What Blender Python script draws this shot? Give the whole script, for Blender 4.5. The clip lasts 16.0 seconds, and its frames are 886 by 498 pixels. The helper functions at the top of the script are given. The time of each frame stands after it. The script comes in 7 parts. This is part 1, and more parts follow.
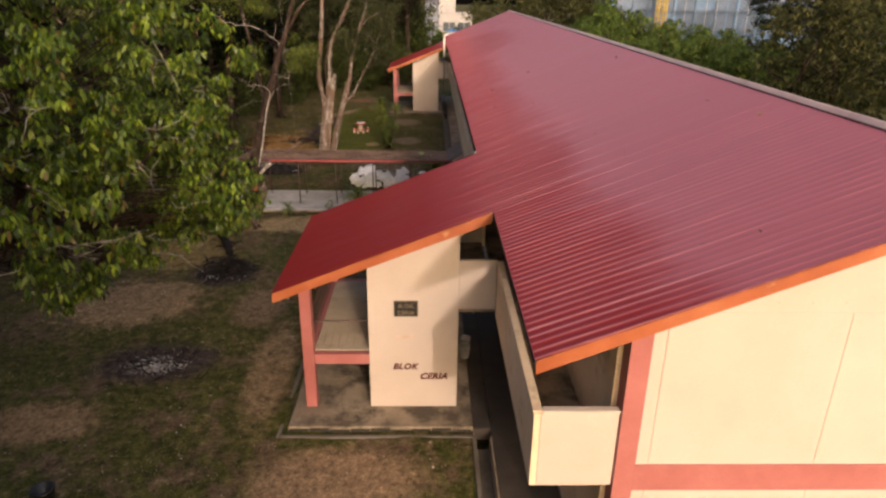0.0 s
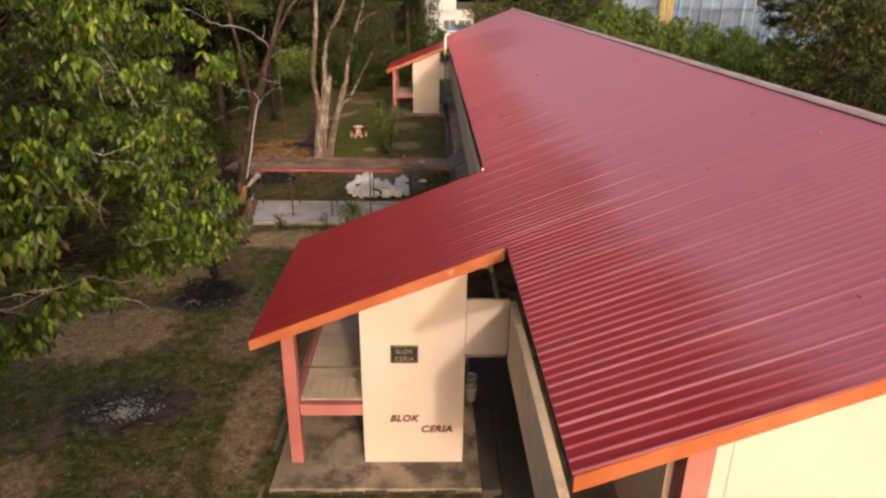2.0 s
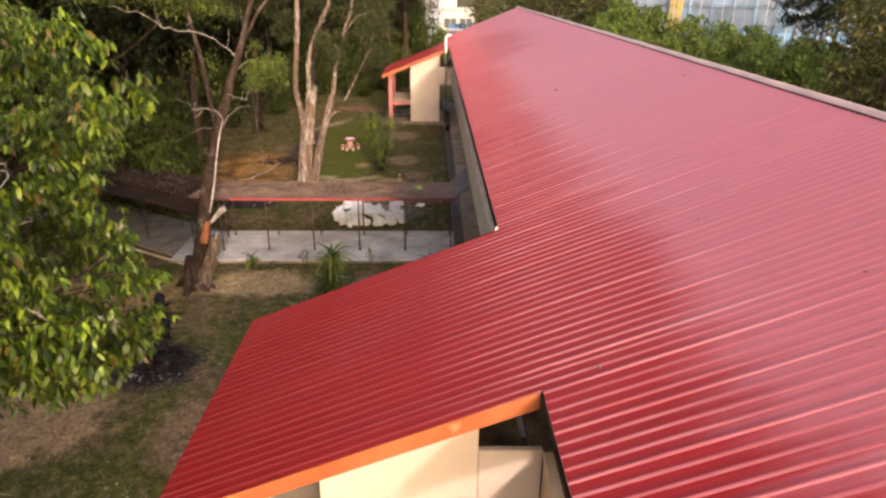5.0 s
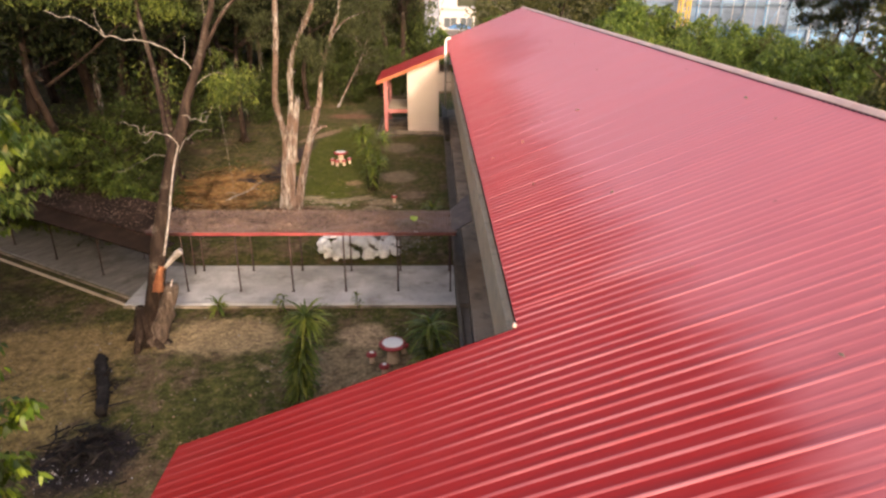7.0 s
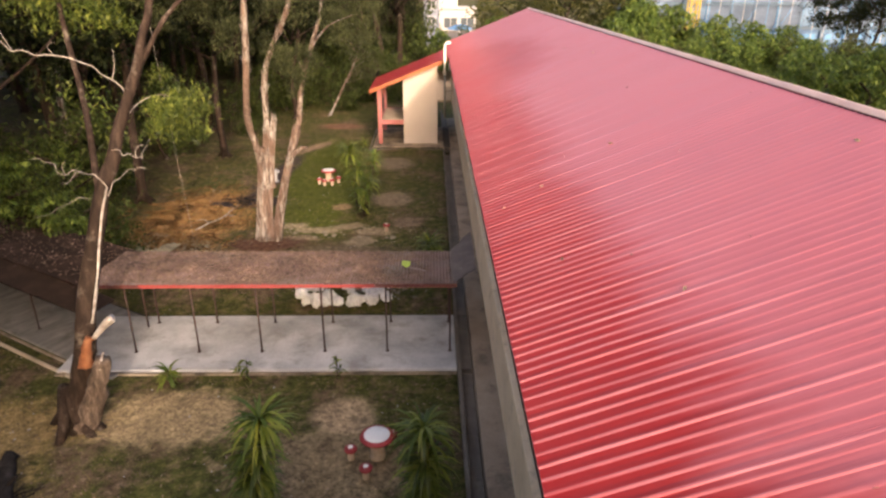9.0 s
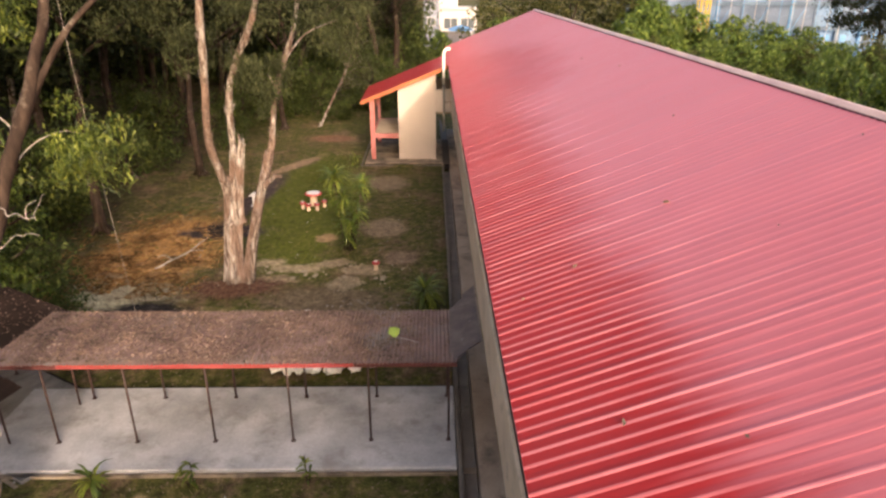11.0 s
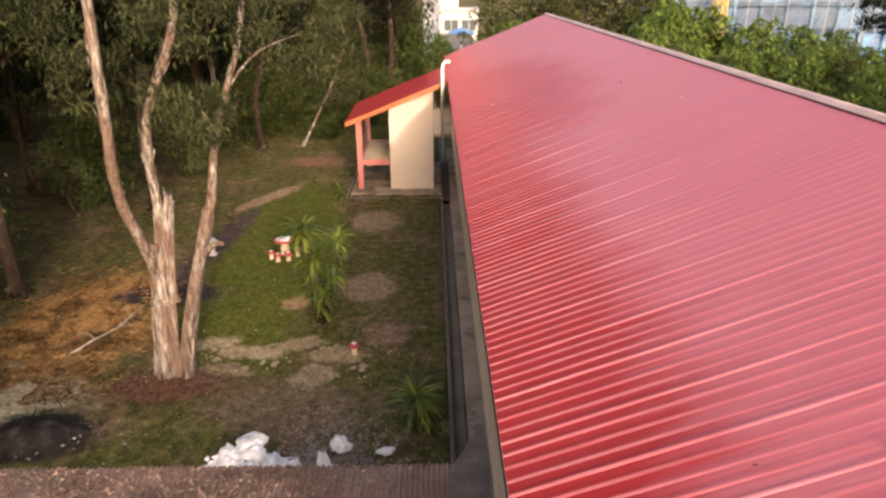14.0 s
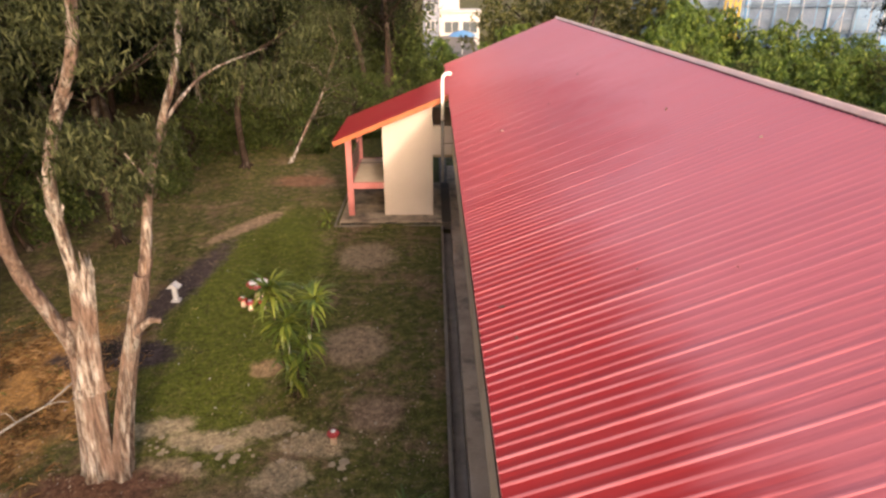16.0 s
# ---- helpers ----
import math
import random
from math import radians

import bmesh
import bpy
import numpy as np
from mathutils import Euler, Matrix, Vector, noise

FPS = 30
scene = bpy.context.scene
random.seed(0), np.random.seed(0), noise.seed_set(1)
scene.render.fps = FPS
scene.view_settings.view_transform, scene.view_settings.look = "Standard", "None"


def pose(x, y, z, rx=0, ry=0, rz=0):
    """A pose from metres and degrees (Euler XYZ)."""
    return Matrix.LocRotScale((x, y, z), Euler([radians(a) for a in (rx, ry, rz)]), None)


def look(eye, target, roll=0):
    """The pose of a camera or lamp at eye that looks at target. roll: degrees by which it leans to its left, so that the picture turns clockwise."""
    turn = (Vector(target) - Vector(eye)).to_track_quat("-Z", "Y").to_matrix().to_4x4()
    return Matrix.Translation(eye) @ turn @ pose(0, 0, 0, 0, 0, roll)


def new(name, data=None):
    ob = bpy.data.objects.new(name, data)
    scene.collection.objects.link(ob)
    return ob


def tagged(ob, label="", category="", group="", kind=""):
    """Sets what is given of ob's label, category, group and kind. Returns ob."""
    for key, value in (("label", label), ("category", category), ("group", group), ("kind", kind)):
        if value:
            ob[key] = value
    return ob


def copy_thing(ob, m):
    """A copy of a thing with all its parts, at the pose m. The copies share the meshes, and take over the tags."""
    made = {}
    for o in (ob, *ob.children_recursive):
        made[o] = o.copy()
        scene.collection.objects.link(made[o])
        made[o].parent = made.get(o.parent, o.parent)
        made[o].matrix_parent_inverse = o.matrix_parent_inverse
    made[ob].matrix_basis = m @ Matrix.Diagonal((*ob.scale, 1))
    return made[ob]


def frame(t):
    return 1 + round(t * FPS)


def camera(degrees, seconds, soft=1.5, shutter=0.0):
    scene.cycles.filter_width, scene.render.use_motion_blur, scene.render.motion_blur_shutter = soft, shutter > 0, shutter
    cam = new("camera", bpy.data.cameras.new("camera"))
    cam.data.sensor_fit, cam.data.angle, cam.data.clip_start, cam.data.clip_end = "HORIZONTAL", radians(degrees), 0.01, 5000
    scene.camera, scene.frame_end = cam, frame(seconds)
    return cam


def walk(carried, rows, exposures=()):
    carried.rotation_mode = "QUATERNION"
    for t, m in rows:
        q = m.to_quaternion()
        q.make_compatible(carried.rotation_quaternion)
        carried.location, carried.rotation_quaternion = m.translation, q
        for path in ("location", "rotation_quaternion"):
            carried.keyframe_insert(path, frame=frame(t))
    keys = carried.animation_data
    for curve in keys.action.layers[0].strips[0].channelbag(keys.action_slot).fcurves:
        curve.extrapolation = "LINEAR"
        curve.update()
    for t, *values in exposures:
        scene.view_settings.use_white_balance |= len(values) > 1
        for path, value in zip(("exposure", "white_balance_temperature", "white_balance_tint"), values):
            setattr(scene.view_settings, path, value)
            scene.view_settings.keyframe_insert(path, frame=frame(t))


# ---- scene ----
cam = camera(68.25, 16.0, soft=2.55)
# seconds, eye x y z, yaw to the left, pitch up, lean to the right
ROWS = [
    (0.0, -0.175, 1.875, 11.44, -1.3, -21.861, -0.781),
    (0.5, -0.193, 2.417, 11.434, -1.286, -21.912, -0.751),
    (1.0, -0.205, 3.015, 11.428, -1.272, -21.961, -0.721),
    (1.5, -0.21, 3.672, 11.422, -1.258, -22.008, -0.69),
    (2.0, -0.209, 4.384, 11.417, -1.244, -22.052, -0.66),
    (2.5, -0.202, 5.144, 11.411, -1.229, -22.095, -0.63),
    (3.0, -0.191, 5.941, 11.406, -1.214, -22.135, -0.6),
    (3.5, -0.174, 6.788, 11.401, -1.199, -22.174, -0.569),
    (4.0, -0.153, 7.682, 11.397, -1.184, -22.21, -0.539),
    (4.5, -0.127, 8.67, 11.392, -1.168, -22.244, -0.509),
    (5.0, -0.098, 9.681, 11.388, -1.152, -22.275, -0.478),
    (5.5, -0.066, 10.734, 11.384, -1.136, -22.305, -0.448),
    (6.0, -0.031, 11.824, 11.38, -1.12, -22.333, -0.418),
    (6.5, 0.007, 12.959, 11.377, -1.103, -22.358, -0.387),
    (7.0, 0.048, 14.131, 11.373, -1.087, -22.381, -0.357),
    (7.5, 0.09, 15.209, 11.37, -1.07, -22.402, -0.327),
    (8.0, 0.133, 16.431, 11.367, -1.053, -22.421, -0.297),
    (8.5, 0.178, 17.589, 11.364, -1.035, -22.438, -0.266),
    (9.0, 0.223, 18.763, 11.362, -1.018, -22.452, -0.236),
    (9.5, 0.269, 19.936, 11.359, -1.0, -22.465, -0.206),
    (10.0, 0.314, 21.092, 11.357, -0.982, -22.475, -0.175),
    (10.5, 0.359, 22.237, 11.355, -0.964, -22.483, -0.145),
    (11.0, 0.404, 23.37, 11.353, -0.945, -22.489, -0.115),
    (11.5, 0.447, 24.517, 11.352, -0.926, -22.493, -0.084),
    (12.0, 0.488, 25.601, 11.35, -0.907, -22.494, -0.054),
    (12.5, 0.528, 26.715, 11.349, -0.888, -22.494, -0.024),
    (13.0, 0.565, 27.81, 11.348, -0.869, -22.491, 0.006),
    (13.5, 0.6, 28.936, 11.347, -0.849, -22.486, 0.037),
    (14.0, 0.631, 30.048, 11.347, -0.829, -22.479, 0.067),
    (14.5, 0.659, 31.194, 11.346, -0.809, -22.47, 0.097),
    (15.0, 0.683, 32.287, 11.346, -0.789, -22.459, 0.128),
    (15.5, 0.703, 33.39, 11.346, -0.769, -22.445, 0.158),
    (16.0, 0.718, 34.477, 11.346, -0.748, -22.43, 0.188),
]
walk(cam, [(t, pose(x, y, z, 90 + p, 0, w) @ pose(0, 0, 0, 0, 0, -r)) for t, x, y, z, w, p, r in ROWS],
     exposures=[(0.0, -0.16), (1.0, -0.09), (2.5, 0.25), (4.0, 0.56), (6.5, 0.75), (9.0, 0.83), (16.0, 0.77)])
scene.view_settings.use_white_balance = True
scene.view_settings.white_balance_temperature, scene.view_settings.white_balance_tint = 6500, 20

# ---- light and air ----
SUN_EL, SUN_AZ = 16.3, 165.4
world = bpy.data.worlds.new("world")
scene.world = world
world.use_nodes = True
wn = world.node_tree
sky = wn.nodes.new("ShaderNodeTexSky")
sky.sky_type = "NISHITA"
sky.sun_disc = False
sky.sun_elevation, sky.sun_rotation = radians(SUN_EL), radians(SUN_AZ)
sky.air_density, sky.dust_density, sky.ozone_density = 1.0, 8.0, 0.2
wn.links.new(sky.outputs[0], wn.nodes["Background"].inputs[0])
wn.nodes["Background"].inputs[1].default_value = 0.30
sun = new("sun", bpy.data.lights.new("sun", "SUN"))
sun.data.energy, sun.data.angle, sun.data.color = 1.9, radians(1.1), (1.0, 0.85, 0.70)
az, el = radians(SUN_AZ), radians(SUN_EL)
to_sun = Vector((math.sin(az) * math.cos(el), math.cos(az) * math.cos(el), math.sin(el)))
sun.matrix_basis = look(to_sun * 60, (0, 0, 0))


# ---- helpers for meshes ----
class Mesh:
    """Collects corners and faces of one mesh."""

    def __init__(self):
        self.v, self.f = [], []

    def add(self, verts, faces):
        n = len(self.v)
        self.v += [tuple(p) for p in verts]
        self.f += [tuple(n + i for i in face) for face in faces]
        return self

    def box(self, x0, x1, y0, y1, z0, z1, b=0.01):
        """A box with chamfered edges."""
        b = min(b, abs(x1 - x0) / 3, abs(y1 - y0) / 3, abs(z1 - z0) / 3)
        c, h = ((x0 + x1) / 2, (y0 + y1) / 2, (z0 + z1) / 2), ((x1 - x0) / 2, (y1 - y0) / 2, (z1 - z0) / 2)
        verts, key = [], {}
        for sx in (-1, 1):
            for sy in (-1, 1):
                for sz in (-1, 1):
                    for a in range(3):
                        s = (sx, sy, sz)
                        key[s, a] = len(verts)
                        verts.append(tuple(c[i] + s[i] * (h[i] if i == a else h[i] - b) for i in range(3)))
        faces = []
        for a in range(3):
            o, p = (a + 1) % 3, (a + 2) % 3
            for s in (-1, 1):
                loop = []
                for so, sp in ((-1, -1), (1, -1), (1, 1), (-1, 1)):
                    k = [0, 0, 0]
                    k[a], k[o], k[p] = s, so, sp
                    loop.append(key[tuple(k), a])
                faces.append(loop if s > 0 else loop[::-1])
        for a in range(3):
            o, p = (a + 1) % 3, (a + 2) % 3
            for so in (-1, 1):
                for sp in (-1, 1):
                    k0, k1 = [0, 0, 0], [0, 0, 0]
                    k0[a], k0[o], k0[p] = -1, so, sp
                    k1[a], k1[o], k1[p] = 1, so, sp
                    k0, k1 = tuple(k0), tuple(k1)
                    q = [key[k0, o], key[k1, o], key[k1, p], key[k0, p]]
                    faces.append(q if so * sp > 0 else q[::-1])
        for s in [(i, j, k) for i in (-1, 1) for j in (-1, 1) for k in (-1, 1)]:
            t = [key[s, 0], key[s, 1], key[s, 2]]
            faces.append(t if s[0] * s[1] * s[2] > 0 else t[::-1])
        return self.add(verts, faces)

    def prism(self, outline, axis, a, b):
        """An outline of 2D points swept along an axis ('x', 'y' or 'z') from a to b."""
        def at(p, s):
            return {"x": (s, p[0], p[1]), "y": (p[0], s, p[1]), "z": (p[0], p[1], s)}[axis]
        n = len(outline)
        verts = [at(p, a) for p in outline] + [at(p, b) for p in outline]
        faces = [tuple(range(n)), tuple(range(2 * n - 1, n - 1, -1))]
        faces += [(i, i + n, (i + 1) % n + n, (i + 1) % n) for i in range(n)]
        return self.add(verts, faces)

    def tube(self, path, radii, sides=8, wobble=0.0, rng=random):
        """A tube with closed ends along a path of points."""
        path = [Vector(p) for p in path]
        rings, up = [], Vector((0.31, 0.17, 0.93))
        for i, p in enumerate(path):
            d = (path[min(i + 1, len(path) - 1)] - path[max(i - 1, 0)]).normalized()
            u = d.cross(up)
            u = u.normalized() if u.length > 0.05 else d.cross(Vector((1, 0, 0))).normalized()
            w = d.cross(u)
            ring = []
            for k in range(sides):
                t, r = 2 * math.pi * k / sides, radii[i] * (1 + wobble * rng.uniform(-1, 1))
                ring.append(p + u * (r * math.cos(t)) + w * (r * math.sin(t)))
            rings.append(ring)
        verts = [q for ring in rings for q in ring]
        faces = []
        for i in range(len(rings) - 1):
            for k in range(sides):
                a, b = i * sides + k, i * sides + (k + 1) % sides
                faces.append((a, b, b + sides, a + sides))
        faces += [tuple(range(sides))[::-1], tuple(range(len(verts) - sides, len(verts)))]
        return self.add(verts, faces)

    def lathe(self, profile, centre=(0, 0, 0), sides=20):
        """A turned body from (radius, height) pairs."""
        verts, n = [], sides
        for r, z in profile:
            for k in range(n):
                t = 2 * math.pi * k / n
                verts.append((centre[0] + r * math.cos(t), centre[1] + r * math.sin(t), centre[2] + z))
        faces = [(i * n + k, i * n + (k + 1) % n, (i + 1) * n + (k + 1) % n, (i + 1) * n + k) for i in range(len(profile) - 1) for k in range(n)]
        faces += [tuple(range(n))[::-1], tuple(range(len(verts) - n, len(verts)))]
        return self.add(verts, faces)

    def data(self, name, smooth=False):
        me = bpy.data.meshes.new(name)
        me.from_pydata(self.v, [], self.f)
        if smooth:
            me.polygons.foreach_set("use_smooth", [True] * len(me.polygons))
        me.update()
        return me


def quads(name, verts, per, faces, mats=None):
    """A mesh of many alike small pieces: verts is an array (n, per, 3), faces one piece's faces."""
    n = len(verts)
    me = bpy.data.meshes.new(name)
    flat = np.concatenate([np.array(f) for f in faces])
    sizes = np.array([len(f) for f in faces])
    me.vertices.add(n * per)
    me.vertices.foreach_set("co", np.asarray(verts, np.float32).ravel())
    loops = (np.arange(n)[:, None] * per + flat[None, :]).ravel()
    me.loops.add(len(loops))
    me.loops.foreach_set("vertex_index", loops.astype(np.int32))
    totals = np.tile(sizes, n)
    me.polygons.add(len(totals))
    me.polygons.foreach_set("loop_start", (np.cumsum(totals) - totals).astype(np.int32))
    me.polygons.foreach_set("loop_total", totals.astype(np.int32))
    me.update(calc_edges=True)
    me.validate()
    return me


def thing(name, label, category, group="", kind="", at=(0, 0, 0)):
    ob = new(name)
    ob.location = at
    ob.empty_display_size = 0.2
    return tagged(ob, label, category, group, kind)


def part(name, m, material, parent, label="", smooth=False):
    """Links a mesh as one object under a thing or a part."""
    me = m.data(name, smooth) if isinstance(m, Mesh) else m
    if not me.materials:
        me.materials.append(material)
    ob = new(name, me)
    ob.parent = parent
    if label:
        ob["label"] = label
    return ob


def solid(name, m, material, label, category="", group="", kind="", smooth=False):
    """A top-level thing or piece of the setting that is one mesh."""
    return tagged(part(name, m, material, None, "", smooth), label, category, group, kind)


# ---- materials ----
def nodes_of(name):
    mat = bpy.data.materials.new(name)
    mat.use_nodes = True
    return mat, mat.node_tree, mat.node_tree.nodes["Principled BSDF"]


def noise_node(nt, scale, detail=4.0, rough=0.6, vector=None, stretch=None):
    n = nt.nodes.new("ShaderNodeTexNoise")
    n.inputs["Scale"].default_value, n.inputs["Detail"].default_value, n.inputs["Roughness"].default_value = scale, detail, rough
    if vector is None:
        vector = nt.nodes.new("ShaderNodeTexCoord").outputs["Object"]
    if stretch:
        mp = nt.nodes.new("ShaderNodeMapping")
        mp.inputs["Scale"].default_value = stretch
        nt.links.new(vector, mp.inputs[0])
        vector = mp.outputs[0]
    nt.links.new(vector, n.inputs["Vector"])
    return n.outputs["Fac"]


def ramp(nt, fac, stops):
    r = nt.nodes.new("ShaderNodeValToRGB")
    el = r.color_ramp.elements
    while len(el) < len(stops):
        el.new(0.5)
    for e, (pos, col) in zip(el, stops):
        e.position = pos
        e.color = (*col, 1) if len(col) == 3 else (col[0], col[0], col[0], 1)
    nt.links.new(fac, r.inputs[0])
    return r.outputs[0]


def mix(nt, fac, a, b, mode="MIX"):
    m = nt.nodes.new("ShaderNodeMix")
    m.data_type, m.blend_type = "RGBA", mode
    for sock, val in ((m.inputs[0], fac), (m.inputs[6], a), (m.inputs[7], b)):
        if isinstance(val, (int, float)):
            sock.default_value = val
        elif isinstance(val, tuple):
            sock.default_value = (*val, 1)
        else:
            nt.links.new(val, sock)
    return m.outputs[2]


def bump(nt, bsdf, height, strength=0.3, distance=0.01):
    b = nt.nodes.new("ShaderNodeBump")
    b.inputs["Strength"].default_value, b.inputs["Distance"].default_value = strength, distance
    nt.links.new(height, b.inputs["Height"])
    nt.links.new(b.outputs[0], bsdf.inputs["Normal"])


def surface(name, dark, base, light, big=0.6, small=25.0, rough=(0.6, 0.8), bumps=0.25, metal=0.0, stain=None, stain_scale=1.3, stain_at=(0.55, 0.75), spec=0.5, stretch=None, vary=0.0, grain=0.6):
    """A painted, cast or grown surface with variation at two scales and stains of their own shape."""
    mat, nt, bsdf = nodes_of(name)
    n1, n2 = noise_node(nt, big, 5, stretch=stretch), noise_node(nt, small, 3, stretch=stretch)
    col = ramp(nt, n1, [(0.3, dark), (0.5, base), (0.72, light)])
    fine = ramp(nt, n2, [(0.3, (0.78,)), (0.7, (1.1,))])
    col = mix(nt, grain, col, fine, "MULTIPLY")
    if stain:
        mask = ramp(nt, noise_node(nt, stain_scale, 6, 0.7), [(stain_at[0], (0.0,)), (stain_at[1], (1.0,))])
        col = mix(nt, mask, col, stain)
    if vary:
        info = nt.nodes.new("ShaderNodeObjectInfo")
        col = mix(nt, vary, col, ramp(nt, info.outputs["Random"], [(0.0, (0.55,)), (1.0, (1.35,))]), "MULTIPLY")
    nt.links.new(col, bsdf.inputs["Base Color"])
    nt.links.new(ramp(nt, n1, [(0.3, (rough[0],)), (0.7, (rough[1],))]), bsdf.inputs["Roughness"])
    bsdf.inputs["Metallic"].default_value = metal
    bsdf.inputs["Specular IOR Level"].default_value = spec
    if bumps:
        bump(nt, bsdf, n2, bumps, 0.01)
    return mat


def foliage(name, dark, base, light, through_light=0.35, rough=0.45, accent=None, yellow=0.3, gloss=0.35):
    """Leaves: each its own tint, with light coming through them."""
    mat, nt, bsdf = nodes_of(name)
    geo = nt.nodes.new("ShaderNodeNewGeometry")
    stops = [(0.0, dark), (0.5, base), (0.93, light)]
    if accent:
        stops += [(0.965, accent), (1.0, accent)]
    col = ramp(nt, geo.outputs["Random Per Island"], stops)
    clump = ramp(nt, noise_node(nt, 0.8, 4), [(0.34, (0.30,)), (0.5, (0.9,)), (0.66, (1.5,))])
    col = mix(nt, 0.8, col, clump, "MULTIPLY")
    nt.links.new(col, bsdf.inputs["Base Color"])
    bsdf.inputs["Roughness"].default_value = rough
    bsdf.inputs["Specular IOR Level"].default_value = gloss
    tr = nt.nodes.new("ShaderNodeBsdfTranslucent")
    nt.links.new(mix(nt, yellow, col, (0.30, 0.42, 0.03), "MIX"), tr.inputs[0])
    sh = nt.nodes.new("ShaderNodeMixShader")
    sh.inputs[0].default_value = through_light
    nt.links.new(bsdf.outputs[0], sh.inputs[1])
    nt.links.new(tr.outputs[0], sh.inputs[2])
    nt.links.new(sh.outputs[0], nt.nodes["Material Output"].inputs[0])
    return mat


def roof_paint(name="red_roof_paint", crest_light=0.0, kept=0.15):
    """Red coated sheet metal with dust, droppings and dents; sky reflection is painted in as paler red above the eaves.
    """
    mat, nt, bsdf = nodes_of(name)
    info = nt.nodes.new("ShaderNodeObjectInfo")
    pos = nt.nodes.new("ShaderNodeNewGeometry").outputs["Position"]
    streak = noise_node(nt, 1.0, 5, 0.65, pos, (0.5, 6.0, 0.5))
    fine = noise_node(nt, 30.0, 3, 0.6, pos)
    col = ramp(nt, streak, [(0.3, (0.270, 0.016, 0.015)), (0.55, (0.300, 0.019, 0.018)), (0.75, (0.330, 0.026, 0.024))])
    # Sky reflected on the upper roof, put into the colour as paler red
    paler = ramp(nt, streak, [(0.3, (0.385, 0.098, 0.112)), (0.55, (0.425, 0.115, 0.130)), (0.75, (0.465, 0.138, 0.152))])
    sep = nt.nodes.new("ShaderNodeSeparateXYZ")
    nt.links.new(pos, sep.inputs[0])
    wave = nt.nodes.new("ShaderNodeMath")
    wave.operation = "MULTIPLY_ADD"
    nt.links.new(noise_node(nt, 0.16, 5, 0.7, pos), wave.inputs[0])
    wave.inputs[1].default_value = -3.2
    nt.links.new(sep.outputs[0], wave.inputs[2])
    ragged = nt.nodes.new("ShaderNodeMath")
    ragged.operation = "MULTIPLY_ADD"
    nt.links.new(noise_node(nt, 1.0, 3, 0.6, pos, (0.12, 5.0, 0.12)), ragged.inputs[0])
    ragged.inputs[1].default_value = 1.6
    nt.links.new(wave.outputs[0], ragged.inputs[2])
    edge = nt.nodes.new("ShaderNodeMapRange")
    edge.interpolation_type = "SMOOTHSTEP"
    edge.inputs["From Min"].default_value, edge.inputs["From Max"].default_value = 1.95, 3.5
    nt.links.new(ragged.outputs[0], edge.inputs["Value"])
    # Deep red patches: places that reflect trees, painted into the colour
    sheen = mix(nt, blob_mask(nt, pos, 2.4, 56.0, 3.4, 9.0, 0, 0.45, 0.5, 0.3), edge.outputs[0], (0.22, 0.22, 0.22))
    sheen = mix(nt, blob_mask(nt, pos, 1.4, 19.5, 2.0, 4.5, 0, 0.25, 0.5, 0.25), sheen, (0.0, 0.0, 0.0))
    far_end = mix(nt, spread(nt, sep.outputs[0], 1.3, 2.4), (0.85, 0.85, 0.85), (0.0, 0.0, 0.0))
    sheen = mix(nt, spread(nt, sep.outputs[1], 62.5, 66.5), far_end, sheen)
    sheen = mix(nt, spread(nt, sep.outputs[1], 36.0, 50.0), mix(nt, 0.14, sheen, (0.0, 0.0, 0.0)), sheen)
    col = mix(nt, sheen, col, paler)
    col = mix(nt, 0.35, col, ramp(nt, info.outputs["Random"], [(0.0, (0.90,)), (1.0, (1.08,))]), "MULTIPLY")
    dust = ramp(nt, noise_node(nt, 0.35, 6, 0.7, pos), [(0.45, (0.0,)), (0.85, (0.10,))])
    col = mix(nt, dust, col, (0.40, 0.16, 0.14))
    speck = ramp(nt, noise_node(nt, 9.0, 2, 0.5, pos), [(0.75, (0.0,)), (0.80, (0.45,))])
    col = mix(nt, speck, col, (0.45, 0.18, 0.15))
    # Bright sunlit rib lines, painted into the crest colour
    if crest_light:
        worn = ramp(nt, noise_node(nt, 1.0, 4, 0.7, pos, (0.35, 5.0, 0.35)), [(0.3, (0.35 * crest_light,)), (0.65, (crest_light,))])
        worn = mix(nt, spread(nt, sep.outputs[0], -0.3, 1.6), worn, mix(nt, 0.75, worn, (0.0, 0.0, 0.0)))
        worn = mix(nt, sheen, worn, mix(nt, 1 - kept, worn, (0.0, 0.0, 0.0)))
        worn = mix(nt, spread(nt, sep.outputs[0], 3.4, 5.4), mix(nt, 0.92, worn, (0.0, 0.0, 0.0)), worn)
        col = mix(nt, worn, col, (0.60, 0.31, 0.345))
    nt.links.new(col, bsdf.inputs["Base Color"])
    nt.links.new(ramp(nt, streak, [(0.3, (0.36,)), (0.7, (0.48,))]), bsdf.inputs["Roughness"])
    nt.links.new(ramp(nt, sheen, [(0.0, (0.13,)), (1.0, (0.30,))]), bsdf.inputs["Specular IOR Level"])
    bump(nt, bsdf, mix(nt, 0.5, fine, noise_node(nt, 1.6, 2, 0.5, pos)), 0.12, 0.012)
    return mat


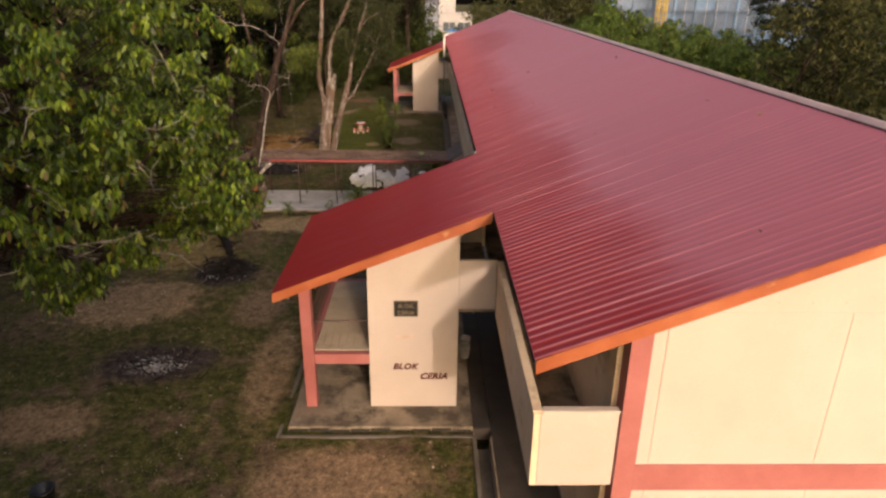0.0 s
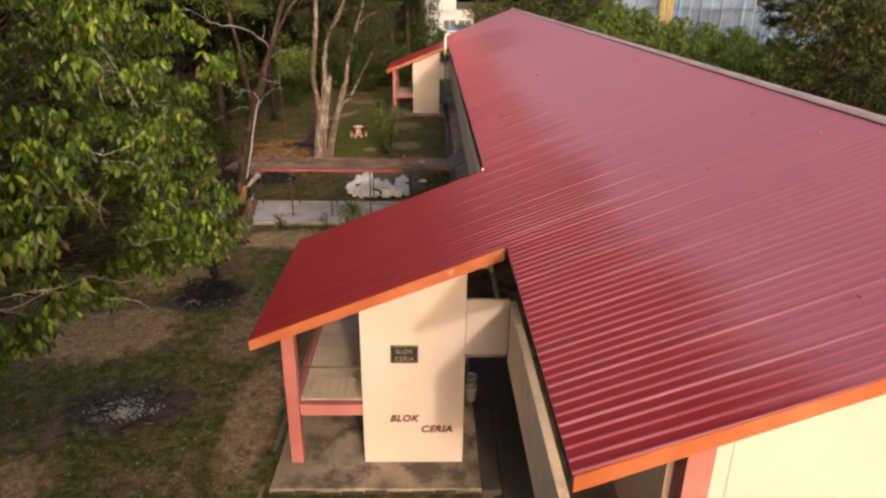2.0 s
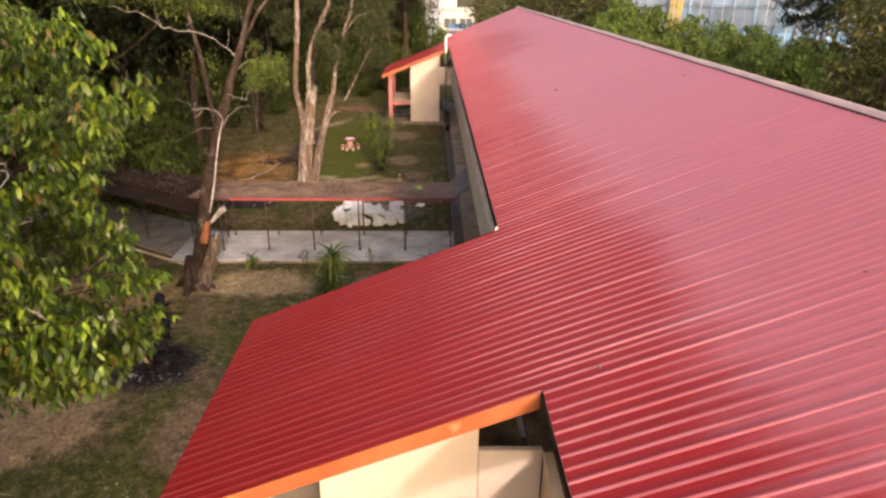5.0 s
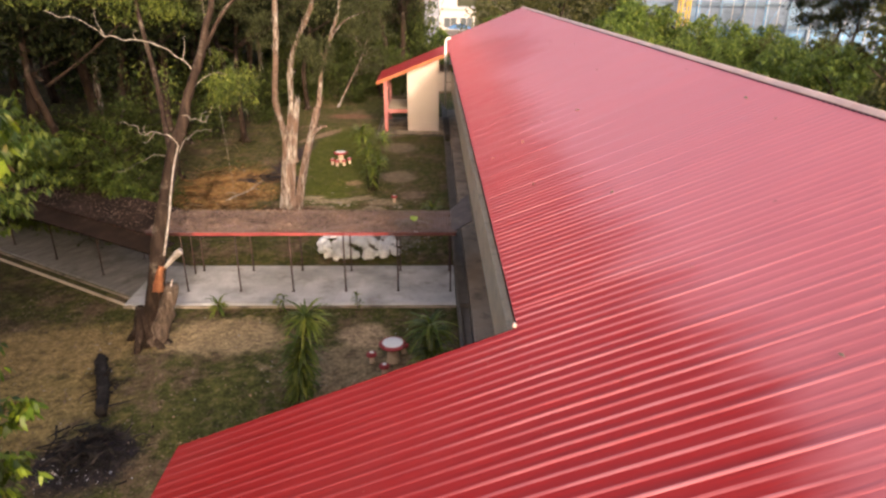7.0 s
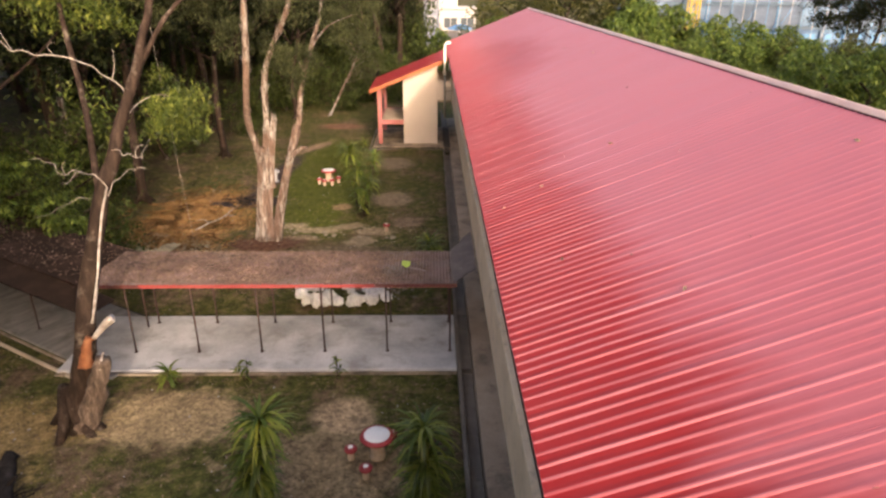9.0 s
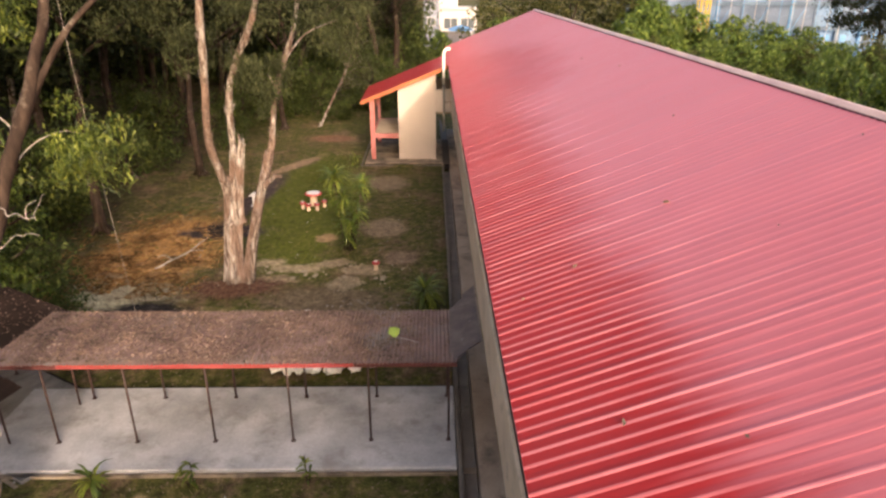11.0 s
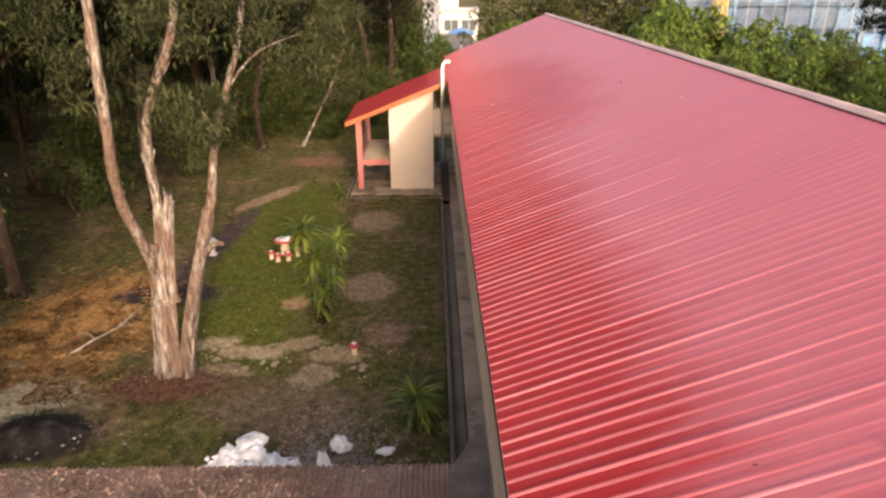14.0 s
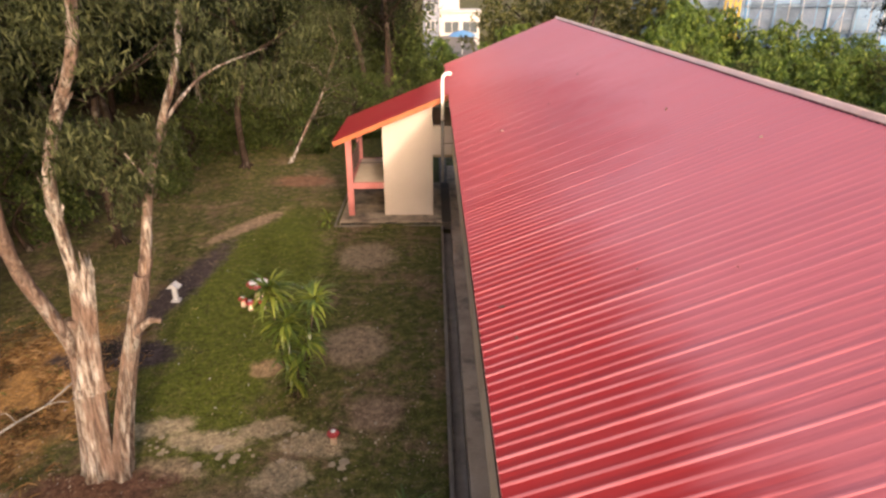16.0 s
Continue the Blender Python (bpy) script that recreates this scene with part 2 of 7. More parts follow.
M_CREAM = surface("cream_wall_paint", (0.455, 0.385, 0.325), (0.49, 0.42, 0.36), (0.52, 0.45, 0.39), 0.5, 18, (0.7, 0.85), 0.08, grain=0.12, stain=(0.60, 0.48, 0.35), stain_scale=0.9, stain_at=(0.62, 0.95))
M_PINK = surface("salmon_paint", (0.30, 0.095, 0.085), (0.36, 0.12, 0.108), (0.40, 0.148, 0.132), 0.9, 20, (0.5, 0.7), 0.10, grain=0.25, stain=(0.34, 0.12, 0.09), stain_at=(0.62, 0.8))
M_ORANGE = surface("orange_fascia_paint", (0.27, 0.066, 0.018), (0.335, 0.088, 0.026), (0.39, 0.125, 0.045), 1.2, 25, (0.5, 0.7), 0.12, grain=0.35, stain=(0.42, 0.22, 0.12), stain_scale=2.2, stain_at=(0.62, 0.74))
M_CONC = surface("weathered_concrete", (0.17, 0.130, 0.088), (0.28, 0.222, 0.155), (0.40, 0.325, 0.235), 0.7, 22, (0.8, 0.95), 0.4, stain=(0.085, 0.068, 0.048), stain_scale=0.9, stain_at=(0.46, 0.62))
M_SLAB = surface("pale_walkway_concrete", (0.30, 0.305, 0.31), (0.44, 0.445, 0.45), (0.60, 0.605, 0.61), 0.8, 14, (0.75, 0.9), 0.35, stain=(0.20, 0.185, 0.16), stain_scale=1.1, stain_at=(0.52, 0.78))
# Branch slab: tree shade is put into this darker grey, besides real stains
M_SHADESLAB = surface("shaded_stained_concrete", (0.13, 0.125, 0.115), (0.20, 0.19, 0.175), (0.28, 0.265, 0.245), 1.6, 12, (0.75, 0.9), 0.4, stain=(0.10, 0.09, 0.075), stain_scale=0.8, stain_at=(0.5, 0.7), stretch=(3.0, 0.6, 1))
M_DARKCONC = surface("dark_stained_concrete", (0.09, 0.075, 0.060), (0.145, 0.124, 0.102), (0.21, 0.182, 0.15), 0.8, 20, (0.7, 0.95), 0.4, stain=(0.06, 0.065, 0.04))
M_PARAPET = surface("weathered_cream_plaster", (0.60, 0.45, 0.29), (0.72, 0.56, 0.38), (0.78, 0.63, 0.45), 0.6, 16, (0.75, 0.9), 0.15, grain=0.35, stain=(0.30, 0.235, 0.16), stain_scale=1.8, stain_at=(0.54, 0.80))
M_LANDING = surface("worn_stair_screed", (0.36, 0.29, 0.21), (0.46, 0.38, 0.28), (0.52, 0.44, 0.33), 0.9, 20, (0.75, 0.9), 0.2, stain=(0.26, 0.20, 0.14))
M_STEEL = surface("rusty_brown_steel", (0.034, 0.018, 0.014), (0.052, 0.026, 0.020), (0.080, 0.040, 0.030), 3.0, 40, (0.5, 0.75), 0.2)
M_REDSTEEL = surface("red_painted_steel", (0.20, 0.035, 0.032), (0.265, 0.045, 0.042), (0.31, 0.065, 0.06), 1.1, 30, (0.45, 0.65), 0.15, stain=(0.22, 0.05, 0.035), stain_scale=0.5)
M_MAROON = surface("dull_maroon_steel", (0.060, 0.018, 0.016), (0.095, 0.026, 0.022), (0.135, 0.040, 0.034), 1.5, 30, (0.55, 0.75), 0.15)
M_RIDGE = surface("faded_pink_ridge_metal", (0.46, 0.29, 0.24), (0.56, 0.38, 0.32), (0.62, 0.45, 0.39), 0.8, 25, (0.4, 0.6), 0.15, stain=(0.38, 0.20, 0.17), stain_scale=1.2, stain_at=(0.6, 0.8))
M_WHITE = surface("white_paint", (0.70, 0.69, 0.66), (0.78, 0.77, 0.74), (0.83, 0.82, 0.80), 1.0, 20, (0.45, 0.65), 0.08)
M_OFFWHITE = surface("weathered_white_render", (0.33, 0.325, 0.32), (0.40, 0.39, 0.385), (0.46, 0.45, 0.44), 0.3, 3, (0.7, 0.85), 0.08)
M_BLACK = surface("black_board", (0.008, 0.008, 0.008), (0.014, 0.013, 0.012), (0.02, 0.019, 0.018), 2, 30, (0.3, 0.45), 0.05)
# Flat black, also for strips that stand in for shaded gaps
M_CHARBLACK = surface("matt_black", (0.010, 0.009, 0.008), (0.018, 0.016, 0.014), (0.030, 0.027, 0.024), 2, 30, (0.8, 0.95), 0.2, spec=0.1)
M_GOLD = surface("dull_gold_letters", (0.20, 0.155, 0.10), (0.26, 0.205, 0.135), (0.31, 0.25, 0.17), 4, 40, (0.4, 0.6), 0.05)
M_LETTER = surface("maroon_letter_paint", (0.085, 0.022, 0.017), (0.125, 0.03, 0.022), (0.17, 0.045, 0.032), 3, 40, (0.6, 0.8), 0.1)
M_PLASTIC = surface("white_plastic_sacks", (0.60, 0.61, 0.62), (0.74, 0.75, 0.76), (0.83, 0.83, 0.83), 1.8, 20, (0.35, 0.6), 0.3, stain=(0.42, 0.38, 0.33), stain_scale=2.0, stain_at=(0.6, 0.85))
M_BARK = surface("dark_furrowed_bark", (0.014, 0.009, 0.007), (0.030, 0.020, 0.015), (0.062, 0.043, 0.032), 1.5, 9, (0.85, 0.95), 0.9, stain=(0.15, 0.125, 0.10), stain_scale=1.4, stain_at=(0.55, 0.70), stretch=(4, 4, 0.8), spec=0.12)
M_STUB = surface("worn_brown_bark", (0.030, 0.020, 0.014), (0.090, 0.062, 0.043), (0.24, 0.185, 0.14), 2.6, 9, (0.85, 0.95), 0.9, stretch=(4, 4, 0.8))


def peeling_bark():
    """Pale papery bark in upright flakes, brown and dark where it has peeled."""
    mat, nt, bsdf = nodes_of("pale_peeling_bark")
    pos = nt.nodes.new("ShaderNodeTexCoord").outputs["Object"]
    flake = noise_node(nt, 2.0, 6, 0.72, pos, (3.4, 3.4, 0.55))
    strip = noise_node(nt, 6.0, 5, 0.75, pos, (3.0, 3.0, 0.14))
    col = ramp(nt, flake, [(0.36, (0.045, 0.031, 0.024)), (0.44, (0.13, 0.088, 0.066)), (0.50, (0.24, 0.200, 0.168)), (0.58, (0.34, 0.310, 0.280)), (0.72, (0.52, 0.49, 0.46))])
    col = mix(nt, 0.9, col, ramp(nt, strip, [(0.38, (0.16,)), (0.47, (0.70,)), (0.56, (1.0,)), (0.68, (1.25,))]), "MULTIPLY")
    col = mix(nt, ramp(nt, noise_node(nt, 0.7, 4, 0.65, pos, (1.0, 1.0, 0.5)), [(0.50, (0.0,)), (0.58, (0.85,))]), col, mix(nt, 1.0, (0.145, 0.094, 0.070), ramp(nt, strip, [(0.35, (0.35,)), (0.6, (1.2,))]), "MULTIPLY"))
    nt.links.new(col, bsdf.inputs["Base Color"])
    bsdf.inputs["Roughness"].default_value = 0.9
    bsdf.inputs["Specular IOR Level"].default_value = 0.2
    bump(nt, bsdf, mix(nt, 0.5, flake, strip), 1.0, 0.05)
    return mat


M_PAPERBARK = peeling_bark()
M_DEADWOOD = surface("bleached_dead_wood", (0.15, 0.125, 0.10), (0.29, 0.255, 0.22), (0.44, 0.40, 0.36), 6.0, 14, (0.8, 0.9), 0.5)
M_PALEWOOD = surface("bare_white_wood", (0.16, 0.13, 0.105), (0.33, 0.295, 0.26), (0.55, 0.51, 0.47), 5.0, 14, (0.75, 0.9), 0.6)
M_RAWWOOD = surface("orange_split_wood", (0.13, 0.045, 0.018), (0.24, 0.085, 0.032), (0.36, 0.16, 0.07), 2.5, 14, (0.75, 0.9), 0.6)
M_LEAF_NEAR = foliage("bright_broad_leaves", (0.013, 0.030, 0.005), (0.062, 0.108, 0.011), (0.21, 0.29, 0.024), 0.38, 0.38, (0.12, 0.075, 0.02), 0.25)
# Forest leaves near black: the wood's deep shade is in their colour
M_LEAF_DARK = foliage("shaded_forest_leaves", (0.006, 0.009, 0.004), (0.012, 0.017, 0.007), (0.030, 0.036, 0.012), 0.15, 0.65, None, 0.05, 0.06)
M_LEAF_FAR = foliage("shaded_grey_leaves", (0.008, 0.010, 0.005), (0.015, 0.018, 0.008), (0.034, 0.038, 0.016), 0.15, 0.65, None, 0.05, 0.06)
M_LEAF_GREY = foliage("grey_green_narrow_leaves", (0.018, 0.023, 0.010), (0.042, 0.050, 0.021), (0.108, 0.118, 0.050), 0.3, 0.55, None, 0.15, 0.15)
M_LEAF_HEDGE = foliage("mid_green_leaves", (0.020, 0.036, 0.008), (0.066, 0.098, 0.016), (0.18, 0.205, 0.034), 0.35, 0.48, None, 0.25)
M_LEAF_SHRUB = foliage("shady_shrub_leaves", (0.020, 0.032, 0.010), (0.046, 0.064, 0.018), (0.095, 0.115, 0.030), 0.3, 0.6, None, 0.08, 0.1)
M_LEAF_DEEP = foliage("deep_green_leaves", (0.018, 0.022, 0.008), (0.052, 0.058, 0.018), (0.14, 0.135, 0.045), 0.3, 0.55, None, 0.12, 0.15)
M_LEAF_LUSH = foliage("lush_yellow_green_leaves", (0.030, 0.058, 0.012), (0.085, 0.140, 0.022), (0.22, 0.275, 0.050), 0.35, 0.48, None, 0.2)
M_LEAF_PALM = foliage("strap_leaves", (0.042, 0.072, 0.014), (0.100, 0.145, 0.024), (0.24, 0.27, 0.045), 0.35, 0.35, None, 0.25)
M_LITTER = foliage("dry_fallen_leaves", (0.10, 0.066, 0.048), (0.185, 0.120, 0.088), (0.28, 0.195, 0.148), 0.1, 0.8, (0.30, 0.24, 0.19))
# Near-black floor: the deep shade of the passage is put into its colour
M_DARKFLOOR = surface("shaded_black_floor", (0.028, 0.022, 0.017), (0.050, 0.040, 0.031), (0.085, 0.068, 0.053), 0.8, 18, (0.75, 0.95), 0.3)
M_STRAW = foliage("dry_straw", (0.10, 0.055, 0.022), (0.22, 0.125, 0.050), (0.36, 0.23, 0.11), 0.1, 0.8, (0.10, 0.11, 0.03), 0.05, 0.1)
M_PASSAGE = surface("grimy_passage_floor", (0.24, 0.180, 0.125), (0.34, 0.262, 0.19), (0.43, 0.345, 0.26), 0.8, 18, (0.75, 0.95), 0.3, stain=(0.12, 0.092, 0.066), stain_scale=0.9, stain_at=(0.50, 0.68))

# ---- ground ----
def land(x, y):
    """Height of the ground."""
    s = y - 38.3 - 0.45 * max(0.0, -x - 11.3)
    dip = -0.27 * math.exp(-(s / 6.0) ** 4)
    wild = min(1.0, max(0.0, (-x - 3.0) / 5.0))
    rise = wild * min(3.5, 0.035 * max(0.0, y - 74) + 0.05 * max(0.0, -x - 17)) * (1 - math.exp(-(s / 7.0) ** 4))
    fall = -(1 - wild) * min(9.0, 0.09 * max(0.0, y - 84))
    bumps = (0.07 * noise.noise((x * 0.35, y * 0.35, 0.0)) + 0.03 * noise.noise((x * 1.3, y * 1.3, 4.0))) * (1 - math.exp(-(s / 4.0) ** 4))
    near = 1.0 if x < 0.6 else 0.0
    return dip + rise + fall + bumps * near - (0.6 if x > 1.09 else 0.0)


def blob_mask(nt, pos, x, y, rx, ry, turn=0.0, ragged=0.5, scale=1.7, soft=0.22):
    """A ragged spot on the ground at (x, y)."""
    mp = nt.nodes.new("ShaderNodeMapping")
    mp.vector_type = "TEXTURE"
    mp.inputs["Location"].default_value, mp.inputs["Rotation"].default_value = (x, y, 0), (0, 0, radians(turn))
    mp.inputs["Scale"].default_value = (rx, ry, 1000)
    nt.links.new(pos, mp.inputs[0])
    ln = nt.nodes.new("ShaderNodeVectorMath")
    ln.operation = "LENGTH"
    nt.links.new(mp.outputs[0], ln.inputs[0])
    ad = nt.nodes.new("ShaderNodeMath")
    ad.operation = "MULTIPLY_ADD"
    nt.links.new(noise_node(nt, scale, 5, 0.65, pos), ad.inputs[0])
    ad.inputs[1].default_value = 2 * ragged
    nt.links.new(ln.outputs["Value"], ad.inputs[2])
    return spread(nt, ad.outputs[0], 1 + ragged - soft, 1 + ragged + soft)


def spread(nt, value, low, high):
    """1 below low, 0 above high."""
    m = nt.nodes.new("ShaderNodeMapRange")
    m.inputs["From Min"].default_value, m.inputs["From Max"].default_value = low, high
    m.inputs["To Min"].default_value, m.inputs["To Max"].default_value = 1.0, 0.0
    nt.links.new(value, m.inputs["Value"])
    return m.outputs[0]


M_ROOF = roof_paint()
M_CREST = roof_paint("sunlit_rib_crests", 0.42, 0.04)
M_LAP = roof_paint("sunlit_lap_crests", 0.50, 0.9)

# centre x, y, half sizes, turn, colour, raggedness
LAWN_SPOTS = [
    (-6.3, 57.6, 2.7, 10.4, 3, (0.068, 0.084, 0.013), 0.45),
    (-12.0, 50.2, 2.6, 5.0, -10, (0.27, 0.155, 0.060), 0.7),
    (-13.5, 47.0, 3.6, 2.4, 10, (0.20, 0.125, 0.060), 0.8),
    (-2.0, 53.6, 1.1, 1.3, 0, (0.20, 0.155, 0.110), 0.7),
    (-2.3, 61.2, 1.2, 1.5, 0, (0.19, 0.150, 0.105), 0.8),
    (-1.0, 49.8, 0.8, 0.8, 0, (0.17, 0.125, 0.090), 0.9),
    (-7.0, 49.3, 0.9, 0.4, 10, (0.27, 0.225, 0.155), 1.2),
    (-5.4, 48.7, 1.1, 0.45, -6, (0.27, 0.225, 0.155), 1.2),
]
EDGE_SPOTS = [
    (-3.9, 49.2, 0.8, 0.4, 8, (0.25, 0.205, 0.145), 1.2),
    (-2.5, 48.5, 0.9, 0.45, 0, (0.25, 0.205, 0.145), 1.2),
    (-6.0, 47.6, 0.9, 0.4, -10, (0.22, 0.175, 0.12), 1.2),
    (-3.6, 45.8, 2.6, 1.2, 0, (0.13, 0.105, 0.070), 1.4),
    (-12.2, 45.9, 2.6, 0.7, -28, (0.34, 0.33, 0.25), 1.3),
    (-9.7, 53.0, 2.1, 0.9, 6, (0.045, 0.036, 0.040), 0.8),
    (-9.4, 58.4, 0.7, 4.6, -7, (0.060, 0.047, 0.048), 0.9),
]
BURNT_SPOTS = [
    (-3.1, 47.3, 0.6, 0.7, 0, (0.24, 0.20, 0.145), 1.1),
    (-11.5, 46.8, 2.2, 0.9, -18, (0.27, 0.25, 0.19), 1.0),
    (-7.4, 46.8, 1.9, 0.8, 6, (0.105, 0.058, 0.042), 0.8),
    (-8.6, 65.2, 0.55, 2.6, -30, (0.23, 0.165, 0.115), 0.8),
    (-7.2, 73.0, 1.7, 1.3, 0, (0.19, 0.105, 0.068), 0.5),
    (-10.3, 44.6, 1.8, 1.0, 0, (0.022, 0.019, 0.020), 0.5),
    (-4.6, 52.2, 0.5, 0.5, 0, (0.24, 0.17, 0.10), 0.9),
]
YARD_SPOTS = [
    (-9.0, 20.3, 1.9, 1.2, 10, (0.050, 0.040, 0.040), 0.8),
    (-9.0, 20.2, 0.6, 0.45, 20, (0.16, 0.150, 0.15), 1.6),
    (-8.9, 27.6, 1.4, 1.3, 20, (0.025, 0.021, 0.026), 0.7),
    (-9.8, 30.8, 0.4, 1.7, 24, (0.030, 0.025, 0.022), 0.6),
    (-11.6, 24.7, 2.5, 1.9, 15, (0.23, 0.165, 0.105), 0.9),
    (-5.2, 20.0, 0.7, 2.9, 3, (0.19, 0.140, 0.090), 0.8),
    (-2.5, 14.9, 2.1, 1.2, 0, (0.22, 0.155, 0.105), 0.7),
]
TRODDEN_SPOTS = [
    (-7.2, 34.2, 2.5, 1.3, 0, (0.27, 0.210, 0.13), 0.9),
    (-2.3, 34.2, 0.9, 1.0, 0, (0.28, 0.215, 0.15), 0.5),
    # Dry soil by the tables, lightened to lift the block's shadow there
    (-2.4, 31.9, 2.2, 1.6, 0, (0.18, 0.140, 0.090), 1.6),
    (-11.4, 30.0, 2.2, 2.2, 0, (0.19, 0.145, 0.066), 1.2),
    (-12.8, 33.2, 3.4, 1.7, 12, (0.21, 0.155, 0.075), 0.8),
    (-11.1, 17.2, 1.7, 0.9, 0, (0.19, 0.135, 0.085), 0.9),
    (-6.6, 24.5, 1.0, 1.6, 0, (0.15, 0.11, 0.075), 1.0),
]
SPOTS = LAWN_SPOTS + EDGE_SPOTS + BURNT_SPOTS + YARD_SPOTS + TRODDEN_SPOTS


def ground_material():
    mat, nt, bsdf = nodes_of("trampled_grass_and_soil")
    pos = nt.nodes.new("ShaderNodeNewGeometry").outputs["Position"]
    patch = noise_node(nt, 0.42, 7, 0.68, pos)
    clump = noise_node(nt, 2.6, 5, 0.7, pos)
    fine = noise_node(nt, 22.0, 4, 0.7, pos)
    grass = ramp(nt, clump, [(0.28, (0.024, 0.027, 0.008)), (0.45, (0.054, 0.058, 0.015)), (0.58, (0.090, 0.088, 0.024)), (0.72, (0.180, 0.145, 0.060))])
    soil = ramp(nt, clump, [(0.28, (0.055, 0.036, 0.021)), (0.45, (0.115, 0.078, 0.046)), (0.6, (0.170, 0.122, 0.074)), (0.75, (0.29, 0.215, 0.14))])
    cover = mix(nt, 0.42, patch, noise_node(nt, 1.7, 6, 0.75, pos))
    col = mix(nt, ramp(nt, cover, [(0.50, (0.0,)), (0.58, (1.0,))]), grass, soil)
    wood = spread(nt, noise_node(nt, 0.8, 4, 0.6, pos), 0.3, 0.7)
    sep = nt.nodes.new("ShaderNodeSeparateXYZ")
    nt.links.new(pos, sep.inputs[0])
    litter = ramp(nt, clump, [(0.3, (0.025, 0.018, 0.012)), (0.55, (0.050, 0.034, 0.021)), (0.75, (0.09, 0.060, 0.036))])
    left = nt.nodes.new("ShaderNodeMath")
    left.operation = "MULTIPLY"
    nt.links.new(spread(nt, sep.outputs[0], -17.0, -12.0), left.inputs[0])
    nt.links.new(wood, left.inputs[1])
    col = mix(nt, left.outputs[0], col, litter)
    mottle = mix(nt, 1.0, ramp(nt, clump, [(0.3, (0.50,)), (0.5, (1.0,)), (0.7, (1.40,))]), ramp(nt, noise_node(nt, 6.5, 5, 0.75, pos), [(0.3, (0.45,)), (0.5, (1.0,)), (0.7, (1.45,))]), "MULTIPLY")
    for x, y, rx, ry, turn, tint, ragged in SPOTS:
        own = mix(nt, 0.85, tuple(c * k for c, k in zip(tint, (1.22, 1.16, 1.0) if y < 37 else (1.04, 1.0, 0.9))), mottle, "MULTIPLY")
        col = mix(nt, blob_mask(nt, pos, x, y, rx, ry, turn, ragged), col, own)
    tuft = ramp(nt, noise_node(nt, 5.5, 6, 0.8, pos), [(0.34, (0.35,)), (0.48, (0.95,)), (0.62, (1.30,)), (0.72, (1.75,))])
    col = mix(nt, 0.8, col, tuft, "MULTIPLY")
    speck = ramp(nt, fine, [(0.25, (0.40,)), (0.5, (1.0,)), (0.75, (1.65,))])
    col = mix(nt, 0.75, col, speck, "MULTIPLY")
    nt.links.new(col, bsdf.inputs["Base Color"])
    bsdf.inputs["Roughness"].default_value = 0.95
    bsdf.inputs["Specular IOR Level"].default_value = 0.15
    bump(nt, bsdf, mix(nt, 0.5, fine, clump), 0.8, 0.06)
    return mat


M_GROUND = ground_material()


def make_ground():
    xs = sorted({*(-700, -400, -250, -160, -110, -80, -60, -48, -40, -35), *[round(-32 + 0.4 * i, 2) for i in range(83)], 1.08, 1.10, *(6, 14, 24, 40, 60, 90, 150, 300, 700)})
    ys = sorted({*(-700, -300, -120, -60, -30, -15), *[round(-6 + 0.4 * i, 2) for i in range(240)], *(95, 105, 120, 140, 170, 230, 330, 500, 900)})
    m = Mesh()
    m.v = [(x, y, land(x, y)) for y in ys for x in xs]
    n = len(xs)
    m.f = [(j * n + i, j * n + i + 1, (j + 1) * n + i + 1, (j + 1) * n + i) for j in range(len(ys) - 1) for i in range(n - 1)]
    return solid("ground", m, M_GROUND, "trampled school yard of patchy grass, bare soil and burnt spots", "ground", kind="structure", smooth=True)


ground = make_ground()

# ---- school block ----
EAVE_X, RIDGE_X, LOW_X, FAR_X = 1.39, 8.33, -4.2, 15.27
Y_FRONT, Y_BACK, SHEET, RIB = 10.15, 77.03, 0.84, 0.21
TOWERS = (0.0, 48.45)
TOWER_ROOFS = ((16.99, 23.07), (65.63, 71.71))


def roof_z(x):
    """Top of the red roof at x."""
    return 6.36 + 0.40 * (min(x, 2 * RIDGE_X - x) - EAVE_X)


block = thing("school_block", "two-storey cream school block with a long glossy red metal roof", "building", at=(3, 11, 0))
SHIFT = Matrix.Translation((-3, -11, 0))


def block_part(name, m, material, label="", parent=None, smooth=False):
    ob = part(name, m, material, parent or block, label, smooth)
    if parent is None:
        ob.matrix_parent_inverse = SHIFT
    return ob


# gable wall in panels with open joints, column and floor beam
GY = 11.2
gable_back = Mesh().prism([(3.2, -0.3), (13.3, -0.3), (13.3, roof_z(13.3) - 0.12), (RIDGE_X, roof_z(RIDGE_X) - 0.12), (3.2, roof_z(3.2) - 0.12)], "y", GY + 0.031, GY + 0.16)
gable = block_part("gable_wall", gable_back, M_CHARBLACK)
edges = [3.50, 3.74, 6.72, 9.70, 12.68, 13.2]
BAND_Z = 6.62
for lo, hi in zip(edges, edges[1:]):
    part("wall_panel", Mesh().box(lo + 0.004, hi - 0.004, GY, GY + 0.03, 3.58, BAND_Z - 0.003, 0.003), M_CREAM, gable).matrix_parent_inverse = Matrix()
    part("wall_panel", Mesh().box(lo + 0.004, hi - 0.004, GY, GY + 0.03, -0.3, 3.02, 0.003), M_CREAM, gable)
part("wall_band", Mesh().prism([(3.506, BAND_Z), (13.19, BAND_Z), (13.19, roof_z(13.19) - 0.10), (RIDGE_X, roof_z(RIDGE_X) - 0.10), (3.506, roof_z(3.506) - 0.10)], "y", GY, GY + 0.03), M_CREAM, gable)
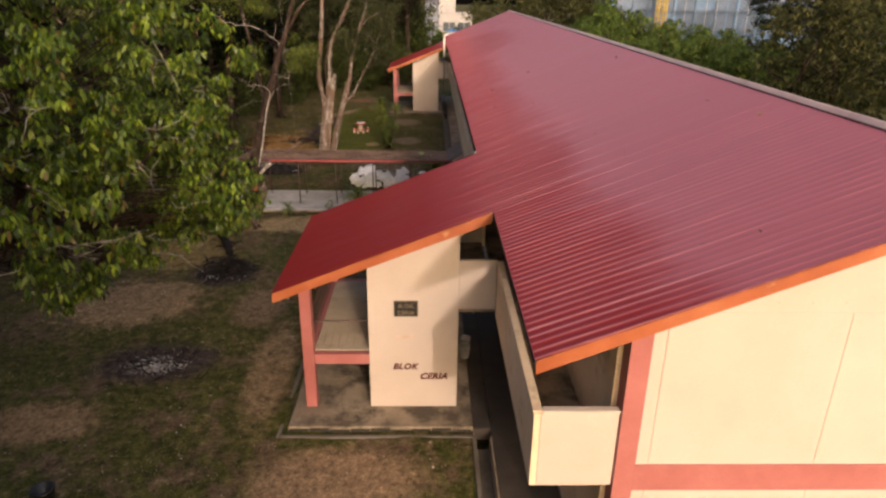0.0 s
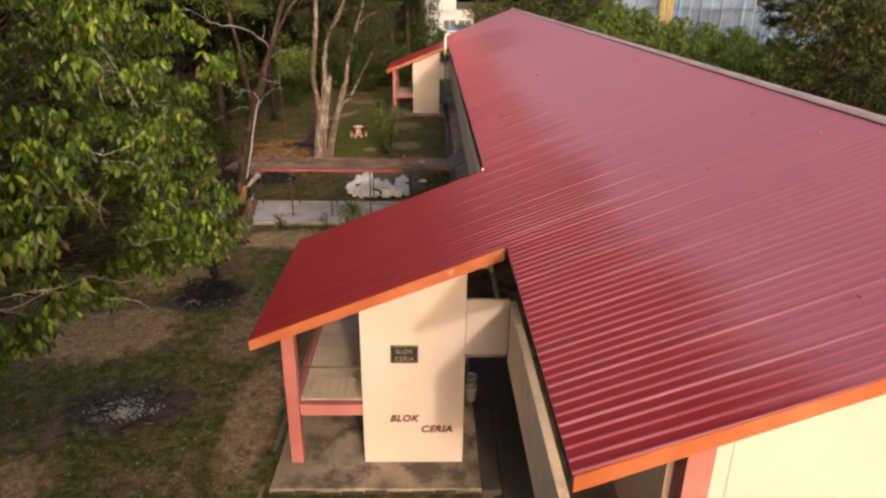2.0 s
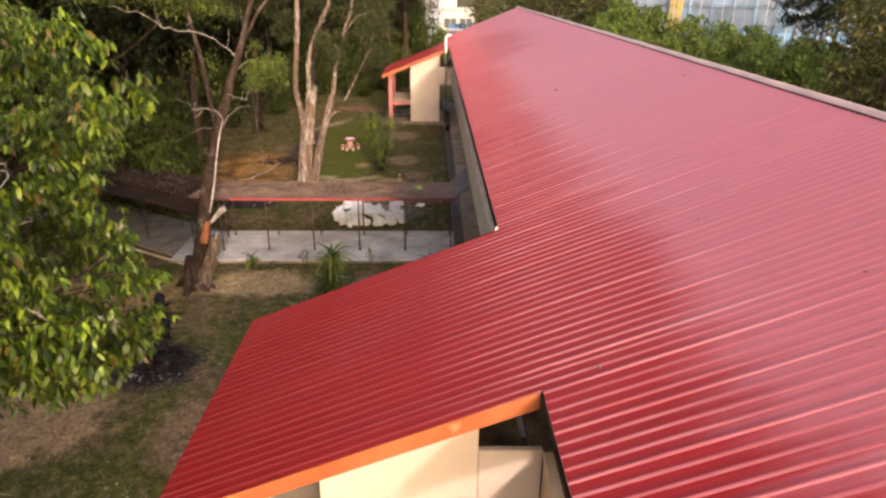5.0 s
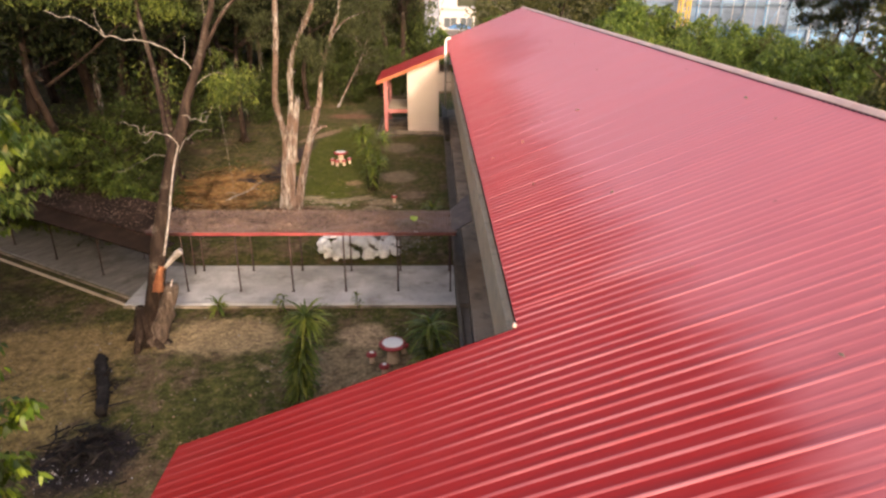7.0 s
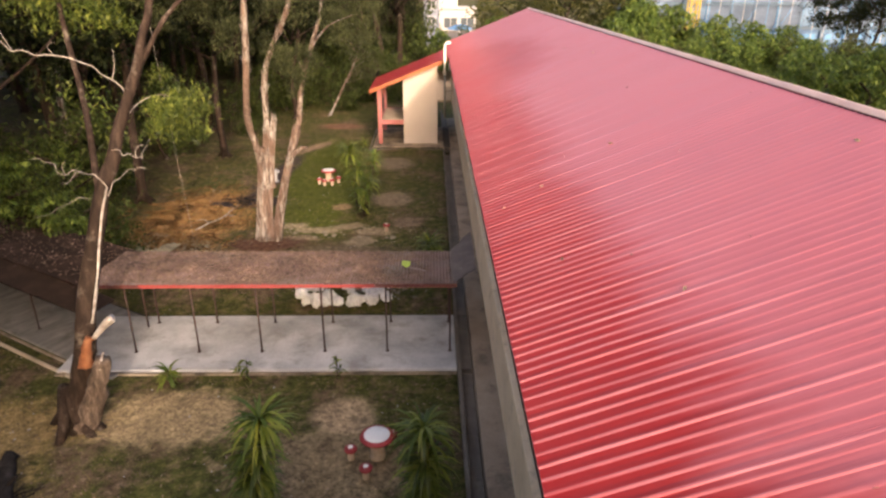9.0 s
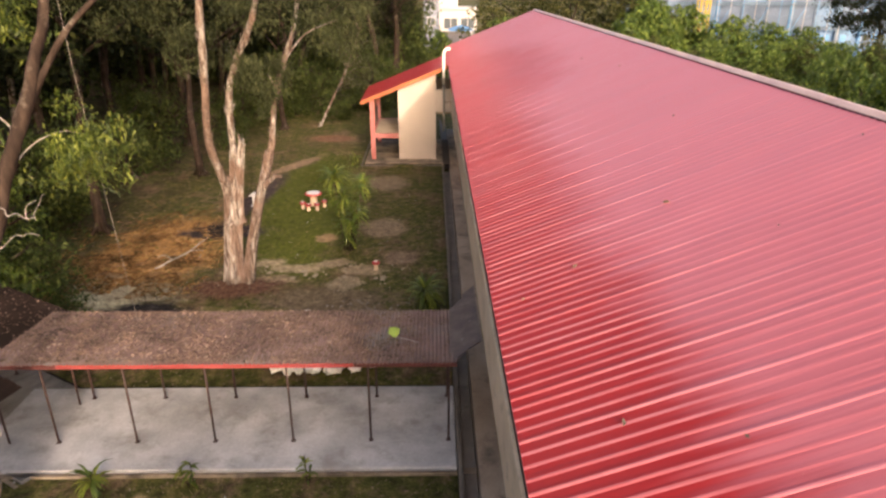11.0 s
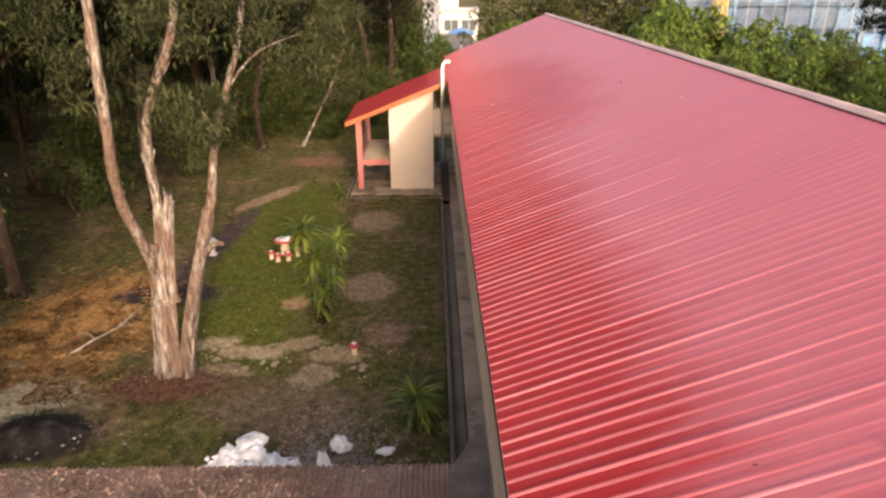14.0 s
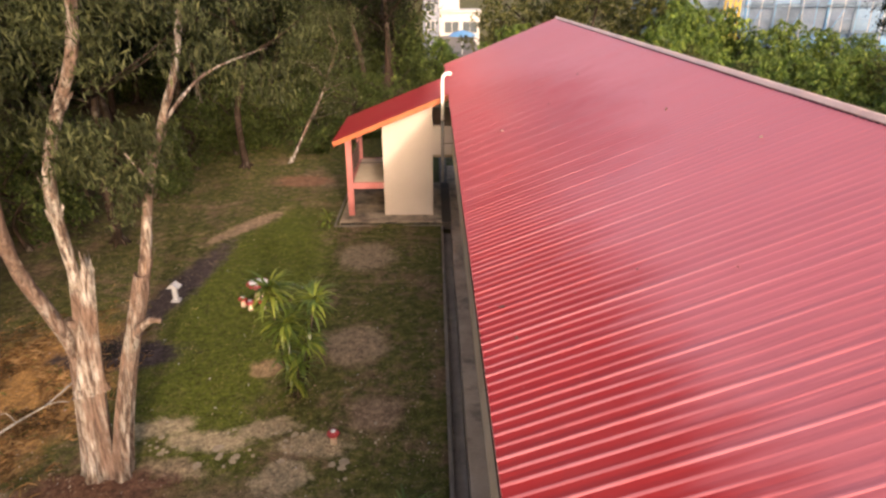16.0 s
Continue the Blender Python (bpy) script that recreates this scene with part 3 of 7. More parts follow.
for k in range(16):
    part("bolt", Mesh().tube([(4.35 + 0.55 * k, GY + 0.01, 6.80), (4.35 + 0.55 * k, GY - 0.006, 6.80)], [0.018, 0.014], 8), M_LANDING, gable)
block_part("corner_column", Mesh().prism([(3.14, -0.3), (3.495, -0.3), (3.495, roof_z(3.49) - 0.07), (3.14, roof_z(3.14) - 0.07)], "y", GY - 0.06, GY + 0.3), M_PINK, "salmon painted column")
block_part("floor_beam", Mesh().box(3.50, 13.3, GY - 0.04, GY + 0.1, 3.02, 3.58, 0.01), M_PINK, "salmon painted floor beam")
block_part("corridor_wall", Mesh().box(3.05, 3.19, GY + 0.31, Y_BACK - 0.9, -0.3, 6.85, 0.01), M_PARAPET)
block_part("rear_gable_wall", Mesh().prism([(3.05, -0.3), (13.3, -0.3), (13.3, roof_z(13.3) - 0.12), (RIDGE_X, roof_z(RIDGE_X) - 0.12), (3.05, roof_z(3.05) - 0.12)], "y", Y_BACK - 0.89, Y_BACK - 0.75), M_CREAM)
block_part("far_side_wall", Mesh().box(13.31, 13.45, GY, Y_BACK - 0.75, -0.3, 6.85, 0.01), M_CREAM)
block_part("corridor_slab", Mesh().box(1.78, 3.04, GY + 0.14, Y_BACK - 0.9, 3.12, 3.27, 0.005), M_CONC)
block_part("corridor_floor", Mesh().box(1.57, 3.04, GY - 0.4, 24.0, -0.45, 0.06, 0.02), M_DARKFLOOR, "dark corridor floor, its deep shade in the colour")
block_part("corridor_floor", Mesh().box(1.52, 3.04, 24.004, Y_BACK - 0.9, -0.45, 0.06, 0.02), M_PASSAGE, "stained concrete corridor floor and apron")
# parapets of the upper corridor, broken at the stair towers
spans = [(GY, 17.76), (22.93, 66.20), (71.38, Y_BACK - 0.9)]
for a, b in spans:
    pp = block_part("corridor_parapet", Mesh().box(1.64, 1.76, a, b, 3.11, 4.66, 0.008), M_PARAPET, "stained cream corridor parapet")
    part("coping", Mesh().box(1.615, 1.785, a, b, 4.663, 4.72, 0.012), M_PARAPET, pp)
endp = block_part("end_parapet", Mesh().box(1.765, 3.12, GY, GY + 0.12, 3.11, 4.66, 0.008), M_CREAM, "sunlit cream end parapet")
part("coping", Mesh().box(1.79, 3.13, GY - 0.02, GY + 0.14, 4.663, 4.72, 0.012), M_CREAM, endp)
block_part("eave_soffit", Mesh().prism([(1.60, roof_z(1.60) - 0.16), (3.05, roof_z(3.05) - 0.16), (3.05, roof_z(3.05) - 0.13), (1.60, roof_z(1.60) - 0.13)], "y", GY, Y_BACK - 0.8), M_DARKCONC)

# ---- roof of the block ----
SLOPE = math.hypot(1, 0.40)


def sheet_mesh(x0, x1, seed, lo=-1.0, hi=2.0, name="roof_sheet"):
    """One ribbed sheet, 0.84 m wide, four narrow ribs, from x0 up to x1; the lap rib is higher. lo and hi cut it across."""
    rng = random.Random(seed)
    steps = max(4, int((x1 - x0) / 0.55))
    prof = []
    for k in range(4):
        o, h = RIB * k, 0.0090 * rng.uniform(0.8, 1.2) if k else 0.0130
        prof += [(o, 0.0, k), (o + 0.017, h * 0.8, k), (o + 0.027, h, k), (o + 0.046, h, k), (o + 0.090, h * 0.35, k), (o + 0.130, 0.0005, k), (o + 0.165, 0.0010, k)]
    prof.append((SHEET + 0.012, -0.002, 0))
    m = Mesh()
    sag = [rng.uniform(-0.004, 0.004) for _ in range(steps + 1)]
    for i in range(steps + 1):
        x = x0 + (x1 - x0) * i / steps
        up, down = min(1.0, max(0.0, (x - 2.4) / 1.6)), min(1.0, max(0.0, (1.6 - x) / 1.6))
        top = min(1.0, max(0.0, (x - 4.0) / 1.6))
        skew = 0.065 * min(1.0, max(0.0, (4.2 - x) / 2.8))
        for y, h, k in prof:
            h *= 1 - (0.58 if k else 0.30 + 0.32 * top) * up - 0.66 * down
            w = sag[i] * math.sin(math.pi * min(y, SHEET) / SHEET) + 0.0012 * rng.uniform(-1, 1)
            m.v.append((x - 0.37 * (h + w), min(max(y + skew, lo), hi), 6.36 + 0.40 * (x - EAVE_X) + 0.93 * (h + w)))
    n = len(prof)
    m.f = [(i * n + j, i * n + n + j, i * n + n + j + 1, i * n + j + 1) for i in range(steps) for j in range(n - 1)]
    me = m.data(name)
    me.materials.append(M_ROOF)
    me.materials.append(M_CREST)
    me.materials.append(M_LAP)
    # Front flank and top of each rib take the painted-in sunlit colour
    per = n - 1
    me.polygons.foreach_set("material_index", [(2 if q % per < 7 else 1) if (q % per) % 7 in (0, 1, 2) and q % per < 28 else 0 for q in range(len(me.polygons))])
    return me


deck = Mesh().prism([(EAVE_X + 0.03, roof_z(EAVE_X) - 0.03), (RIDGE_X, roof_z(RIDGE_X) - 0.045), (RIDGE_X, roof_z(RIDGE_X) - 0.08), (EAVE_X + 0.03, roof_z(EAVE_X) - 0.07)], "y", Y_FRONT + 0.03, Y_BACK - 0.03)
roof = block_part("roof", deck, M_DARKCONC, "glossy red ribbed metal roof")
for a, b in TOWER_ROOFS:
    part("tower_roof_deck", Mesh().prism([(LOW_X + 0.05, roof_z(LOW_X) - 0.03), (EAVE_X + 0.02, roof_z(EAVE_X) - 0.03), (EAVE_X + 0.02, roof_z(EAVE_X) - 0.07), (LOW_X + 0.05, roof_z(LOW_X) - 0.08)], "y", a + 0.03, b - 0.03), M_DARKCONC, roof)
back = Mesh().prism([(RIDGE_X, roof_z(RIDGE_X) - 0.01), (FAR_X, roof_z(FAR_X)), (FAR_X, roof_z(FAR_X) - 0.07), (RIDGE_X, roof_z(RIDGE_X) - 0.08)], "y", Y_FRONT, Y_BACK)
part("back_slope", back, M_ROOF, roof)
ridge = Mesh()
ridge.prism([(RIDGE_X - 0.14, roof_z(RIDGE_X - 0.14) + 0.018), (RIDGE_X - 0.14, roof_z(RIDGE_X - 0.14) + 0.034), (RIDGE_X - 0.04, roof_z(RIDGE_X) + 0.058), (RIDGE_X + 0.04, roof_z(RIDGE_X) + 0.058), (RIDGE_X + 0.14, roof_z(RIDGE_X - 0.14) + 0.034), (RIDGE_X + 0.14, roof_z(RIDGE_X - 0.14) + 0.018), (RIDGE_X, roof_z(RIDGE_X) + 0.04)], "y", 0, 2.42)
# Solid black blocks imitate the shaded gaps between ribs and cap
gaps, y = Mesh(), Y_FRONT + 0.05
while y < Y_BACK - 1.2:
    gaps.box(RIDGE_X - 0.156, RIDGE_X - 0.142, y, y + 0.145, roof_z(RIDGE_X - 0.15) + 0.001, roof_z(RIDGE_X - 0.15) + 0.017, 0.002)
    y += RIB
part("ridge_gap_blocks", gaps, M_CHARBLACK, roof, "black blocks standing for the shaded rib gaps below the ridge cap")
ridge_me = ridge.data("ridge_cap")
ridge_me.materials.append(M_RIDGE)
y = Y_FRONT - 0.02
i = 0
while y < Y_BACK - 1.2:
    ob = part("ridge_cap", ridge_me, M_RIDGE, roof)
    ob.location = (0, y, 0.004 * (i % 2))
    y += 2.39
    i += 1


def verge(y, x0, x1, parent, low=0.27, high=0.29):
    """Orange board under the roof's sloping edge."""
    pts = [(x0, roof_z(x0) - 0.02), (x1, roof_z(x1) - 0.02), (x1, roof_z(x1) - high), (x0, roof_z(x0) - low)]
    return part("fascia", Mesh().prism(pts, "y", y, y + 0.03), M_ORANGE, parent, "orange painted fascia board")


verge(Y_FRONT + 0.004, EAVE_X + 0.02, RIDGE_X, roof, 0.25, 0.20)
part("fascia", Mesh().prism([(RIDGE_X, roof_z(RIDGE_X) - 0.02), (FAR_X, roof_z(FAR_X) - 0.02), (FAR_X, roof_z(FAR_X) - 0.25), (RIDGE_X, roof_z(RIDGE_X) - 0.20)], "y", Y_FRONT + 0.004, Y_FRONT + 0.034), M_ORANGE, roof)
for a, b in TOWER_ROOFS:
    verge(a + 0.004, LOW_X + 0.01, EAVE_X - 0.02, roof)
    verge(b - 0.034, LOW_X + 0.01, EAVE_X - 0.02, roof)
    part("fascia", Mesh().box(LOW_X + 0.01, LOW_X + 0.04, a + 0.04, b - 0.04, roof_z(LOW_X) - 0.16, roof_z(LOW_X) - 0.025, 0.004), M_ORANGE, roof)
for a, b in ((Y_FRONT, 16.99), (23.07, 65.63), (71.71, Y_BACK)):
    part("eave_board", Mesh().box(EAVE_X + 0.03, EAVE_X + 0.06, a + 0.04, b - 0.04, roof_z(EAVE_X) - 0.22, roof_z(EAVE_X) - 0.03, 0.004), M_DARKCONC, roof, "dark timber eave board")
    # Black strip added in place of the shadow between eave and parapet
    part("eave_shadow_strip", Mesh().box(EAVE_X - 0.022, EAVE_X - 0.004, a + 0.02, b - 0.02, roof_z(EAVE_X) - 0.05, roof_z(EAVE_X) - 0.022, 0.004), M_CHARBLACK, roof, "black strip standing for the shadow gap along the eave")


# ---- stair towers ----
def stair_tower():
    """Open stair tower: end walls, posts, half landing, two flights."""
    tw = thing("stair_tower", "cream open stair tower with salmon posts beneath the red roof", "stair tower", "stair towers", at=(-1.2, 17.76, 0))

    def p(name, m, material, label="", parent=None):
        ob = part(name, m, material, parent or tw, label)
        ob.matrix_parent_inverse = Matrix.Translation((1.2, -17.76, 0)) if parent is None else Matrix()
        return ob
    y0 = 17.76
    for a, b in ((y0, y0 + 0.15), (y0 + 5.02, y0 + 5.17)):
        p("end_wall", Mesh().prism([(-1.83, 0.16), (0.63, 0.16), (0.63, roof_z(0.63) - 0.10), (-1.83, roof_z(-1.83) - 0.10)], "y", a, b), M_CREAM, "cream painted end wall")
    p("bridge_parapet", Mesh().box(0.64, 1.63, y0 + 0.01, y0 + 0.13, 3.30, 4.73, 0.01), M_CREAM)
    p("bridge_parapet", Mesh().box(0.64, 1.63, y0 + 5.03, y0 + 5.15, 3.30, 4.73, 0.01), M_CREAM)
    p("bridge_slab", Mesh().box(0.64, 1.63, y0 + 0.14, y0 + 5.02, 3.14, 3.29, 0.01), M_CONC)
    for yy in (y0, y0 + 4.87):
        p("post", Mesh().prism([(-3.68, 0.14), (-3.38, 0.14), (-3.38, roof_z(-3.38) - 0.09), (-3.68, roof_z(-3.68) - 0.09)], "y", yy, yy + 0.3), M_PINK, "salmon painted post")
    for yy in (y0 + 0.02, y0 + 4.92):
        p("landing_beam", Mesh().box(-3.37, -1.84, yy, yy + 0.2, 1.56, 1.87, 0.01), M_PINK)
    p("landing_beam", Mesh().box(-3.66, -3.42, y0 + 0.31, y0 + 4.86, 1.56, 1.87, 0.01), M_PINK)
    p("landing", Mesh().box(-3.41, -1.84, y0 + 0.23, y0 + 4.91, 1.70, 1.86, 0.008), M_LANDING, "worn concrete half landing")
    for i in range(7):
        p("board", Mesh().box(-3.39 + 0.218 * i, -3.20 + 0.218 * i, y0 + 0.25, y0 + 1.25, 1.864, 1.886, 0.006), M_LANDING, "worn board laid on the landing")
    for i in range(9):
        z, x = 0.16 + 0.17 * (i + 1), -0.05 - 0.2 * i
        p("step", Mesh().box(x - 0.24, x, y0 + 0.4, y0 + 2.3, z - 0.17, z, 0.008), M_LANDING)
        z, x = 1.87 + 0.16 * i, -1.83 + 0.27 * i
        p("step", Mesh().box(x, x + 0.28, y0 + 2.7, y0 + 4.8, z - 0.02, z + 0.15, 0.008), M_LANDING)
    rail = Mesh()
    for z in (2.25, 2.62, 2.92):
        rail.tube([(-3.53, y0 + 0.31, z), (-3.53, y0 + 4.86, z)], [0.022, 0.022], 8)
    rail.tube([(-3.36, y0 + 0.12, 2.88), (-1.85, y0 + 0.12, 2.88)], [0.022, 0.022], 8)
    for k in range(24):
        yy = y0 + 0.45 + 0.18 * k
        rail.tube([(-3.53, yy, 1.88), (-3.53, yy, 2.92)], [0.011, 0.011], 6)
    p("railing", rail, M_STEEL, "rust-red steel railing")
    return tw


tower = stair_tower()
tower_far = copy_thing(tower, pose(-1.2, 17.76 + TOWERS[1], 0))


def lettering(text, size, extrude, material, name, parent, at, shear=0.0, spacing=1.0, bold=0.0):
    """Built-in font as a mesh, standing upright and facing -y."""
    cu = bpy.data.curves.new(name, "FONT")
    cu.body, cu.size, cu.extrude, cu.shear, cu.space_character = text, size, extrude, shear, spacing
    cu.align_x, cu.bevel_depth, cu.bevel_resolution = "CENTER", bold, 0
    tmp = bpy.data.objects.new(name, cu)
    scene.collection.objects.link(tmp)
    bpy.context.view_layer.update()
    me = bpy.data.meshes.new_from_object(tmp.evaluated_get(bpy.context.evaluated_depsgraph_get()))
    bpy.data.objects.remove(tmp)
    me.materials.clear()
    me.materials.append(material)
    me.transform(Matrix.Translation(at) @ pose(0, 0, 0, 90, 0, 0))
    return part(name, me, material, parent)


plate = thing("name_plate", "black block name plate with dull gold letters on the cream wall", "sign", at=(-0.8, 17.755, 3.1))
PL = Matrix.Translation((0.8, -17.755, -3.1))
b0 = part("board", Mesh().box(-1.13, -0.47, 17.72, 17.756, 3.09, 3.56, 0.006), M_BLACK, plate)
b0.matrix_parent_inverse = PL
fr = Mesh()
for x0, x1, z0, z1 in ((-1.12, -0.48, 3.10, 3.112), (-1.12, -0.48, 3.538, 3.55), (-1.12, -1.108, 3.113, 3.537), (-0.492, -0.48, 3.113, 3.537)):
    fr.box(x0, x1, 17.712, 17.722, z0, z1, 0.002)
part("border", fr, M_GOLD, plate).matrix_parent_inverse = PL
lettering("BLOK", 0.17, 0.006, M_GOLD, "lettering", plate, (-0.80, 17.712, 3.355)).matrix_parent_inverse = PL
lettering("CERIA", 0.17, 0.006, M_GOLD, "lettering", plate, (-0.80, 17.712, 3.155)).matrix_parent_inverse = PL
painted = thing("painted_name", "slanted maroon block name painted on the cream wall", "lettering", at=(-0.4, 17.758, 1.0))
PN = Matrix.Translation((0.4, -17.758, -1.0))
lettering("BLOK", 0.25, 0.003, M_LETTER, "painted_word", painted, (-0.84, 17.755, 1.41), 0.28, 1.12, 0.013).matrix_parent_inverse = PN
lettering("CERIA", 0.26, 0.003, M_LETTER, "painted_word", painted, (-0.04, 17.755, 1.09), 0.28, 1.12, 0.013).matrix_parent_inverse = PN

smudge = Mesh()
srg = random.Random(3)
for k in range(9):
    x, z = -1.07 + 0.052 * k, 2.40 + srg.uniform(-0.02, 0.02)
    smudge.box(x, x + 0.05, 17.752, 17.757, z, z + srg.uniform(0.07, 0.13), 0.002)
solid("old_lettering", smudge, surface("faded_letter_ghost", (0.50, 0.36, 0.29), (0.56, 0.42, 0.34), (0.60, 0.47, 0.39), 4, 30, (0.7, 0.85), 0.05), "faded remains of older painted letters on the cream wall", "lettering")

# ---- aprons, drain ----
for t in TOWERS:
    y0 = 17.76 + t
    ap = Mesh()
    ap.box(-4.05, 1.06, y0 - 0.95, y0 + 5.9, -0.3, 0.145, 0.03)
    solid("apron" if t == 0 else "apron_far", ap, M_CONC, "cracked and stained concrete apron round the stair tower", "apron", kind="structure")
    solid("passage_floor" if t == 0 else "passage_floor_far", Mesh().box(1.065, 1.555, y0 - 0.95, y0 + 5.9, -0.3, 0.10, 0.02), M_DARKFLOOR, "dark passage floor between stair tower and corridor, its shade in the colour", "floor", kind="structure")
    band = Mesh()
    for k in range(9):
        band.box(-4.0 + 0.56 * k, -3.46 + 0.56 * k, y0 - 0.966, y0 - 0.952, -0.28, 0.09 + 0.03 * math.sin(k * 2.1), 0.004)
    solid("apron_edge" if t == 0 else "apron_edge_far", band, surface("mossy_black_dirt", (0.014, 0.012, 0.009), (0.028, 0.024, 0.017), (0.070, 0.058, 0.042), 1.5, 20, (0.8, 0.95), 0.5), "black mossy dirt along the apron's front edge", "apron edge", kind="structure")
    kerb = Mesh()
    kerb.box(-4.32, -4.20, y0 - 1.25, y0 + 5.9, -0.3, 0.03, 0.02).box(-4.19, 1.06, y0 - 1.25, y0 - 1.12, -0.3, 0.03, 0.02)
    kerb.box(-4.19, 1.06, y0 - 1.11, y0 - 0.96, -0.3, -0.12, 0.01)
    solid("kerb" if t == 0 else "kerb_far", kerb, M_DARKCONC, "mossy drain kerb along the apron", "kerb", kind="structure")
dr = Mesh()
for a, b in ((-6.0, 16.5), (23.7, 64.9), (72.1, 80.0)):
    dr.box(1.02, 1.13, a, b, -0.6, 0.05, 0.015).box(1.14, 1.50, a, b, -0.55, -0.36, 0.01)
solid("drain", dr, M_DARKCONC, "open concrete storm drain along the block", "drain", kind="structure")
lip = Mesh().box(1.505, 1.56, GY - 4, 16.5, -0.5, 0.075, 0.01)
solid("kerb_inner", lip, M_CONC, "concrete drain lip", "kerb", kind="structure")

# ---- covered walkway ----
WALK_Z = -0.15


def corrugated(x0, x1, y0, y1, z0, z1, seed, pitch=0.105, steps=7):
    """A wavy sheet rising from z0 at y0 to z1 at y1, its ends a little uneven."""
    rng, m = random.Random(seed), Mesh()
    cols = int((x1 - x0) / (pitch / 4))
    for i in range(steps + 1):
        s = i / steps
        for j in range(cols + 1):
            x, y = x0 + (pitch / 4) * j, y0 + (y1 - y0) * s + (0.03 * rng.uniform(-1, 1) if i in (0, steps) else 0)
            m.v.append((x, y, z0 + (z1 - z0) * s + 0.028 * math.cos(2 * math.pi * j / 4) + 0.01 * noise.noise((x, y, 1))))
    c = cols + 1
    m.f = [(i * c + j, i * c + j + 1, i * c + c + j + 1, i * c + c + j) for i in range(steps) for j in range(cols)]
    return m


def walkway(name, label, x0, x1, posts, red, matrix, litter_seed, n_leaves, paving, covering, slab_y=36.62, roof_y=37.34, roof_x0=None, roof_x1=None):
    """Slab, pipe posts, beams and a leaf-strewn corrugated roof; built along x, then moved by matrix. red: stretch of the beam painted bright red."""
    wk = thing(name, label, "walkway", "covered walkways")
    rx0, rx1 = x0 if roof_x0 is None else roof_x0, x1 if roof_x1 is None else roof_x1

    def p(nm, m, material, lab="", parent=None, smooth=False):
        return part(nm, m, material, parent or wk, lab, smooth)
    p("slab", Mesh().box(x0, x1, slab_y, 40.25, -0.5, WALK_Z, 0.03), paving, "concrete walkway slab")
    p("slab_edge", Mesh().box(x0, x1, slab_y - 0.17, slab_y - 0.05, -0.55, WALK_Z - 0.05, 0.02), M_CONC)
    p("slab_gap", Mesh().box(x0, x1, slab_y - 0.049, slab_y - 0.002, -0.55, WALK_Z - 0.10, 0.004), M_CHARBLACK)
    p("slab_gap", Mesh().box(x0, x1, 40.254, 40.36, -0.55, WALK_Z - 0.06, 0.01), M_CHARBLACK)
    for x in posts:
        for y, top in ((37.72, 2.36), (39.72, 2.20)):
            post = p("post", Mesh().tube([(x, y, WALK_Z - 0.02), (x, y, top)], [0.030, 0.030], 10), M_STEEL, smooth=True)
            p("foot_plate", Mesh().box(x - 0.06, x + 0.06, y - 0.06, y + 0.06, WALK_Z - 0.01, WALK_Z + 0.012, 0.004), M_STEEL, "", post)
        p("rafter", Mesh().prism([(37.45, 2.36), (40.55, 2.12), (40.55, 2.17), (37.45, 2.41)], "x", x - 0.03, x + 0.03), M_STEEL)
    cuts = [rx0, *[c for c in red if rx0 < c < rx1], rx1]
    for a, b in zip(cuts, cuts[1:]):
        bright = red[0] <= (a + b) / 2 <= red[1]
        p("front_beam", Mesh().box(a + 0.002, b - 0.002, roof_y + 0.06, roof_y + 0.10, 2.34, 2.47, 0.006), M_REDSTEEL if bright else M_MAROON, "red painted edge beam" if bright else "dull maroon edge beam")
    p("rear_beam", Mesh().box(rx0, rx1, 40.50, 40.55, 2.06, 2.17, 0.006), M_STEEL)
    fall = 0.26 * (roof_y - 37.34) / 3.3
    p("corrugated_roof", corrugated(rx0 - 0.02, rx1 + 0.03, roof_y, 40.64, 2.50 - fall, 2.24, litter_seed), covering, "old corrugated roof, brown with moss and fallen leaves")
    if n_leaves:
        rs = np.random.RandomState(litter_seed)
        u, v = rs.uniform(rx0, rx1, n_leaves), rs.uniform((roof_y - 37.34) / 3.3, 1, n_leaves)
        dens = np.array([noise.noise((a * 0.8, b * 3, 7.0)) for a, b in zip(u, v)])
        edge = np.clip((x1 - 0.2 - u) / 3.2, 0.12, 1) if x1 > 0 else np.ones(n_leaves)
        keep = rs.uniform(0, 1, n_leaves) < (0.75 + 0.6 * dens) * edge
        u, v = u[keep], v[keep]
        cen = np.c_[u, 37.38 + 3.2 * v, 2.535 - 0.26 * v + rs.uniform(-0.01, 0.03, len(u))]
        lv = leaf_quads(cen, rs, 0.05, 0.13, flat=0.35)
        p("leaf_litter", quads("leaf_litter", lv, 4, [(0, 1, 2), (0, 2, 3)]), M_LITTER, "dry brown fallen leaves")
    wk.matrix_basis = matrix
    return wk


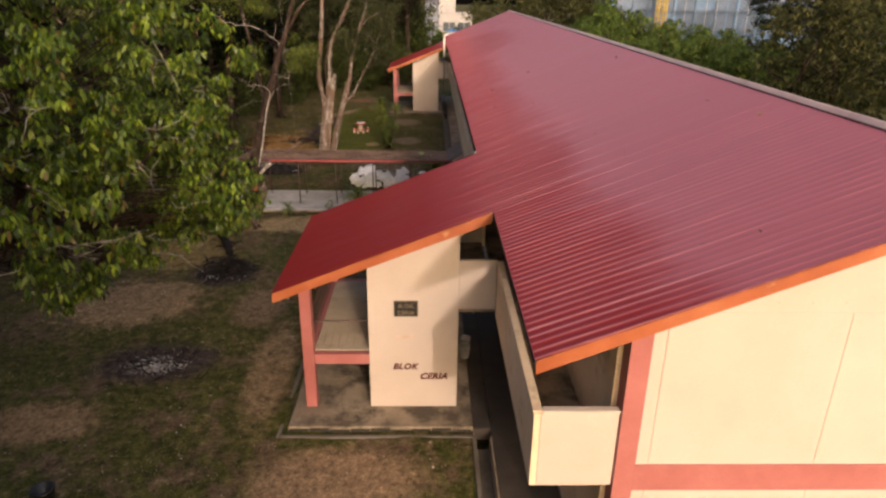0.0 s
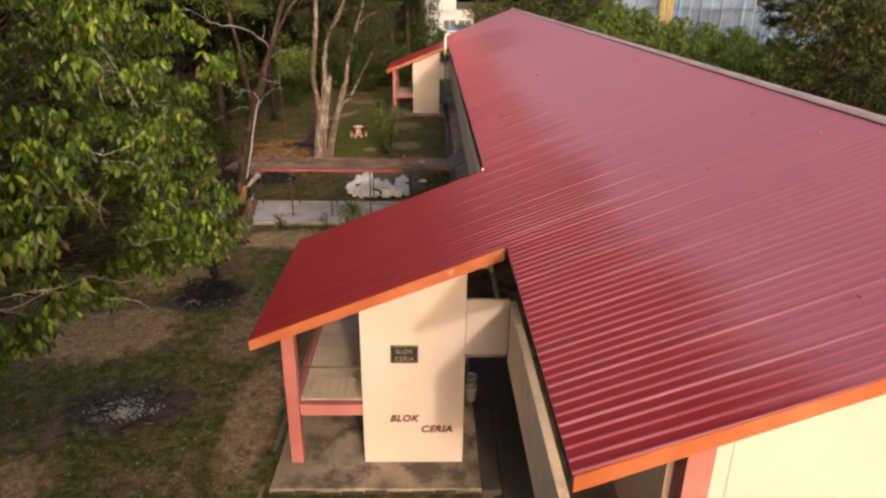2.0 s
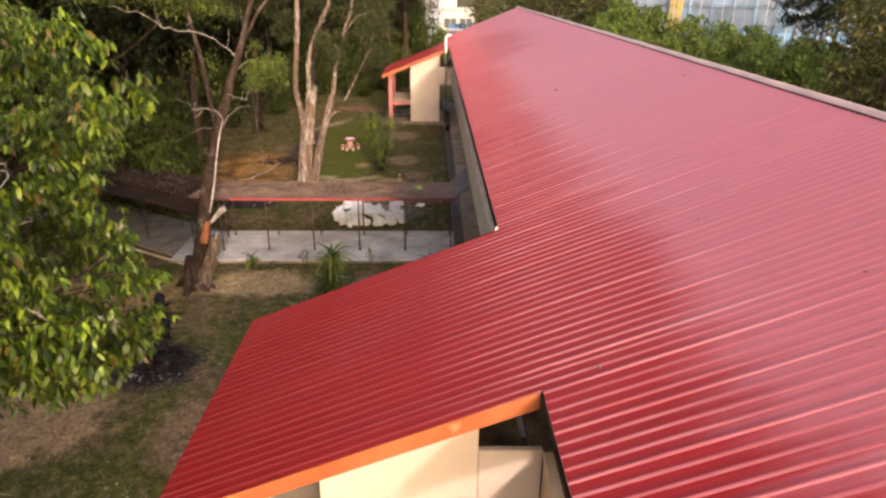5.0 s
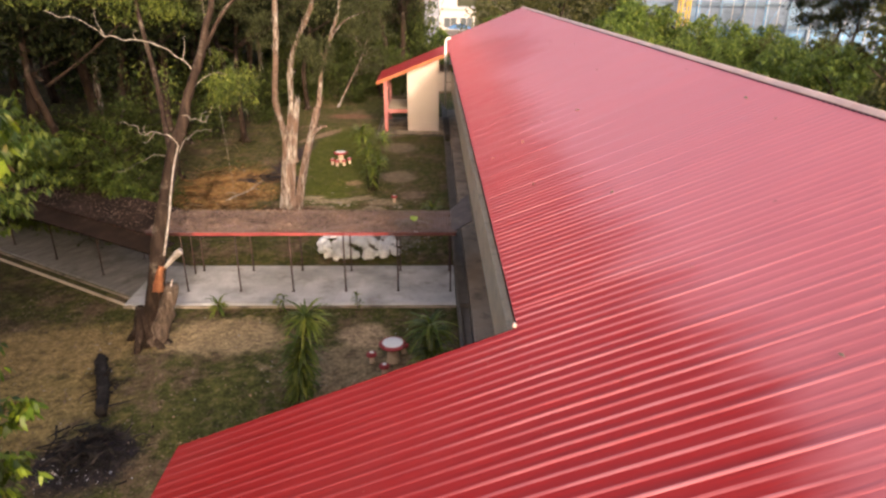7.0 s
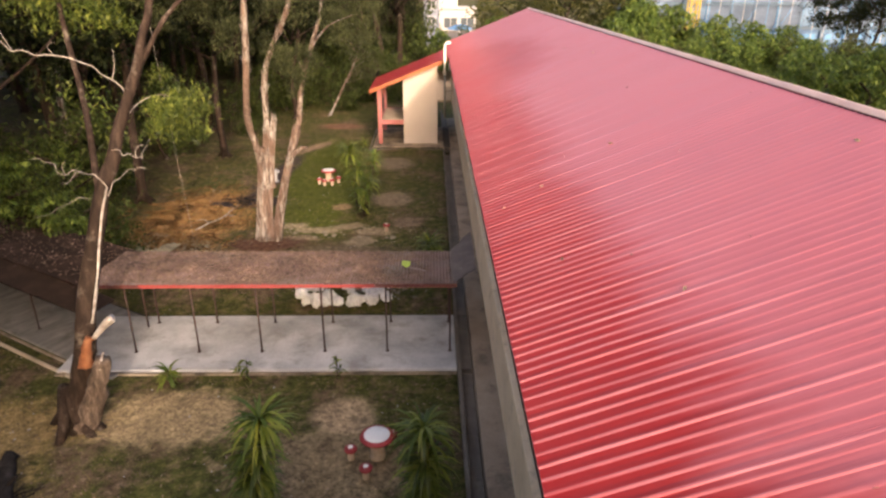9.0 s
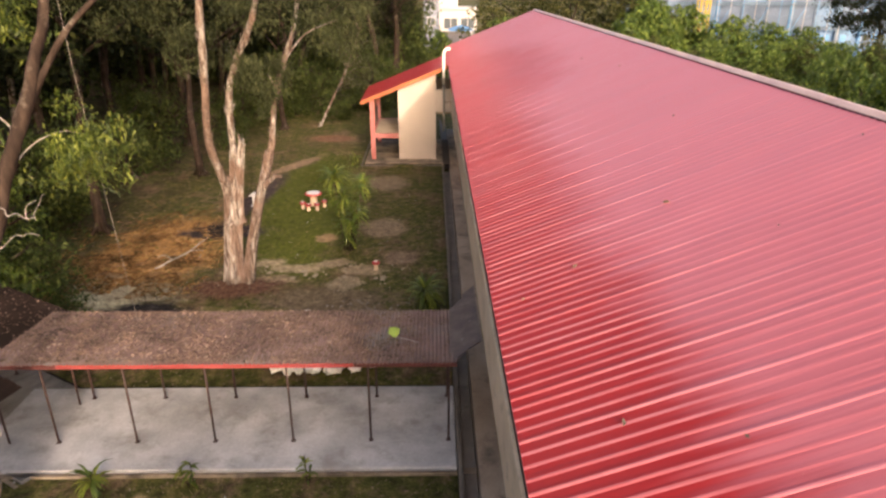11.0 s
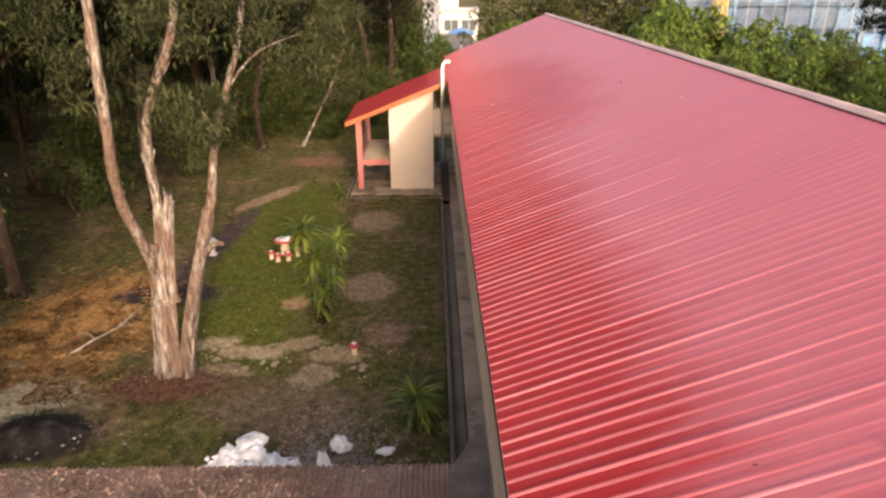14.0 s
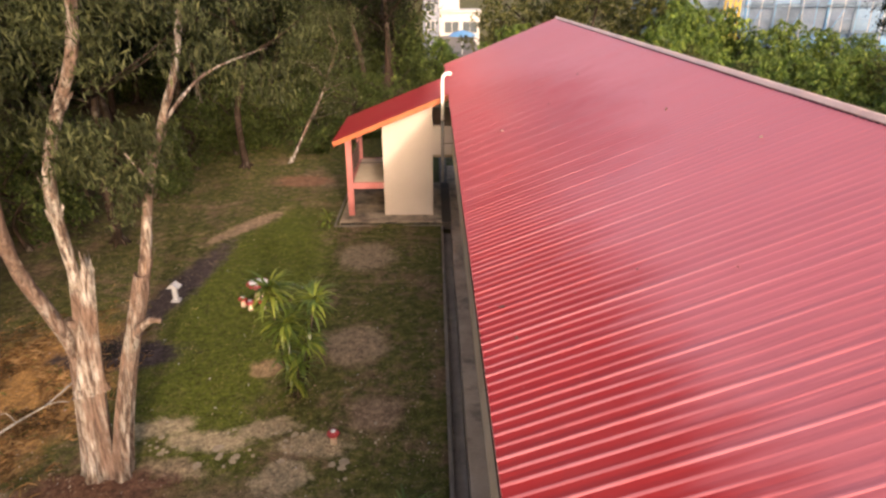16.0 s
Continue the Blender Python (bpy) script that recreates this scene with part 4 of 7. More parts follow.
def leaf_quads(cen, rs, lo, hi, flat=1.0, aim=None, width=0.42):
    """Folded four-cornered leaves round the given centres."""
    n = len(cen)
    d = rs.normal(size=(n, 3)) * (1, 1, flat)
    if aim is not None:
        d = d * 0.75 + aim
    d /= np.linalg.norm(d, axis=1)[:, None] + 1e-9
    up = rs.normal(size=(n, 3)) * 0.55 + (0, 0, 1)
    side = np.cross(d, up)
    side /= np.linalg.norm(side, axis=1)[:, None] + 1e-9
    nrm = np.cross(side, d)
    L = rs.uniform(lo, hi, n)[:, None]
    W = L * width
    base, tip = cen - d * L * 0.5, cen + d * L * 0.5 - nrm * L * 0.08
    mid = cen - d * L * 0.05
    return np.stack([base, mid + side * W * 0.5 + nrm * L * 0.07, tip, mid - side * W * 0.5 + nrm * L * 0.07], axis=1)


M_OLDROOF = surface("old_brown_corrugated_sheet", (0.14, 0.090, 0.075), (0.225, 0.148, 0.124), (0.31, 0.225, 0.195), 0.9, 16, (0.85, 0.95), 0.5, stain=(0.20, 0.185, 0.165), stain_scale=0.5, stain_at=(0.52, 0.72))
# Rusty sheet, darkened further: tree shade over the branch is in the colour
M_RUSTROOF = surface("shaded_rusty_corrugated_sheet", (0.012, 0.008, 0.006), (0.021, 0.013, 0.010), (0.042, 0.027, 0.021), 0.9, 16, (0.85, 0.95), 0.5, spec=0.15)
POSTS = [0.80 - 2.085 * i for i in range(6)]
straight = walkway("covered_walkway", "covered walkway with pale slab and leaf-strewn brown roof", -11.7, 1.0, POSTS, (-9.0, -1.6), Matrix(), 3, 16000, M_SLAB, M_OLDROOF, roof_x0=-10.75)
TURN = Matrix.Translation((-11.3, 36.5, 0)) @ Matrix.Rotation(radians(-31.0), 4, "Z") @ Matrix.Translation((11.3, -36.5, -0.05))
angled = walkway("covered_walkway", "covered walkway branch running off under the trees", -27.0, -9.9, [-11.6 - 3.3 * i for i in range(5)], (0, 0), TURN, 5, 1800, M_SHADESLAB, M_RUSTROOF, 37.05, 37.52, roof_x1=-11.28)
part("lower_roof", corrugated(-27.0, -9.7, 36.66, 37.60, 2.26, 2.42, 6, steps=3), M_RUSTROOF, angled, "dark rusty lower strip of roof")
part("lower_beam", Mesh().box(-27.0, -9.7, 36.70, 36.74, 2.17, 2.25, 0.006), M_CHARBLACK, angled, "black edge beam")
solid("branch_drain", Mesh().box(-27.0, -10.4, 36.56, 36.87, -0.6, -0.40, 0.01), M_CHARBLACK, "black open drain beside the walkway branch", "drain", kind="structure").matrix_basis = TURN
solid("branch_kerb", Mesh().box(-27.0, -10.5, 36.43, 36.555, -0.6, -0.15, 0.03), M_LANDING, "pale kerb of the drain beside the walkway branch", "kerb", kind="structure").matrix_basis = TURN
flash = Mesh()
for (xa, ya, za), (xb, yb, zb), (xc, yc, zc), (xd, yd, zd) in (((0.80, 37.38, 2.45), (1.24, 37.72, 2.60), (1.30, 40.75, 2.64), (0.86, 40.18, 2.46)), ((1.20, 37.70, 2.61), (1.63, 38.02, 2.73), (1.63, 41.30, 2.74), (1.26, 40.80, 2.65))):
    flash.add([(xa, ya, za), (xb, yb, zb), (xc, yc, zc), (xd, yd, zd), (xa, ya, za - 0.04), (xb, yb, zb - 0.04), (xc, yc, zc - 0.04), (xd, yd, zd - 0.04)], [(0, 1, 2, 3), (7, 6, 5, 4), (0, 4, 5, 1), (1, 5, 6, 2), (2, 6, 7, 3), (3, 7, 4, 0)])
M_FLASH = surface("dirty_brown_sheet", (0.070, 0.048, 0.040), (0.115, 0.085, 0.070), (0.20, 0.16, 0.135), 2.2, 18, (0.55, 0.8), 0.3, stain=(0.24, 0.21, 0.19), stain_scale=3.0, stain_at=(0.62, 0.72))
solid("walkway_flashing", flash, M_FLASH, "dirty brown bent sheets between walkway and block", "canopy", kind="structure")
solid("walkway_landing", Mesh().box(1.01, 1.50, 36.62, 40.25, -0.5, WALK_Z, 0.02), M_DARKCONC, "dark drain cover at the walkway's end", "drain cover", kind="structure")


# ---- trees ----
def grow(rng, path, r0, r1, taper=0.8):
    """Path and radii for a limb, smoothed between the given points."""
    pts, n = [], len(path)
    P = [Vector(p) for p in path]
    for i in range(n - 1):
        a, b, c, d = P[max(i - 1, 0)], P[i], P[i + 1], P[min(i + 2, n - 1)]
        for k in range(4):
            t = k / 4
            pts.append(0.5 * ((2 * b) + (c - a) * t + (2 * a - 5 * b + 4 * c - d) * t * t + (3 * b - a - 3 * c + d) * t ** 3))
    pts.append(P[-1])
    m = len(pts) - 1
    radii = [r0 + (r1 - r0) * (i / m) ** taper for i in range(m + 1)]
    return pts, radii


def limb(m, rng, path, r0, r1, sides=9, wobble=0.06, taper=0.8):
    pts, radii = grow(rng, path, r0, r1, taper)
    m.tube(pts, radii, sides, wobble, rng)
    return pts


def crown_points(rs, centre, size, clusters, per, spread_by, hollow=0.35, ragged=0.35, low=-1.0):
    """Centres of leaves: clusters through a ragged egg, thinner inside."""
    out, heads = [], []
    while len(heads) < clusters:
        d = rs.normal(size=3)
        d /= np.linalg.norm(d)
        if d[2] < low:
            continue
        r = (hollow + (1 - hollow) * rs.uniform() ** 0.5)
        r *= 1 + ragged * noise.noise(Vector(d * 2.3) + Vector((centre[0], centre[1], 3.0)))
        heads.append(np.array(centre) + d * r * np.array(size))
    heads = np.array(heads)
    for h in heads:
        k = max(4, int(per * rs.uniform(0.5, 1.5)))
        out.append(h + rs.normal(size=(k, 3)) * np.array([1, 1, 0.7]) * spread_by * rs.uniform(0.7, 1.3))
    return np.concatenate(out), heads


def rosette_leaves(cen, rs, lo, hi, each=7, width=0.34, droop=0.75):
    """Leaves hanging round twig ends in loose rosettes, each leaf a folded six-cornered blade."""
    tips = cen[::each]
    n = len(tips)
    a = rs.uniform(0, 2 * np.pi, (n, each)) 
    down = rs.normal(droop, 0.35, (n, each))
    d = np.stack([np.cos(a), np.sin(a), -down], axis=2).reshape(-1, 3)
    d /= np.linalg.norm(d, axis=1)[:, None]
    base = (np.repeat(tips, each, axis=0) + d * 0.03 + rs.normal(size=(n * each, 3)) * 0.03)
    L = rs.uniform(lo, hi, n * each)[:, None]
    side = np.cross(d, rs.normal(size=d.shape) * 0.35 + (0, 0, 1))
    side /= np.linalg.norm(side, axis=1)[:, None] + 1e-9
    nrm = np.cross(side, d)
    W, sag = L * width * 0.5, -nrm * L
    return np.stack([base, base + d * L * 0.3 + side * W * 0.9 + nrm * L * 0.05, base + d * L * 0.68 + side * W * 0.75 + nrm * L * 0.02 + sag * 0.03, base + d * L + sag * 0.12, base + d * L * 0.68 - side * W * 0.75 + nrm * L * 0.02 + sag * 0.03, base + d * L * 0.3 - side * W * 0.9 + nrm * L * 0.05], axis=1)


def leafy_tree(name, label, trunk_path, r0, r1, crowns, leaf, mat_leaf, mat_bark, seed, group="", twigs=26, limbs=(), extra=(), taper=0.8, rosettes=False):
    """A tree as trunk with limbs, and a crown of many folded leaves. crowns: centre, size, clusters, leaves each, spread, lowest direction."""
    rng, rs = random.Random(seed), np.random.RandomState(seed)
    base = Vector(trunk_path[0])
    tr = thing(name, label, "tree", group, at=base)
    wood = Mesh()
    main = limb(wood, rng, trunk_path, r0, r1, 12, 0.14, taper)
    for k in range(5):
        a = 2 * math.pi * (k + rng.random()) / 5
        foot = base + Vector((math.cos(a) * r0 * 2.2, math.sin(a) * r0 * 2.2, -0.12))
        wood.tube([foot, base + Vector((math.cos(a) * r0 * 0.75, math.sin(a) * r0 * 0.75, r0 * 1.2)), base + Vector((0, 0, r0 * 3.5))], [r0 * 0.28, r0 * 0.42, r0 * 0.4], 7, 0.1, rng)
    for path, a, b in limbs:
        limb(wood, rng, path, a, b, 8, 0.08)
    pts = []
    for centre, size, clusters, per, spr, low in crowns:
        cen, heads = crown_points(rs, centre, size, clusters, per, spr, low=low)
        pts.append(cen)
        for h in heads[rs.permutation(len(heads))[:twigs]]:
            h = Vector(h)
            start = min(main[len(main) // 3:], key=lambda q: (q - h).length + 0.6 * abs(q.z - h.z + 1.5))
            mid = start.lerp(h, 0.55) + Vector((rng.uniform(-0.3, 0.3), rng.uniform(-0.3, 0.3), rng.uniform(0.0, 0.5)))
            rr = max(0.02, r1 * 0.5)
            wood.tube([start, start.lerp(mid, 0.5), mid, h], [rr, rr * 0.75, rr * 0.5, 0.008], 5, 0.1, rng)
    part("trunk", wood, mat_bark, tr, smooth=True).matrix_parent_inverse = Matrix.Translation(-base)
    cen = np.concatenate(pts)
    lo, hi, droop, width = leaf
    if rosettes == "plain":
        blades = rosette_leaves(cen, rs, lo, hi, 7, width)
        middle = (blades[:, [1, 5]] + blades[:, [2, 4]]) / 2
        crown = quads("crown", np.stack([blades[:, 0], middle[:, 0], blades[:, 3], middle[:, 1]], axis=1), 4, [(0, 1, 2), (0, 2, 3)])
    elif rosettes:
        crown = quads("crown", rosette_leaves(cen, rs, lo, hi, 7, width, 0.75 + 0.9 * max(0.0, droop - 0.5)), 6, [(0, 1, 5), (1, 2, 4, 5), (2, 3, 4)])
    else:
        crown = quads("crown", leaf_quads(cen, rs, lo, hi, 1.0, np.array([0, 0, -droop]), width), 4, [(0, 1, 2), (0, 2, 3)])
    part("crown", crown, mat_leaf, tr).matrix_parent_inverse = Matrix.Translation(-base)
    for nm, m, material, lab in extra:
        part(nm, m, material, tr, lab, True).matrix_parent_inverse = Matrix.Translation(-base)
    return tr


def bare_twigs():
    """Thin pale leafless twigs showing between the leaves."""
    rng, out = random.Random(17), []
    for k in range(24):
        a, h = rng.uniform(-1.3, 0.2), rng.uniform(5.6, 9.2)
        p = Vector((-9.4 + 3.3 * math.cos(a), 18.4 + 4.4 * math.sin(a), h))
        path, d = [p], Vector((rng.uniform(-0.5, 1), rng.uniform(-1, 0.2), rng.uniform(-0.2, 0.7))).normalized()
        for s in range(5):
            d = (d + Vector((rng.uniform(-0.6, 0.6), rng.uniform(-0.5, 0.4), rng.uniform(-0.4, 0.45)))).normalized()
            path.append(path[-1] + d * rng.uniform(0.18, 0.38))
        m = Mesh()
        m.tube(path, [0.011, 0.010, 0.009, 0.008, 0.006, 0.004], 5, 0.2, rng)
        q = path[2]
        m.tube([q, q + Vector((rng.uniform(-0.3, 0.3), -0.15, rng.uniform(0.0, 0.3))), q + Vector((rng.uniform(-0.5, 0.5), -0.25, rng.uniform(0.0, 0.5)))], [0.009, 0.007, 0.004], 5, 0.1, rng)
        out.append(("bare_twig", m, M_DEADWOOD, ""))
    return out


# the broad-leaved tree close to the flight path
leafy_tree("broadleaf_tree", "dense broad-leaved tree with bright drooping leaves beside the block",
           [(-14.2, 17.4, 0), (-13.2, 17.7, 2.4), (-11.4, 18.2, 5.0), (-10.2, 18.4, 8.0), (-9.6, 18.6, 10.5)], 0.30, 0.06,
           [((-9.2, 18.7, 9.0), (3.9, 5.2, 4.4), 285, 120, 0.165, -0.55), ((-7.3, 14.8, 7.0), (1.5, 1.5, 1.5), 22, 120, 0.18, -1.0), ((-8.7, 16.3, 5.1), (1.1, 1.1, 1.2), 10, 120, 0.17, -1.0), ((-5.9, 18.8, 6.1), (1.0, 1.2, 0.7), 16, 120, 0.22, -1.0), ((-7.7, 19.6, 4.7), (1.4, 1.0, 0.75), 16, 120, 0.22, -1.0), ((-6.2, 20.7, 5.2), (0.9, 0.8, 0.5), 14, 120, 0.2, -1.0), ((-7.4, 20.8, 6.4), (1.9, 2.2, 1.6), 38, 120, 0.18, -1.0), ((-12.0, 16.0, 8.5), (4.5, 4.5, 4.5), 75, 110, 0.20, -0.5)],
           (0.14, 0.26, 1.2, 0.36), M_LEAF_NEAR, M_BARK, 11, twigs=60, rosettes=True, extra=bare_twigs(),
           limbs=[([(-9.3, 18.7, 4.6), (-7.8, 17.2, 6.6), (-6.0, 15.8, 8.2)], 0.11, 0.02), ([(-9.4, 18.6, 4.2), (-7.6, 19.6, 5.6), (-5.9, 20.6, 6.8)], 0.10, 0.02), ([(-9.3, 18.5, 6.0), (-8.6, 16.0, 6.2), (-7.4, 14.4, 5.6)], 0.09, 0.02)])

# a second broad-leaved tree further along; its lighter leaf colour stands in for sunlight
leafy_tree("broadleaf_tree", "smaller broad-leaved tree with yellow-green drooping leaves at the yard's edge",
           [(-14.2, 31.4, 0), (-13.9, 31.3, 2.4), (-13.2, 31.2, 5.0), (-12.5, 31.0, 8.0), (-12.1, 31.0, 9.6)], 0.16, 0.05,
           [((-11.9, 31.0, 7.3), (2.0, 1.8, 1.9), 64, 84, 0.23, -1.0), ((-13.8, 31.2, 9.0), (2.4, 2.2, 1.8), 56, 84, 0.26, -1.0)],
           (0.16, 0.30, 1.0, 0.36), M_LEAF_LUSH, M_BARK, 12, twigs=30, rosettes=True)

# the leaning tree with bleached limbs beside the walkway
rg = random.Random(4)
stub, dead, strip, broken, tip = Mesh(), Mesh(), Mesh(), Mesh(), Mesh()


def crooked(path, by=0.07):
    """The same path with a kink between every two points."""
    out = [path[0]]
    for p, q in zip(path, path[1:]):
        out.append(tuple((a + c) / 2 + rg.uniform(-by, by) for a, c in zip(p, q)))
        out.append(q)
    return out


limb(stub, rg, [(-9.42, 33.78, -0.2), (-9.0, 33.82, 0.75), (-8.74, 33.85, 1.4), (-8.56, 33.88, 2.0)], 0.34, 0.17, 14, 0.28, 1.1)
limb(strip, rg, [(-8.62, 33.72, 1.75), (-8.52, 33.76, 2.05), (-8.46, 33.8, 2.24)], 0.05, 0.015, 6, 0.4)
limb(dead, rg, crooked([(-7.6, 35.95, 8.45), (-7.86, 35.96, 8.9), (-8.31, 35.91, 9.26), (-8.88, 35.87, 9.5), (-9.65, 35.82, 9.56), (-10.2, 35.78, 9.67), (-10.53, 35.73, 9.97), (-10.85, 35.69, 10.18), (-11.42, 35.64, 10.24), (-11.8, 35.6, 10.45)]), 0.018, 0.008, 7, 0.35)
for path in (((-7.95, 36.0, 8.94), (-7.83, 36.0, 9.29), (-7.8, 36.0, 9.67)), ((-10.19, 35.8, 9.7), (-10.38, 35.8, 10.13), (-10.37, 35.8, 10.5)), ((-8.76, 34.9, 6.82), (-9.0, 34.9, 6.55), (-9.17, 34.9, 6.5)), ((-9.05, 34.9, 6.75), (-9.09, 34.9, 6.95), (-8.99, 34.9, 7.08)), ((-7.33, 35.2, 7.1), (-7.34, 35.3, 7.32), (-7.11, 35.3, 7.45)), ((-9.2, 35.87, 9.53), (-9.3, 35.8, 9.75), (-9.15, 35.8, 9.9))):
    limb(dead, rg, path, 0.011, 0.005, 5)
limb(dead, rg, crooked([(-8.05, 34.9, 6.4), (-8.33, 34.9, 6.75), (-8.71, 34.9, 6.84), (-9.05, 34.9, 6.74), (-9.24, 34.9, 7.0), (-9.54, 34.9, 7.08), (-9.85, 34.9, 7.13)]), 0.012, 0.005, 7, 0.35)
limb(dead, rg, crooked([(-8.05, 34.85, 6.2), (-7.85, 34.82, 6.57), (-7.53, 34.85, 6.8), (-7.26, 34.88, 6.88), (-6.94, 34.9, 6.89)]), 0.012, 0.005, 7, 0.35)
limb(dead, rg, crooked([(-7.96, 35.25, 7.3), (-7.63, 35.14, 7.19), (-7.33, 35.18, 7.12), (-7.17, 35.22, 7.07), (-7.04, 35.26, 7.41), (-6.94, 35.3, 7.56)]), 0.010, 0.005, 6, 0.35)
limb(dead, rg, crooked([(-8.45, 35.0, 6.1), (-9.09, 35.4, 5.98), (-9.83, 35.6, 5.62), (-10.67, 35.8, 5.29)]), 0.009, 0.004, 6, 0.35)
limb(strip, rg, [(-8.78, 34.16, 2.9), (-8.56, 34.40, 4.0), (-8.40, 34.62, 5.0), (-8.22, 34.80, 5.9), (-8.06, 34.9, 6.4)], 0.036, 0.022, 7, 0.5)
limb(broken, rg, [(-9.02, 33.84, 1.75), (-8.93, 33.90, 2.3), (-8.84, 33.98, 2.58)], 0.17, 0.09, 10, 0.35)
limb(tip, rg, [(-8.75, 34.0, 2.55), (-8.36, 34.0, 2.95), (-8.15, 34.0, 3.14)], 0.06, 0.12, 8, 0.3)
rs_spray = np.random.RandomState(6)
spray_pts, spray_heads = crown_points(rs_spray, (-6.85, 37.0, 7.9), (1.0, 0.85, 0.85), 46, 60, 0.17, 0.15, 0.9)
spray = quads("leafy_spray", leaf_quads(spray_pts, rs_spray, 0.08, 0.20, 1.0, np.array([0, 0, -0.9]), 0.26), 4, [(0, 1, 2), (0, 2, 3)])
limb(dead, rg, [(-7.84, 35.6, 7.75), (-7.5, 36.2, 8.3), (-7.1, 36.8, 8.45), (-6.7, 37.1, 8.2)], 0.018, 0.006, 5)
leafy_tree("leaning_tree", "leaning dark-barked tree with bleached dead limbs beside the walkway",
           [(-9.72, 33.8, -0.25), (-9.25, 34.05, 1.5), (-8.98, 34.4, 3.26), (-8.70, 34.7, 4.59), (-8.28, 35.0, 6.2), (-8.0, 35.3, 7.0), (-7.84, 35.6, 7.75), (-7.59, 35.9, 8.5), (-7.34, 36.2, 9.27), (-7.21, 36.5, 10.0), (-7.02, 36.8, 10.8), (-6.9, 37.2, 13.0)], 0.40, 0.085,
           [((-8.8, 40.5, 14.0), (5.0, 3.5, 2.4), 130, 60, 0.40, -1.0), ((-10.2, 38.8, 10.9), (2.1, 1.5, 0.9), 50, 60, 0.28, -1.0), ((-13.2, 40.0, 11.4), (2.2, 2.0, 1.3), 50, 60, 0.32, -1.0), ((-9.5, 37.6, 8.0), (1.2, 0.9, 1.2), 16, 20, 0.28, -1.0)], (0.11, 0.22, 0.5, 0.3), M_LEAF_HEDGE, M_BARK, 21, twigs=0, taper=0.42,
           limbs=[([(-7.28, 36.3, 9.3), (-6.92, 36.6, 10.0), (-6.59, 36.8, 10.5), (-5.9, 37.1, 11.2)], 0.075, 0.05), ([(-8.35, 35.0, 6.0), (-8.77, 35.86, 6.69), (-9.06, 36.52, 7.57), (-9.42, 37.18, 8.66), (-9.86, 37.84, 9.93), (-10.3, 38.6, 11.2)], 0.10, 0.07)],
           extra=[("stub", stub, M_STUB, "broken basal stem"), ("dead_limb", dead, M_DEADWOOD, "bleached dead limbs"), ("bare_strip", strip, M_PALEWOOD, "strip of bare white wood"), ("torn_wood", broken, M_RAWWOOD, "orange torn wood"), ("broken_end", tip, M_PALEWOOD, "pale broken end"), ("leafy_spray", spray, M_LEAF_HEDGE, "bright green leafy spray")])

# the many-stemmed paperbark
stems = [
    [(-7.72, 47.6, 0.0), (-7.60, 47.5, 1.8), (-7.50, 47.4, 3.0), (-7.42, 47.2, 4.0), (-7.56, 46.5, 5.8), (-7.34, 45.9, 7.0), (-7.19, 45.7, 7.9), (-7.02, 45.45, 9.2), (-6.95, 45.4, 10.2), (-6.9, 45.4, 11.6), (-7.1, 45.4, 14.0)],
    [(-7.42, 47.4, 0.0), (-7.22, 47.5, 2.6), (-7.05, 47.4, 4.4), (-6.95, 47.2, 5.6), (-6.84, 46.9, 6.95), (-6.60, 46.6, 8.0), (-6.05, 46.35, 9.15), (-5.5, 46.2, 10.15), (-5.2, 46.1, 11.5), (-4.9, 46.0, 14.0)],
    [(-7.15, 47.5, -0.1), (-6.75, 47.5, 1.6), (-6.32, 47.5, 3.2), (-5.85, 47.6, 4.66), (-5.65, 47.8, 5.7), (-5.48, 48.1, 7.1), (-5.05, 48.3, 8.5), (-4.6, 48.5, 9.8), (-4.3, 48.6, 11.5), (-4.0, 48.6, 13.5)],
]


def fluted(m, path, radii, lobes, depth, seed, sides=40, ragged=0.0):
    """A bole with upright folds, turning slightly as it rises; a ragged top where it has broken."""
    rng = random.Random(seed)
    pts, _ = grow(rng, path, 1, 1)
    phase = [rng.uniform(0, 6.28) for _ in range(3)]
    n, rows = len(pts), []
    for i, p in enumerate(pts):
        s = i / (n - 1)
        r = radii[0] + (radii[1] - radii[0]) * s ** 0.6
        for k in range(sides):
            t = 2 * math.pi * k / sides
            f = 1 + depth * (math.cos(lobes * t + phase[0] + 0.8 * s) + 0.6 * math.cos((lobes + 3) * t + phase[1] - s) + 0.3 * math.cos(11 * t + phase[2]))
            f *= 1 + 0.05 * noise.noise((math.cos(t) * 2, math.sin(t) * 2, p.z * 1.5)) + (0.25 * (1 - s) ** 8)
            lift = ragged * noise.noise((math.cos(t) * 2.5, math.sin(t) * 2.5, seed)) if i == n - 1 else 0
            rows.append((p.x + r * f * math.cos(t), p.y + r * f * math.sin(t), p.z + lift))
    faces = [(i * sides + k, i * sides + (k + 1) % sides, (i + 1) * sides + (k + 1) % sides, (i + 1) * sides + k) for i in range(n - 1) for k in range(sides)]
    top = pts[-1] - Vector((0, 0, 0.3))
    rows.append(tuple(top))
    faces += [((n - 1) * sides + k, (n - 1) * sides + (k + 1) % sides, n * sides) for k in range(sides)]
    m.add(rows, faces)


boles, flakes = Mesh(), []
rg = random.Random(8)
fluted(boles, [(-7.60, 47.5, -0.15), (-7.42, 47.5, 1.67), (-7.27, 47.5, 2.9), (-7.15, 47.5, 3.93), (-6.98, 47.45, 5.3)], (0.34, 0.22), 4, 0.16, 3, ragged=0.7)
